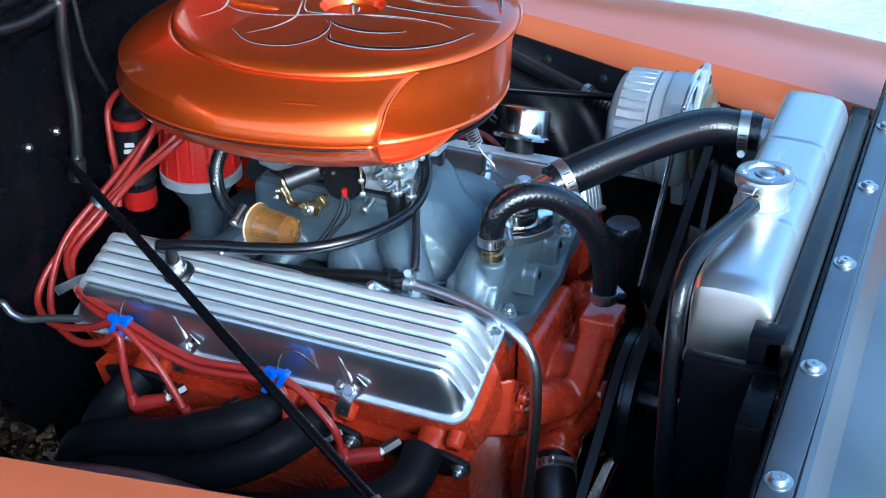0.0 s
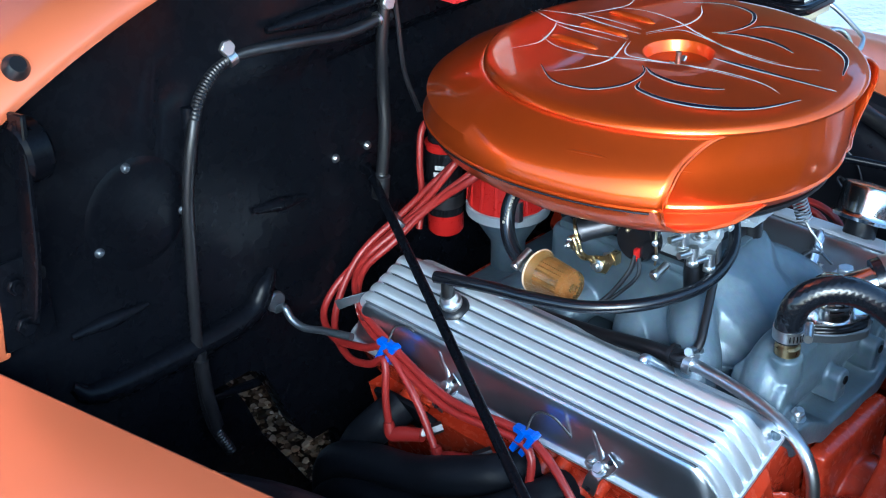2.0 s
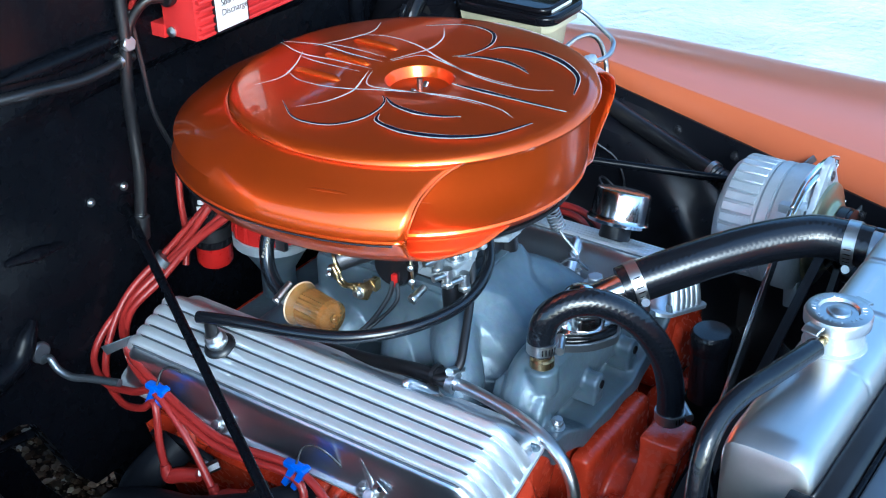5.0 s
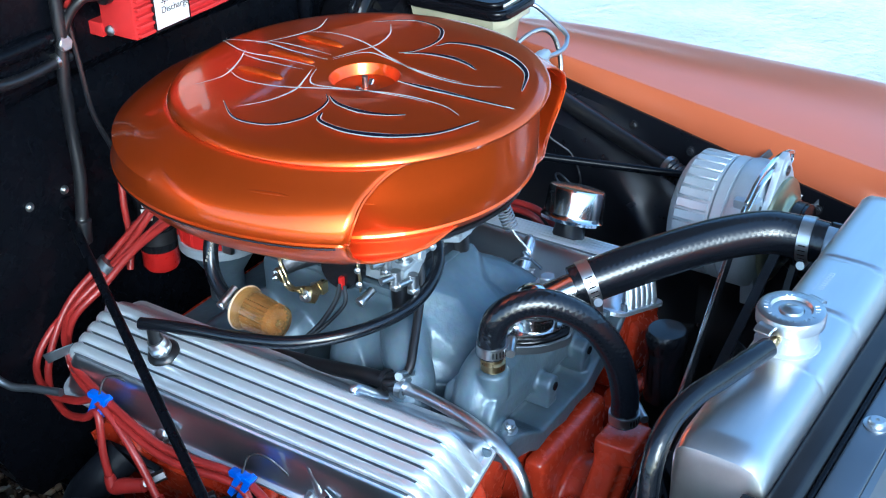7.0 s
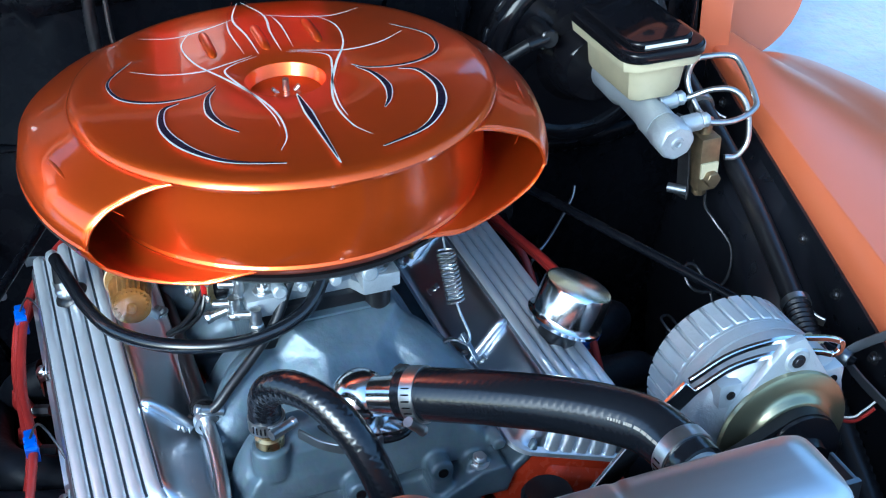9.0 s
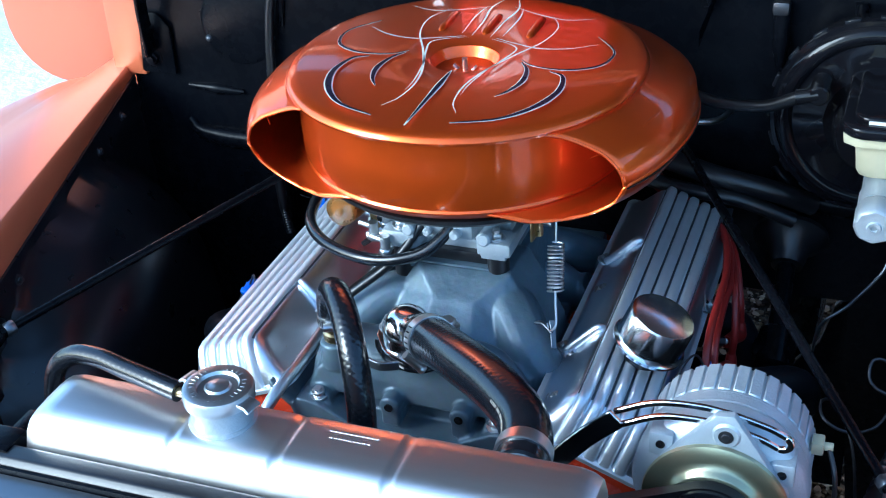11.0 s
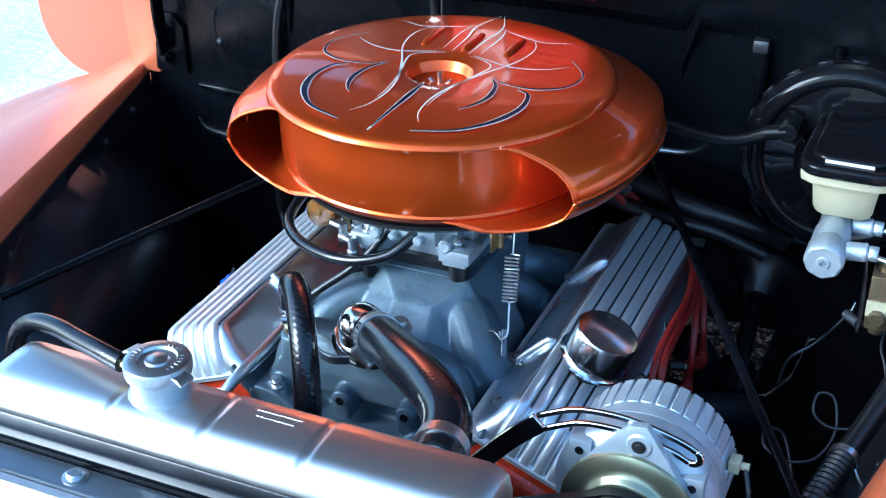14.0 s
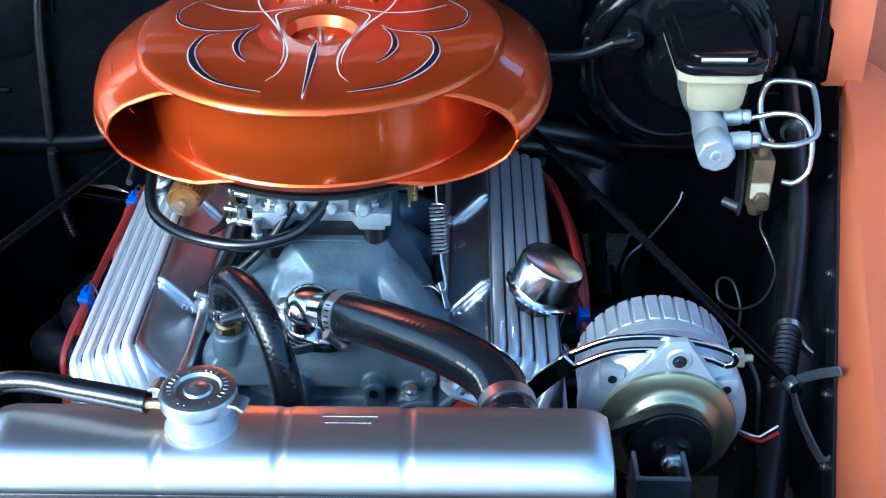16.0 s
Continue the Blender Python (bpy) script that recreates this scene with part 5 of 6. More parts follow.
def plug_wires(s):
    """The four leads of one bank, their clips and boots."""
    base = thing("plug_wires", (-0.25, s * 0.20, 0.90), "four red silicone plug leads in blue separators", "plug wires", "plug wire sets")
    start = [(-0.222, -0.015 + s * 0.036, 1.066), (-0.19, -0.015 + s * 0.03, 1.066), (-0.25, -0.015 + s * 0.03, 1.066), (-0.222, -0.015 + s * 0.030, 1.07)]
    ways = [
        [(-0.200, 0.085, 1.058), (-0.240, 0.118, 1.012), (-0.285, 0.150, 0.962), (-0.298, 0.200, 0.930), (-0.255, 0.243, 0.915), (-0.173, 0.272, 0.909), (-0.07, 0.287, 0.891), (0.036, 0.285, 0.896), (0.105, 0.300, 0.865), (0.119, 0.297, 0.824)],
        [(-0.196, 0.098, 1.048), (-0.250, 0.125, 0.998), (-0.278, 0.160, 0.955), (-0.288, 0.205, 0.928), (-0.250, 0.246, 0.906), (-0.173, 0.275, 0.900), (-0.07, 0.291, 0.882), (0.036, 0.289, 0.887), (0.052, 0.300, 0.845), (0.048, 0.297, 0.814)],
        [(-0.235, 0.095, 1.050), (-0.268, 0.128, 0.990), (-0.300, 0.165, 0.945), (-0.326, 0.205, 0.905), (-0.325, 0.238, 0.874), (-0.285, 0.260, 0.864), (-0.22, 0.272, 0.884), (-0.173, 0.279, 0.905), (-0.118, 0.290, 0.870), (-0.082, 0.296, 0.818)],
        [(-0.242, 0.088, 1.045), (-0.285, 0.130, 0.985), (-0.315, 0.180, 0.935), (-0.315, 0.220, 0.890), (-0.295, 0.248, 0.862), (-0.245, 0.271, 0.858), (-0.20, 0.280, 0.874), (-0.173, 0.283, 0.893), (-0.162, 0.294, 0.850), (-0.155, 0.297, 0.816)],
    ] if s < 0 else [
        [(-0.200, 0.085, 1.058), (-0.245, 0.118, 0.995), (-0.28, 0.165, 0.940), (-0.272, 0.218, 0.916), (-0.20, 0.262, 0.928), (-0.11, 0.280, 0.926), (-0.02, 0.284, 0.938), (0.05, 0.286, 0.938), (0.088, 0.289, 0.900), (0.119, 0.297, 0.824)],
        [(-0.196, 0.098, 1.048), (-0.255, 0.125, 0.985), (-0.275, 0.172, 0.932), (-0.265, 0.222, 0.908), (-0.195, 0.267, 0.918), (-0.11, 0.285, 0.916), (-0.02, 0.289, 0.926), (0.045, 0.292, 0.920), (0.060, 0.298, 0.860), (0.048, 0.297, 0.814)],
        [(-0.235, 0.095, 1.050), (-0.268, 0.128, 0.990), (-0.290, 0.170, 0.930), (-0.280, 0.225, 0.905), (-0.20, 0.270, 0.905), (-0.12, 0.290, 0.900), (-0.085, 0.298, 0.860), (-0.082, 0.296, 0.818)],
        [(-0.242, 0.088, 1.045), (-0.285, 0.130, 0.985), (-0.300, 0.180, 0.925), (-0.290, 0.228, 0.898), (-0.22, 0.272, 0.895), (-0.165, 0.292, 0.860), (-0.155, 0.297, 0.816)],
    ]
    plugs = ((0.155, 0.286, 0.826), (0.084, 0.287, 0.818), (-0.045, 0.286, 0.822), (-0.118, 0.287, 0.820))
    for k, (p, way) in enumerate(zip(start, ways)):
        pts = [p] + [(x, s * y, z) for x, y, z in way]
        lead = part("lead", tube(pts, 0.0046, 10, 6), WIRE, base)
        e, tip = Vector(pts[-1]), Vector((plugs[k][0], s * plugs[k][1], plugs[k][2]))
        part("boot", tube([e + Vector((-0.001, 0, 0.008)), e + Vector((0.004, 0, -0.006)), e * 0.55 + tip * 0.45 + Vector((0, 0, -0.004)), tip + (tip - e) * 0.12], [0.0058, 0.0085, 0.0090, 0.0078], 14), WIRE, lead)
        line_pts = curve(pts, 6)
        for m in (24, 25, 26, 27, 29, 30):
            if k < 3 and m + 1 < len(line_pts):
                part("print", moved(box(-0.0022, 0.0022, -0.0006, 0.0006, -0.0005, 0.0005), along(line_pts[m] + Vector((0, s * 0.0041, 0.0012)), line_pts[m + 1] - line_pts[m - 1], (0, s, 0.3)) @ pose(0, 0, 0, 0, 90, 0)), STRIPE, lead)
    for x, y, z in ((-0.172, 0.277, 0.902), (0.037, 0.287, 0.892)) if s < 0 else ((0.080, 0.288, 0.905),):
        clip = part("separator", merge(*[moved(box(-0.0036, 0.0036, -0.0062, 0.0062, -0.020, 0.014, 0.0012), pose(x + dx, s * y, z, 0, 28, 0)) for dx in (-0.0062, 0.0062)], moved(box(-0.014, 0.014, -0.005, 0.005, 0.006, 0.013, 0.0015), pose(x, s * y, z))), BLUE, base, "blue plastic wire separator")
        part("stalk", tube([(x, s * y, z + 0.012), (x + 0.004, s * (y - 0.010), z + 0.030), (x + 0.020, s * (y - 0.020), z + 0.026), (x + 0.042, s * (y - 0.036), z - 0.010)], 0.0013, 6), DULL, clip, "bent wire stalk")
    part("strap", strap([(-0.272, s * 0.262, 0.915), (-0.262, s * 0.258, 0.921), (-0.250, s * 0.240, 0.925), (-0.238, s * 0.226, 0.926)], 0.012, 0.002, (0, 0, 1)), BARE, base, "steel wire strap")
    part("ring", lathe([(0.012, -0.005), (0.0145, -0.005), (0.0145, 0.005), (0.012, 0.005)], along((-0.284, s * 0.142, 0.972), (-0.4, s * 0.5, -0.7)), 16), BARE, base, "small wire ring")
    return base


plug_wires(-1)
plug_wires(1)


def ignition_box():
    base = thing("ignition_box", (-0.27, 0.0, 1.237), "red finned ignition control box on the firewall", "ignition box")
    part("case", box(-0.290, -0.238, -0.088, 0.105, 1.240, 1.318, 0.003), REDBOX, base)
    for k in range(8):
        z = 1.2435 + k * 0.0098
        part("fin", box(-0.240, -0.2315, -0.086, 0.103, z, z + 0.0042, 0.0012), REDBOX, base)
    for k in range(5):
        x = -0.286 + k * 0.0105
        part("fin", box(x, x + 0.0045, -0.086, 0.103, 1.316, 1.322, 0.0012), REDBOX, base)
    plate = part("label", box(-0.2325, -0.2305, -0.062, -0.012, 1.2455, 1.312, 0.0006), LABEL, base, "white printed label")
    part("label_edge", box(-0.2335, -0.2315, -0.065, -0.009, 1.2425, 1.315, 0.0006), INK, base)
    for k, word in enumerate(("Multiple", "Spark", "Discharge")):
        cu = bpy.data.curves.new("words", "FONT")
        cu.body, cu.size, cu.extrude = word, 0.0105, 0.0001
        cu.materials.append(INK)
        tx = new("words", cu)
        tx.parent = plate
        tx.matrix_basis = Matrix.Translation(-BASE[plate]) @ Matrix(((0, 0, 1, -0.2301), (1, 0, 0, -0.054), (0, 1, 0, 1.285 - 0.0115 * k), (0, 0, 0, 1)))
    part("logo_block", box(-0.2306, -0.2302, -0.060, -0.028, 1.296, 1.309), RED, plate, "red printed block")
    part("plug", rod((-0.272, -0.088, 1.290), (-0.272, -0.100, 1.290), 0.012, 18, 0.002), RUBBER, base, "black cable plug")
    part("foot", box(-0.312, -0.288, -0.090, -0.070, 1.236, 1.252, 0.001), REDBOX, base)
    part("foot", box(-0.312, -0.288, 0.088, 0.112, 1.236, 1.252, 0.001), REDBOX, base)
    for y in (-0.094, 0.112):
        part("screw", lathe([(0.006, 0), (0.006, 0.003), (0.0, 0.005)], along((-0.276, y + (0.006 if y < 0 else -0.006), 1.246), (0.2, -1 if y < 0 else 1, 0)), 14), ZINC, base)
    part("cable", tube([(-0.272, -0.100, 1.290), (-0.282, -0.118, 1.288), (-0.296, -0.132, 1.262), (-0.300, -0.142, 1.215), (-0.302, -0.140, 1.17)], 0.0055, 10), RUBBER, base, "black cable")
    part("cable", tube([(-0.272, -0.100, 1.294), (-0.285, -0.112, 1.300), (-0.300, -0.122, 1.282), (-0.303, -0.126, 1.255)], 0.003, 8), WIRE, base, "red cable")
    return base


ignition_box()


# ---- cooling ----
neck = thing("thermostat_housing", (0.208, -0.002, 0.975), "chrome thermostat housing elbow on the manifold", "thermostat housing")
part("flange", prism([(0.046 * math.cos(a) * (1.0 if abs(math.cos(a)) > 0.6 else 0.75) , 0.028 * math.sin(a)) for a in (2 * math.pi * k / 24 for k in range(24))], 0.007, pose(0.208, -0.002, 0.977, 0, 0, 52), 0.002), CHROME, neck)
part("gasket", prism([(0.048 * math.cos(a), 0.031 * math.sin(a)) for a in (2 * math.pi * k / 24 for k in range(24))], 0.0025, pose(0.208, -0.002, 0.9745, 0, 0, 52)), INK, neck)
part("elbow", merge(ball((0.207, -0.002, 1.000), 0.0265, 0.0265, 0.0265, 40), rod((0.207, -0.002, 0.982), (0.207, -0.002, 0.998), 0.0262, 40), rod((0.209, 0.0, 1.002), (0.248, 0.037, 1.021), 0.0182, 36)), CHROME, neck, smooth=60)
for p in ((0.186, -0.032, 0.984), (0.196, 0.036, 0.990)):
    bolt(neck, p, (0, 0, 1), 0.0085, 0.009)
part("bracket_bolt", merge(rod((0.200, 0.040, 0.975), (0.200, 0.040, 1.006), 0.006, 10), hexa(0.0095, 0.009, pose(0.200, 0.040, 1.006)), lathe([(0.013, 1.003), (0.013, 1.006)], pose(0.200, 0.040, 0), 18)), ZINC, neck)

upper = thing("radiator_hose", (0.34, 0.12, 1.03), "black rubber top radiator hose with worm clamps", "radiator hose")
up_path = [(0.238, 0.028, 1.018), (0.256, 0.046, 1.026), (0.30, 0.092, 1.041), (0.345, 0.140, 1.052), (0.385, 0.176, 1.056), (0.415, 0.189, 1.054), (0.447, 0.193, 1.052)]
hose = part("hose", tube(up_path, 0.0232, 72, weave=0.00010), BRAID, upper, smooth=60)
for k in range(30):
    f = 0.60 + 0.30 * k / 29
    q = curve(up_path, 20)
    i = min(int(f * (len(q) - 1)), len(q) - 2)
    d = (q[i + 1] - q[i]).normalized()
    side = d.cross(Vector((0, 0, 1))).normalized()
    n = (side * 0.86 + side.cross(d) * 0.5).normalized()
    part("moulding_mark", moved(box(-0.0012, 0.0012, -0.0007, 0.0007, -0.0003, 0.0005), along(q[i] + n * 0.0232, n, d)), WORN, hose)
clamp(upper, (0.249, 0.039, 1.0225), Vector(up_path[1]) - Vector(up_path[0]), 0.0235, 0.013, (0.6, -0.5, -0.6))
clamp(upper, (0.428, 0.1905, 1.053), (1, 0.1, 0), 0.0235, 0.013, (0, -0.3, -1))

heater = thing("bypass_hose", (0.208, -0.085, 0.98), "black braided bypass hose arched to the water pump", "hose")
hb = [(0.208, -0.086, 0.992), (0.208, -0.088, 1.014), (0.214, -0.083, 1.036), (0.232, -0.068, 1.048), (0.258, -0.048, 1.045), (0.288, -0.028, 1.022), (0.310, -0.014, 0.982), (0.320, -0.010, 0.94), (0.321, -0.010, 0.900)]
part("hose", tube(hb, 0.0145, 60, weave=0.00016), BRAID, heater, smooth=60)
part("fitting", lathe([(0.0105, 0.970), (0.0105, 0.974), (0.013, 0.975), (0.013, 0.983), (0.0105, 0.985), (0.0105, 0.998)], pose(0.208, -0.086, 0), 18), BRASS, heater, "brass fitting")
clamp(heater, (0.208, -0.087, 1.000), (0, 0, 1), 0.0147, 0.012, (1, 0.5, 0))
clamp(heater, (0.321, -0.010, 0.908), (0, 0, 1), 0.0147, 0.011, (0.7, 0.7, 0))
part("loop", strap([(0.216, -0.062, 0.984), (0.240, -0.045, 0.984), (0.256, -0.018, 0.984), (0.250, 0.004, 0.984)], 0.010, 0.003, (0, 0, 1)), BARE, heater, "flat spring clip")

over = thing("overflow_hose", (0.488, -0.10, 1.09), "black rubber overflow hose over the tank", "hose")
part("hose", tube([(0.488, -0.094, 1.104), (0.482, -0.12, 1.105), (0.472, -0.155, 1.104), (0.462, -0.19, 1.103), (0.456, -0.222, 1.096), (0.455, -0.246, 1.075), (0.456, -0.258, 1.03), (0.458, -0.262, 0.95), (0.462, -0.262, 0.82), (0.47, -0.262, 0.6)], 0.0092, 36, weave=0.00008), BRAID, over, smooth=60)

low = thing("lower_hose", (0.33, -0.13, 0.70), "black rubber lower radiator hose", "radiator hose")
part("hose", tube([(0.298, -0.108, 0.728), (0.310, -0.135, 0.715), (0.33, -0.165, 0.68), (0.37, -0.185, 0.63), (0.44, -0.19, 0.60)], 0.026, 20), RUBBER, low)
clamp(low, (0.303, -0.122, 0.722), (0.4, -0.9, -0.4), 0.0265, 0.012, (0.5, -0.3, 0.8))


def fan():
    base = thing("fan", (0.40, 0.0, 0.77), "black cooling fan and water pump pulley", "fan")
    ax = Vector((1, 0, 0))
    c = Vector((0.34, 0, 0.765))
    part("pulley", lathe([(0.03, 0.0), (0.082, 0.004), (0.085, 0.006), (0.072, 0.014), (0.085, 0.022), (0.085, 0.026), (0.072, 0.034), (0.085, 0.042), (0.083, 0.044), (0.04, 0.044)], along(c, ax), 44), INK, base)
    part("hub", lathe([(0.035, 0.044), (0.035, 0.075), (0.026, 0.080), (0.012, 0.090)], along(c, ax), 24), INK, base)
    for k in range(6):
        a = radians(8 + 60 * k)
        r = Vector((0, math.cos(a), math.sin(a)))
        t = ax.cross(r)
        rows = []
        for i in range(8):
            f = i / 7
            q = c + ax * (0.066 + 0.012 * f) + r * (0.03 + 0.185 * f)
            w = 0.022 + 0.055 * f * (1 - 0.35 * f)
            twist = (t * math.cos(0.55) + ax * math.sin(0.55))
            n = r.cross(twist)
            rows.append([q - twist * w + n * 0.001, q + n * 0.006, q + twist * w + n * 0.001, q + twist * w - n * 0.001, q + n * 0.003, q - twist * w - n * 0.001])
        blade = part("blade", skin(rows), INK, base)
        for f in (0.24, 0.36):
            part("rivet", rod(c + ax * 0.080 + r * (0.03 + 0.185 * f), c + ax * 0.087 + r * (0.03 + 0.185 * f), 0.0055, 10, 0.001), ZINC, blade)
    for k in range(4):
        a = radians(45 + 90 * k)
        bolt(base, c + Vector((0.078, 0.024 * math.cos(a), 0.024 * math.sin(a))), ax, 0.0075, 0.006)
    part("crank_pulley", lathe([(0.03, 0.0), (0.082, 0.004), (0.085, 0.008), (0.072, 0.016), (0.085, 0.024), (0.085, 0.028), (0.072, 0.036), (0.085, 0.044), (0.04, 0.046)], along((0.338, 0, 0.56), ax), 44), INK, base)
    return base


fan()


def loop_belt(x, wheels, label):
    """A V-belt round pulleys given as (y, z, r) in order."""
    pts = []
    n = len(wheels)
    hull = []
    for y, z, r in wheels:
        hull += [(y + r * math.cos(2 * math.pi * k / 36), z + r * math.sin(2 * math.pi * k / 36)) for k in range(36)]
    hull.sort()
    def half(points):
        out = []
        for p in points:
            while len(out) > 1 and (out[-1][0] - out[-2][0]) * (p[1] - out[-2][1]) - (out[-1][1] - out[-2][1]) * (p[0] - out[-2][0]) <= 0:
                out.pop()
            out.append(p)
        return out
    ring_pts = half(hull)[:-1] + half(hull[::-1])[:-1]
    rows = []
    m = len(ring_pts)
    for i, (y, z) in enumerate(ring_pts):
        (y0, z0), (y1, z1) = ring_pts[i - 1], ring_pts[(i + 1) % m]
        t = Vector((0, y1 - y0, z1 - z0)).normalized()
        o = Vector((1, 0, 0)).cross(t)
        p = Vector((x, y, z))
        s = -1
        rows.append([p + Vector((-0.0055, 0, 0)) + o * 0.004 * s, p + Vector((0.0055, 0, 0)) + o * 0.004 * s, p + Vector((0.004, 0, 0)) - o * 0.005 * s, p + Vector((-0.004, 0, 0)) - o * 0.005 * s])
    rows.append(rows[0])
    return single("drive_belt", skin(rows, True, False), RUBBER, (x, wheels[0][0], wheels[0][1]), label, "belt", "drive belts")


loop_belt(0.372, [(0.340, 0.970, 0.035), (0.0, 0.765, 0.080), (0.0, 0.56, 0.080)], "black rubber V-belt round alternator, pump and crank pulleys")
loop_belt(0.354, [(0.0, 0.765, 0.080), (0.0, 0.56, 0.080), (-0.20, 0.66, 0.05)], "black rubber V-belt on the rear pulley groove")


def alternator():
    base = thing("alternator", (0.31, 0.340, 0.90), "cast aluminium alternator with a finned rear case", "alternator")
    ax, c = Vector((1, 0, 0)), Vector((0.0, 0.340, 0.970))
    def disc(prof, n=56):
        return lathe([(r, x) for r, x in prof], along(c, ax), n)
    rear = part("rear_case", disc([(0.05, 0.228), (0.066, 0.234), (0.0735, 0.244), (0.0745, 0.285), (0.070, 0.288)]), ALTCAST, base)
    for k in range(34):
        a = 2 * math.pi * k / 34
        d = Vector((0, math.cos(a), math.sin(a)))
        part("fin", moved(box(-0.021, 0.018, -0.0056, 0.0056, -0.003, 0.0012, 0.001, 1), along(c + ax * 0.264 + d * 0.0745, d, (1, 0, 0)) @ pose(0, 0, 0, 0, 0, 90)), ALTCAST, rear)
    part("stator_ring", disc([(0.072, 0.287), (0.0765, 0.288), (0.0765, 0.300), (0.0745, 0.3005), (0.0745, 0.3025), (0.072, 0.303)]), ALTCAST, base)
    front = part("front_case", disc([(0.070, 0.303), (0.0775, 0.304), (0.0785, 0.308), (0.0785, 0.326), (0.076, 0.331), (0.066, 0.336), (0.060, 0.340), (0.03, 0.342)]), ALTCAST, base)
    # top ear with its spread legs and the corner lugs
    apex = Vector((0.352, 0.346, 1.046))
    web = prism([(-0.056, 0.020), (-0.050, 0.036), (-0.004, 0.093), (0.012, 0.095), (0.062, 0.018), (0.056, 0.004), (0.0, 0.046)], 0.009, Matrix(((0, 0, 1, 0.340), (1, 0, 0, 0.340), (0, 1, 0, 0.972), (0, 0, 0, 1))), 0.002)
    ear = part("ear", merge(web, rod((0.338, 0.346, 1.046), (0.351, 0.346, 1.046), 0.0125, 28, 0.002)), ALTCAST, base)
    part("ear_bolt", merge(lathe([(0.0065, 0), (0.0065, 0.0008), (0.0045, 0.001)], along((0.351, 0.346, 1.046), ax), 20), hexa(0.0042, 0.0016, along((0.3515, 0.346, 1.046), ax))), DULL, ear)
    for y, z in ((0.394, 1.007), (0.289, 1.018)):
        lug = part("lug", box(0.312, 0.341, y - 0.011, y + 0.011, z - 0.013, z + 0.011, 0.003), ALTCAST, front)
        part("bolt", lathe([(0.0042, 0), (0.0042, 0.001), (0.0022, 0.001), (0.002, 0.0002)], along((0.341, y, z), ax), 16), INK, lug)
    part("foot", prism([(-0.03, -0.05), (0.03, -0.05), (0.02, -0.105), (-0.02, -0.105)], 0.018, Matrix(((0, 0, 1, 0.318), (1, 0, 0, 0.340), (0, 1, 0, 0.970), (0, 0, 0, 1))), 0.003), ALTCAST, base)
    part("cooling_disc", disc([(0.02, 0.344), (0.058, 0.345), (0.0635, 0.347), (0.0650, 0.350), (0.0640, 0.353), (0.059, 0.3555), (0.052, 0.357), (0.047, 0.3585), (0.044, 0.361), (0.042, 0.3645), (0.0405, 0.3655), (0.033, 0.366)], 64), GOLDZINC, base, "yellow zinc cooling disc")
    part("pulley", disc([(0.018, 0.362), (0.036, 0.364), (0.038, 0.366), (0.030, 0.372), (0.038, 0.378), (0.038, 0.382), (0.02, 0.386), (0.018, 0.396)], 40), INK, base, "black steel pulley")
    part("nut", merge(hexa(0.011, 0.010, along(c + ax * 0.394, ax)), rod(c + ax * 0.392, c + ax * 0.410, 0.006, 12)), ZINC, base)
    part("terminal", merge(box(0.264, 0.280, 0.413, 0.424, 0.986, 0.999, 0.002), rod((0.272, 0.422, 0.992), (0.272, 0.432, 0.992), 0.004, 10)), CREAM, base, "pale plastic terminal")
    part("wire", tube([(0.272, 0.428, 0.992), (0.29, 0.437, 0.97), (0.30, 0.44, 0.92), (0.31, 0.45, 0.87)], 0.0025, 8), RUBBER, base)
    part("wire", tube([(0.30, 0.412, 0.928), (0.33, 0.432, 0.938), (0.338, 0.440, 0.948), (0.342, 0.447, 0.958)], 0.0018, 8), WIRE, base, "red wire")
    part("wire", tube([(0.302, 0.412, 0.932), (0.332, 0.430, 0.945), (0.338, 0.438, 0.955), (0.342, 0.446, 0.966)], 0.0010, 8), LABEL, base, "white wire")
    part("tag", box(0.258, 0.282, 0.266, 0.2675, 0.952, 0.982), LABEL, base, "small white tag")
    return base


alternator()

brace = thing("alternator_brace", (0.345, 0.25, 1.03), "chrome curved slotted alternator brace", "bracket")
arc = [Vector(p) for p in ((0.392, 1.040), (0.376, 1.047), (0.345, 1.0545), (0.318, 1.057), (0.284, 1.053), (0.250, 1.037), (0.222, 1.010), (0.190, 0.972), (0.150, 0.924), (0.093, 0.862))]


def arc_plate(pts, low_side, high_side, h, x):
    """A flat bar along a line in the cross plane at x, between two offsets from that line."""
    line = curve([(p.x, p.y, 0) for p in pts], 6)
    lo, hi = [], []
    for k, p in enumerate(line):
        d = (line[min(k + 1, len(line) - 1)] - line[max(k - 1, 0)]).normalized()
        n = Vector((-d.y, d.x, 0))
        lo.append(p + n * low_side)
        hi.append(p + n * high_side)
    return prism([(p.x, p.y) for p in lo + hi[::-1]], h, Matrix(((0, 0, 1, x), (1, 0, 0, 0), (0, 1, 0, 0), (0, 0, 0, 1))), 0.0008, 1)


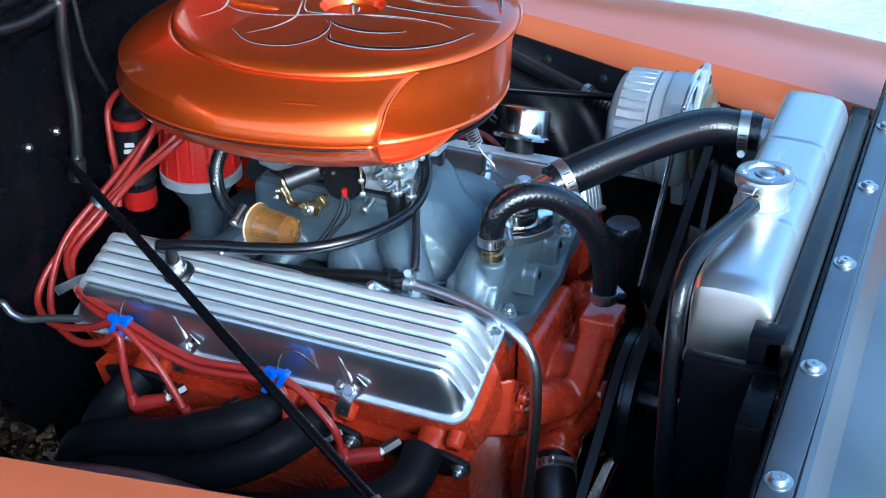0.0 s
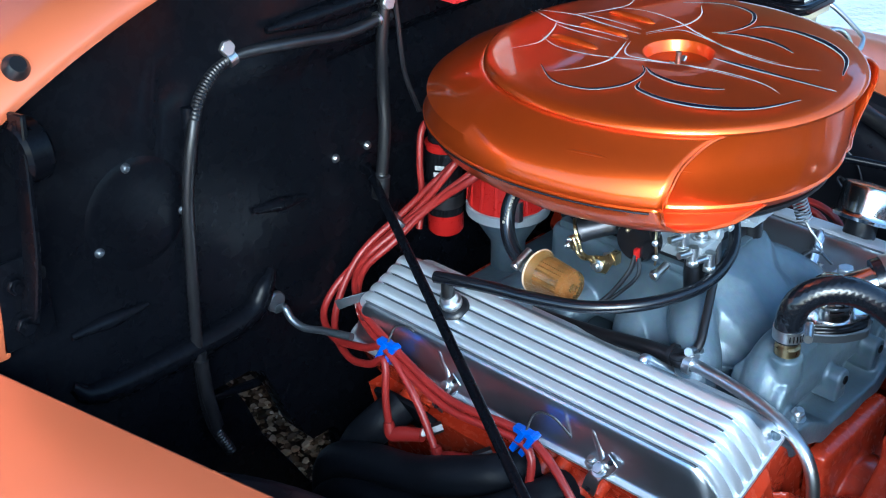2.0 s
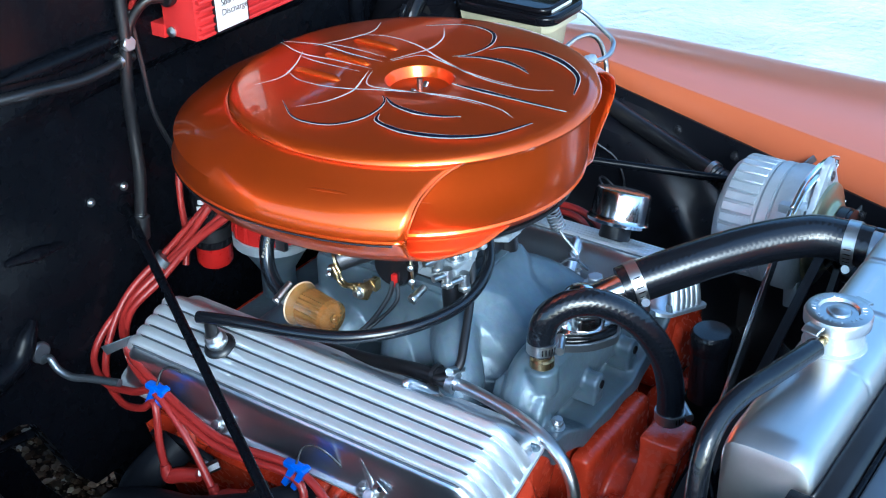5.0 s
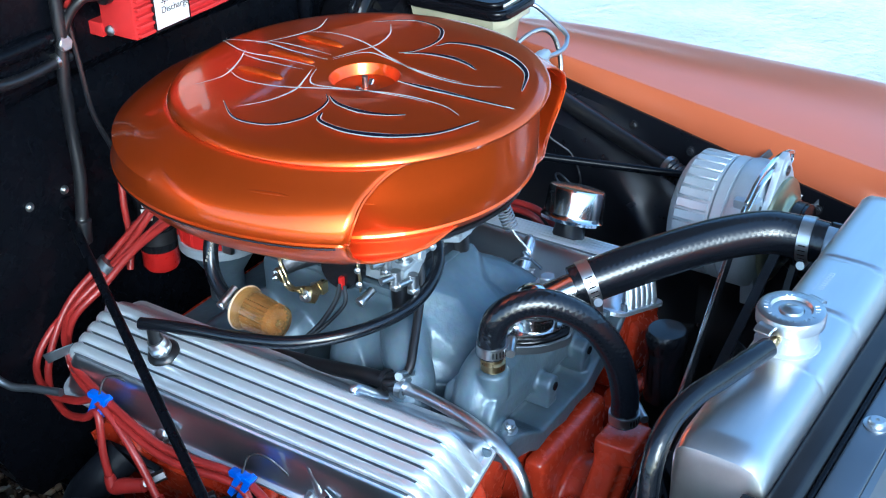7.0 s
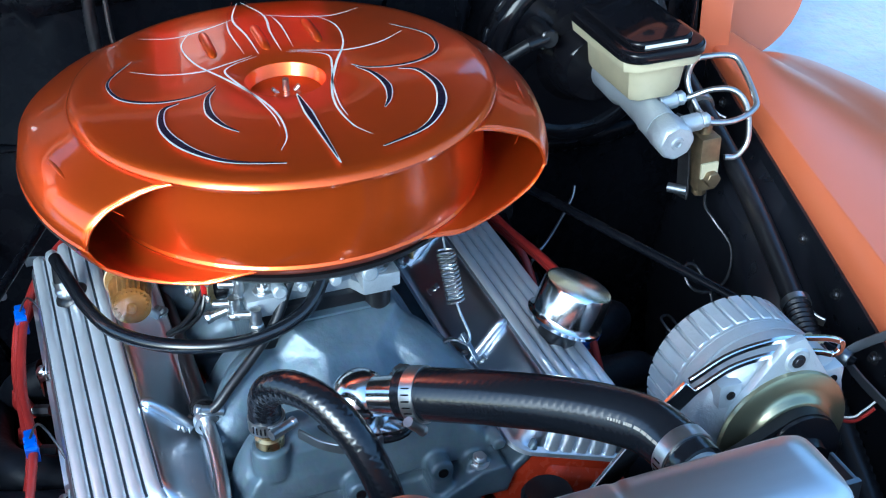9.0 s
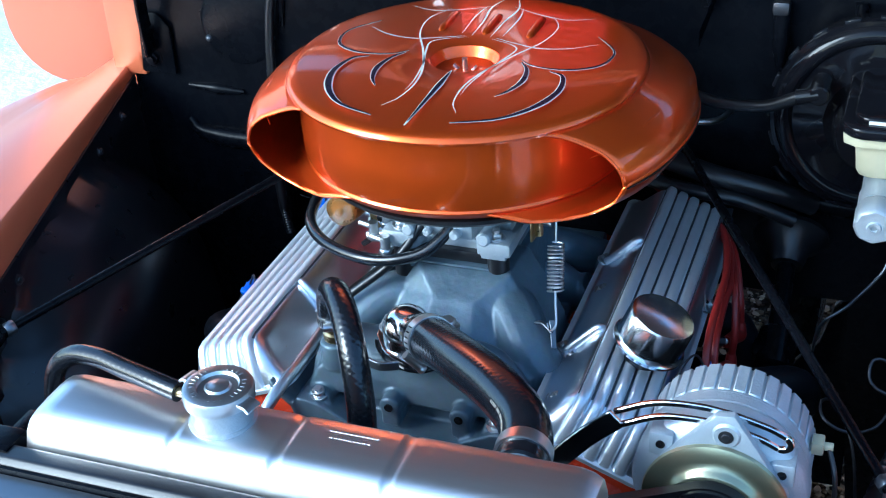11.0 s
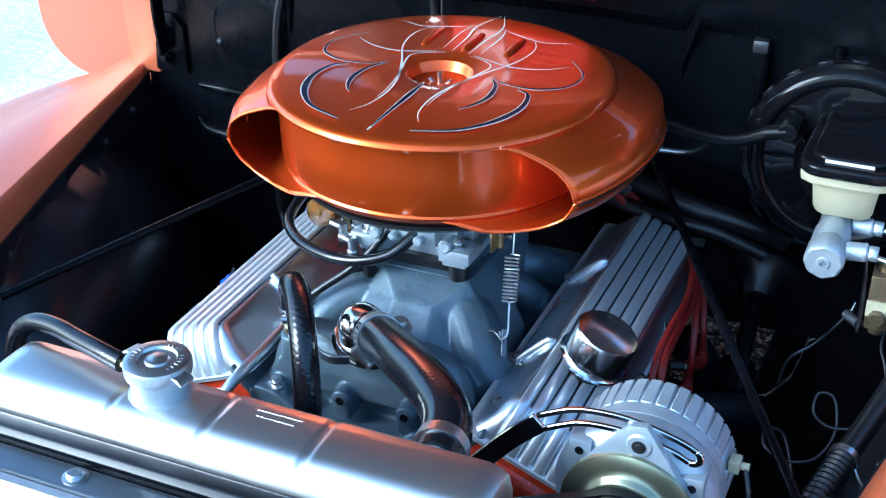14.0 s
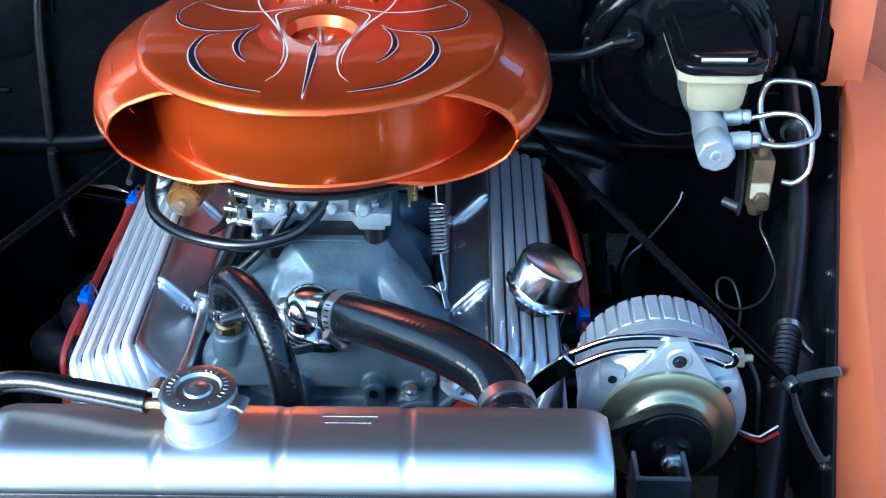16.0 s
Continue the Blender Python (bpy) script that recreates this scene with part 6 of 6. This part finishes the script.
tip_a = (arc[0] - arc[1]).normalized()
tip_n = Vector((-tip_a.y, tip_a.x))
round_end = [arc[0] + tip_a * 0.0098 * math.sin(math.pi * k / 10) - tip_n * 0.0098 * math.cos(math.pi * k / 10) for k in range(11)]
hollow = [arc[0] + tip_a * (0.0046 * math.sin(math.pi * k / 6) - 0.001) + tip_n * 0.0046 * math.cos(math.pi * k / 6) for k in range(7)]
part("bar", merge(arc_plate(arc[5:], -0.0098, 0.0098, 0.0045, 0.3365), arc_plate(arc[:6], 0.0046, 0.0098, 0.0045, 0.3365), arc_plate(arc[:6], -0.0098, -0.0046, 0.0045, 0.3365), prism([tuple(p) for p in round_end + hollow], 0.0045, Matrix(((0, 0, 1, 0.3365), (1, 0, 0, 0), (0, 1, 0, 0), (0, 0, 0, 1))), 0.0008, 1)), CHROME, brace)
can = thing("canister", (0.30, 0.135, 0.84), "dark round cap on a short canister", "canister")
part("body", lathe([(0.022, 0.83), (0.022, 0.905), (0.017, 0.912)], pose(0.300, 0.140, 0), 28), INK, can)
part("cap", lathe([(0.024, 0.898), (0.0245, 0.902), (0.0245, 0.918), (0.021, 0.923), (0.0, 0.924)], pose(0.300, 0.140, 0), 28), INK, can)

breather = thing("oil_breather", bank(1, 0.128, 0.01, 0.058), "chrome push-in oil breather cap on the valve cover", "breather cap")
up_l = bank(1, 0, 0, 1) - bank(1, 0, 0, 0)
bm_b = along(bank(1, 0.126, 0.006, 0.074), up_l)
part("cap", lathe([(0.030, 0.008), (0.0385, 0.006), (0.0395, 0.010), (0.0365, 0.013), (0.036, 0.016), (0.0355, 0.044), (0.0335, 0.0475), (0.029, 0.0485), (0.0, 0.0495)], bm_b, 56), CHROME, breather)
part("grommet", lathe([(0.018, -0.016), (0.020, -0.012), (0.018, 0.009)], bm_b, 24), RUBBER, breather)


# ---- exhaust ----
def headers(s):
    base = thing("exhaust_header", (-0.1, s * 0.33, 0.70), "matt black tubular exhaust header", "exhaust header", "exhaust headers")
    ports = (0.20, 0.07, 0.02, -0.17)
    if s < 0:
        ways = [
            [(0.20, 0.262, 0.826), (0.195, 0.305, 0.808), (0.15, 0.335, 0.79), (0.06, 0.346, 0.757), (-0.06, 0.346, 0.727), (-0.16, 0.338, 0.705), (-0.224, 0.33, 0.65), (-0.238, 0.32, 0.55)],
            [(0.07, 0.262, 0.830), (0.062, 0.312, 0.836), (0.028, 0.345, 0.820), (-0.03, 0.356, 0.792), (-0.10, 0.352, 0.768), (-0.165, 0.347, 0.745), (-0.226, 0.338, 0.69), (-0.238, 0.33, 0.58)],
            [(0.02, 0.262, 0.830), (0.008, 0.302, 0.840), (-0.035, 0.324, 0.828), (-0.088, 0.330, 0.806), (-0.15, 0.330, 0.788), (-0.216, 0.328, 0.752), (-0.238, 0.322, 0.68), (-0.243, 0.315, 0.58)],
            [(-0.17, 0.262, 0.822), (-0.18, 0.290, 0.806), (-0.20, 0.302, 0.776), (-0.215, 0.305, 0.73), (-0.22, 0.30, 0.64)],
        ]
    else:
        ways = [
            [(0.20, 0.262, 0.826), (0.195, 0.305, 0.800), (0.15, 0.335, 0.76), (0.06, 0.34, 0.70), (-0.06, 0.335, 0.63), (-0.14, 0.32, 0.55)],
            [(0.07, 0.262, 0.830), (0.062, 0.330, 0.828), (0.045, 0.372, 0.810), (0.020, 0.386, 0.770), (-0.015, 0.365, 0.71), (-0.06, 0.34, 0.64), (-0.12, 0.32, 0.56)],
            [(0.02, 0.262, 0.832), (0.000, 0.330, 0.842), (-0.030, 0.374, 0.832), (-0.058, 0.384, 0.794), (-0.085, 0.365, 0.74), (-0.115, 0.34, 0.66), (-0.14, 0.32, 0.56)],
            [(-0.17, 0.262, 0.822), (-0.18, 0.288, 0.800), (-0.185, 0.302, 0.76), (-0.18, 0.31, 0.69), (-0.17, 0.31, 0.58)],
        ]
    for way in ways:
        part("pipe", tube([(x, s * y, z) for x, y, z in way], 0.0225, 18), HEADER, base)
    for x in ports:
        part("flange", bevelled(skin([[bank(s, x + a, 0.080 + k * 0.008, -0.060 + b) for a, b in ((-0.050, -0.008), (-0.020, -0.026), (0.020, -0.026), (0.050, -0.008), (0.050, 0.010), (0.022, 0.022), (-0.022, 0.022), (-0.050, 0.010))] for k in (0, 1)]), 0.003), HEADER, base)
        bolt(base, bank(s, x + 0.040, 0.088, -0.059), (0, s, -0.3), 0.0075, 0.008, ZINC)
    return base


headers(-1)
headers(1)
for s in (-1, 1):
    for x, y, z in ((0.155, 0.286, 0.826), (0.084, 0.287, 0.818), (-0.045, 0.286, 0.822), (-0.118, 0.287, 0.820)):
        tip, d = Vector((x, s * y, z)), Vector((0.55, -s * 0.75, 0.25)).normalized()
        plug = thing("spark_plug", tip, "white ceramic spark plug in the red cylinder head", "spark plug", "spark plugs")
        part("insulator", rod(tip, tip + d * 0.008, 0.0045, 14, 0.001), LABEL, plug)
        part("shell", rod(tip + d * 0.007, tip + d * 0.028, 0.0065, 6), DULL, plug)

# ---- brakes ----
booster = thing("brake_booster", (-0.28, 0.425, 0.95), "gloss black round brake booster on the firewall", "brake booster")
part("shell", lathe([(0.05, -0.33), (0.106, -0.325), (0.116, -0.31), (0.119, -0.272), (0.125, -0.268), (0.126, -0.262), (0.124, -0.256), (0.119, -0.255), (0.115, -0.249), (0.107, -0.2462), (0.101, -0.2475), (0.097, -0.252), (0.085, -0.2505), (0.060, -0.245), (0.052, -0.232), (0.045, -0.205), (0.04, -0.20)], along((0, 0.425, 1.073), (1, 0, 0)), 72), GLOSS, booster)
for k in range(20):
    a = radians(18 * k)
    part("crimp", moved(box(-0.004, 0.003, -0.009, 0.009, -0.002, 0.002, 0.001, 1), along((-0.262, 0.425 + 0.126 * math.cos(a), 1.073 + 0.126 * math.sin(a)), (0, math.cos(a), math.sin(a)), (1, 0, 0)) @ pose(0, 0, 0, 0, 0, 90)), APRON, booster)
valve = part("check_valve", merge(rod((-0.245, 0.360, 1.122), (-0.197, 0.360, 1.122), 0.012, 18, 0.002), rod((-0.205, 0.360, 1.122), (-0.205, 0.335, 1.116), 0.009, 14)), INK, booster, "black check valve")
part("hose", tube([(-0.205, 0.338, 1.117), (-0.212, 0.30, 1.098), (-0.222, 0.25, 1.092), (-0.235, 0.20, 1.094), (-0.24, 0.14, 1.09), (-0.20, 0.07, 1.07)], 0.0075, 14), RUBBER, booster, "black vacuum hose")

mc = thing("master_cylinder", (-0.1, 0.427, 1.03), "alloy brake master cylinder with a cream reservoir", "master cylinder")
ma, mb = Vector((-0.205, 0.427, 1.062)), Vector((-0.062, 0.427, 1.049))
md = (mb - ma).normalized()
part("barrel", lathe([(0.018, 0.0), (0.023, 0.004), (0.0225, 0.05), (0.0185, 0.06), (0.0185, 0.11), (0.0205, 0.118), (0.0205, 0.144)], along(ma, md), 28), ALTCAST, mc)
part("end_plug", merge(hexa(0.0225, 0.034, along(mb, md), 8), lathe([(0.008, 0.034), (0.007, 0.036), (0.004, 0.0362), (0.0035, 0.030)], along(mb, md), 16)), ALTCAST, mc)
for x, y, z in ((-0.055, 0.470, 1.054), (-0.108, 0.468, 1.058)):
    part("port", merge(rod((x, 0.445, z - 0.002), (x, y, z), 0.0105, 16, 0.002), hexa(0.009, 0.010, along((x, y, z), (0, 1, 0)))), ALTCAST, mc)
part("neck", box(-0.165, -0.125, 0.412, 0.448, 1.060, 1.082, 0.004), ALTCAST, mc)
part("reservoir", skin([[(x, y, z) for x, y in ((-0.150 + a * 0.056, 0.432 - b * 0.036), (-0.150 + a * 0.064, 0.432 - b * 0.026), (-0.150 + a * 0.064, 0.432 + b * 0.026), (-0.150 + a * 0.056, 0.432 + b * 0.036), (-0.150 - a * 0.056, 0.432 + b * 0.036), (-0.150 - a * 0.064, 0.432 + b * 0.026), (-0.150 - a * 0.064, 0.432 - b * 0.026), (-0.150 - a * 0.056, 0.432 - b * 0.036))] for z, a, b in ((1.071, 0.86, 0.80), (1.079, 0.93, 0.9), (1.113, 1.0, 1.0), (1.115, 1.16, 1.32), (1.126, 1.18, 1.36), (1.128, 1.16, 1.33))]), CREAM, mc, "translucent cream plastic reservoir")


def rounded(x0, x1, y0, y1, r, n=6):
    return [(cx + r * math.cos(a), cy + r * math.sin(a)) for cx, cy, a0 in ((x1 - r, y1 - r, 0), (x0 + r, y1 - r, 90), (x0 + r, y0 + r, 180), (x1 - r, y0 + r, 270)) for a in (radians(a0 + 90 * k / n) for k in range(n + 1))]


lid = part("lid", prism(rounded(-0.234, -0.068, 0.380, 0.487, 0.026), 0.014, pose(0, 0, 1.126), 0.005, 3), GLOSS, mc, "gloss black plastic lid")
part("lid_rim", prism(rounded(-0.224, -0.082, 0.392, 0.475, 0.020), 0.008, pose(0, 0, 1.139), 0.004, 3), GLOSS, lid)
# thin white bar along the front of the lid rim
part("print", box(-0.0835, -0.0812, 0.408, 0.460, 1.1385, 1.1435), LABEL, lid, "white line along the lid rim")
mc.location += Vector((0, 0.013, 0.007))

pv = thing("proportioning_valve", (-0.07, 0.502, 0.95), "tarnished brass proportioning valve on a bracket", "brake valve")
part("block", box(-0.092, -0.056, 0.490, 0.516, 0.965, 1.034, 0.004), TARNISH, pv)
part("plug", hexa(0.010, 0.012, along((-0.056, 0.503, 0.985), (1, 0, 0))), TARNISH, pv)
part("plug", hexa(0.009, 0.012, along((-0.074, 0.503, 0.965), (0, 0, -1))), TARNISH, pv)
part("plug", rod((-0.074, 0.503, 1.03), (-0.074, 0.503, 1.045), 0.008, 12), TARNISH, pv)
part("tag", box(-0.055, -0.052, 0.490, 0.512, 0.985, 1.004), CREAM, pv, "pale tag")
part("bracket", strap([(-0.085, 0.478, 1.055), (-0.082, 0.482, 1.02), (-0.08, 0.484, 0.975), (-0.078, 0.482, 0.950)], 0.020, 0.003, (1, 0.2, 0)), DULL, pv)
part("stem", rod((-0.086, 0.468, 0.962), (-0.070, 0.484, 0.962), 0.006, 10), BARE, pv)

pipes = thing("brake_pipes", (-0.08, 0.53, 1.04), "bright bent steel brake pipes", "brake pipes")
part("pipe", tube([(-0.055, 0.478, 1.054), (-0.050, 0.500, 1.052), (-0.048, 0.520, 1.054), (-0.054, 0.540, 1.058), (-0.064, 0.550, 1.066), (-0.105, 0.552, 1.092), (-0.118, 0.545, 1.099), (-0.124, 0.520, 1.100), (-0.127, 0.502, 1.095), (-0.125, 0.495, 1.07), (-0.10, 0.498, 1.045), (-0.078, 0.503, 1.042)], 0.0036, 10, 6), ZINC, pipes)
part("pipe", tube([(-0.108, 0.476, 1.058), (-0.105, 0.490, 1.062), (-0.098, 0.512, 1.070), (-0.088, 0.534, 1.070), (-0.078, 0.546, 1.056), (-0.070, 0.549, 1.030), (-0.066, 0.546, 1.008), (-0.064, 0.532, 0.996), (-0.066, 0.518, 0.996)], 0.0036, 10, 6), ZINC, pipes)
coilw = [(-0.074, 0.503, 0.953), (-0.072, 0.503, 0.93), (-0.06, 0.512, 0.912), (-0.03, 0.518, 0.892), (-0.005, 0.500, 0.868), (0.005, 0.470, 0.862), (0.0, 0.448, 0.872), (-0.018, 0.448, 0.888), (-0.02, 0.466, 0.884), (0.005, 0.474, 0.858), (0.035, 0.46, 0.838), (0.05, 0.43, 0.836), (0.045, 0.405, 0.845), (0.022, 0.40, 0.852), (0.012, 0.42, 0.842), (0.04, 0.44, 0.80), (0.06, 0.45, 0.74)]
part("coiled_pipe", tube(coilw, 0.0018, 8, 6), DULL, pipes)
part("thin_wire", tube([(-0.318, 0.452, 0.84), (-0.311, 0.444, 0.822), (-0.302, 0.41, 0.775), (-0.292, 0.378, 0.745), (-0.288, 0.37, 0.70)], 0.0022, 8), BARE, pipes)
pipes.location += Vector((0, 0.010, 0.004))

# ---- stays, looms and wires ----
for s in (-1, 1):
    stay_rod = thing("wing_stay", (-0.30, s * 0.165, 1.02), "black steel stay rod from firewall to inner wing", "stay rod", "wing stays")
    a, b = Vector((-0.333, s * 0.148, 1.036)), Vector((0.262, s * 0.486, 0.943))
    part("rod", rod(a, b, 0.0055, 12), BLACK, stay_rod)
    part("eye", prism([(0.014 * math.cos(t), 0.014 * math.sin(t)) for t in (2 * math.pi * k / 16 for k in range(16))], 0.004, along((-0.334, s * 0.146, 1.037), (1, 0, 0)), 0.001), BLACK, stay_rod)
    part("bracket", strap([(0.272, s * 0.520, 0.978), (0.258, s * 0.500, 0.962), (0.250, s * 0.484, 0.944), (0.285, s * 0.482, 0.935), (0.340, s * 0.492, 0.925), (0.352, s * 0.50, 0.935)], 0.010, 0.003, (0, 0.2, 1), 3), BARE if s > 0 else BLACK, stay_rod)
    part("nut", hexa(0.009, 0.012, along(b - (b - a).normalized() * 0.018, b - a)), BARE, stay_rod)

loom_r = thing("wiring_loom", (-0.32, -0.42, 0.80), "black corrugated wiring loom clipped across the firewall", "wiring loom", "wiring looms")
part("conduit", tube([(-0.302, -0.128, 1.226), (-0.303, -0.20, 1.222), (-0.308, -0.27, 1.230), (-0.330, -0.334, 1.226), (-0.330, -0.375, 1.200), (-0.322, -0.400, 1.155), (-0.323, -0.413, 1.09), (-0.323, -0.420, 1.0), (-0.323, -0.425, 0.90), (-0.318, -0.424, 0.82), (-0.305, -0.41, 0.77)], 0.0066, 12, 26, wave=0.06), RUBBER, loom_r)
part("conduit", tube([(-0.318, -0.425, 0.90), (-0.316, -0.425, 0.86), (-0.312, -0.42, 0.81)], 0.0078, 12), RUBBER, loom_r)
for p, d in (((-0.330, -0.334, 1.226), (0, -1, -0.3)), ((-0.303, -0.145, 1.225), (0, -1, 0)), ((-0.323, -0.424, 0.905), (0, 0, 1))):
    part("p_clip", lathe([(0.0072, -0.005), (0.0088, -0.005), (0.0088, 0.005), (0.0072, 0.005)], along(p, d), 18), ZINC if p[2] > 1 else RUBBER, loom_r)
for x, y, z in ((-0.344, -0.338, 1.238), (-0.309, -0.139, 1.244)):
    part("clip_bolt", merge(rod((x, y, z), (x + 0.012, y, z), 0.005, 10), hexa(0.0095, 0.008, along((x + 0.011, y, z), (1, 0, 0.2)))), ZINC, loom_r)
loom_c = thing("wiring_loom", (-0.31, -0.15, 1.03), "black taped wiring loom down the firewall", "wiring loom", "wiring looms")
part("conduit", tube([(-0.300, -0.136, 1.30), (-0.298, -0.139, 1.25), (-0.302, -0.143, 1.19), (-0.304, -0.142, 1.14), (-0.300, -0.146, 1.09), (-0.300, -0.152, 1.05), (-0.302, -0.155, 1.02)], 0.0072, 12, 20, wave=0.04), RUBBER, loom_c)
part("wire", tube([(-0.296, -0.130, 1.28), (-0.292, -0.126, 1.22), (-0.286, -0.124, 1.16), (-0.276, -0.112, 1.11)], 0.003, 8), RUBBER, loom_c)
part("end", rod((-0.302, -0.153, 1.035), (-0.302, -0.157, 1.005), 0.011, 12, 0.002), RUBBER, loom_c)
loom_l = thing("wiring_loom", (0.14, 0.506, 0.90), "black corrugated loom along the inner wing beside the alternator", "wiring loom", "wiring looms")
part("conduit", tube([(-0.29, 0.575, 1.04), (-0.24, 0.572, 1.02), (-0.16, 0.566, 0.995), (-0.06, 0.552, 0.968), (0.04, 0.530, 0.945), (0.14, 0.503, 0.925)], 0.0125, 14, 10), RUBBER, loom_l)
part("conduit", tube([(0.13, 0.506, 0.928), (0.20, 0.486, 0.908), (0.30, 0.46, 0.88), (0.40, 0.435, 0.85), (0.48, 0.42, 0.80), (0.52, 0.41, 0.72)], 0.0145, 14, 22, wave=0.06), RUBBER, loom_l)
for p in ((0.135, 0.5045, 0.9265), (-0.19, 0.568, 1.005)):
    ring_c = part("p_clip", lathe([(0.0148, -0.004), (0.0164, -0.004), (0.0164, 0.004), (0.0148, 0.004)], along(p, (1, -0.26, -0.2)), 20), ZINC, loom_l)
    part("tab", strap([Vector(p) + Vector((0.006, 0.012, -0.008)), Vector(p) + Vector((0.014, 0.018, -0.014)), Vector(p) + Vector((0.022, 0.024, -0.016))], 0.012, 0.003, (0.4, 0, 1)), ZINC, ring_c)
heat = thing("heater_pipe", (-0.312, -0.308, 0.91), "dull metal pipe out of the firewall with a bracket", "pipe")
part("pipe", tube([(-0.330, -0.306, 0.905), (-0.312, -0.308, 0.917), (-0.302, -0.307, 0.905), (-0.285, -0.303, 0.898), (-0.258, -0.298, 0.903), (-0.215, -0.292, 0.910)], 0.0046, 10), BARE, heat)
part("flange", rod((-0.334, -0.306, 0.917), (-0.326, -0.306, 0.917), 0.013, 16, 0.002), BARE, heat)
shaft = thing("steering_shaft", (-0.1, 0.33, 0.7), "black steering shaft and joint beside the engine", "steering shaft")
part("shaft", rod((-0.33, 0.335, 0.86), (0.12, 0.345, 0.62), 0.012, 14), BLACK, shaft)
part("joint", merge(rod((-0.20, 0.338, 0.79), (-0.15, 0.339, 0.765), 0.022, 16, 0.003), box(-0.19, -0.16, 0.312, 0.366, 0.765, 0.792, 0.005)), BLACK, shaft)
part("boot", lathe([(0.05, 0), (0.05, 0.006), (0.03, 0.02), (0.02, 0.05)], along((-0.33, 0.335, 0.86), (1, 0.02, -0.5)), 24), RUBBER, shaft)
blk = thing("hose_bundle", (-0.26, 0.2, 0.97), "black hoses across the rear of the engine", "hose")
part("hose", tube([(-0.30, 0.10, 0.985), (-0.29, 0.17, 0.975), (-0.275, 0.24, 0.965), (-0.28, 0.31, 0.95), (-0.31, 0.36, 0.92)], 0.014, 14), RUBBER, blk)
part("hose", tube([(-0.28, 0.12, 0.955), (-0.27, 0.19, 0.945), (-0.265, 0.27, 0.94), (-0.28, 0.34, 0.91)], 0.010, 14), RUBBER, blk)
part("metal_line", tube([(-0.262, 0.075, 1.055), (-0.255, 0.14, 1.05), (-0.262, 0.20, 1.045), (-0.285, 0.235, 1.04), (-0.33, 0.25, 1.04)], 0.0042, 10), ZINC, blk)
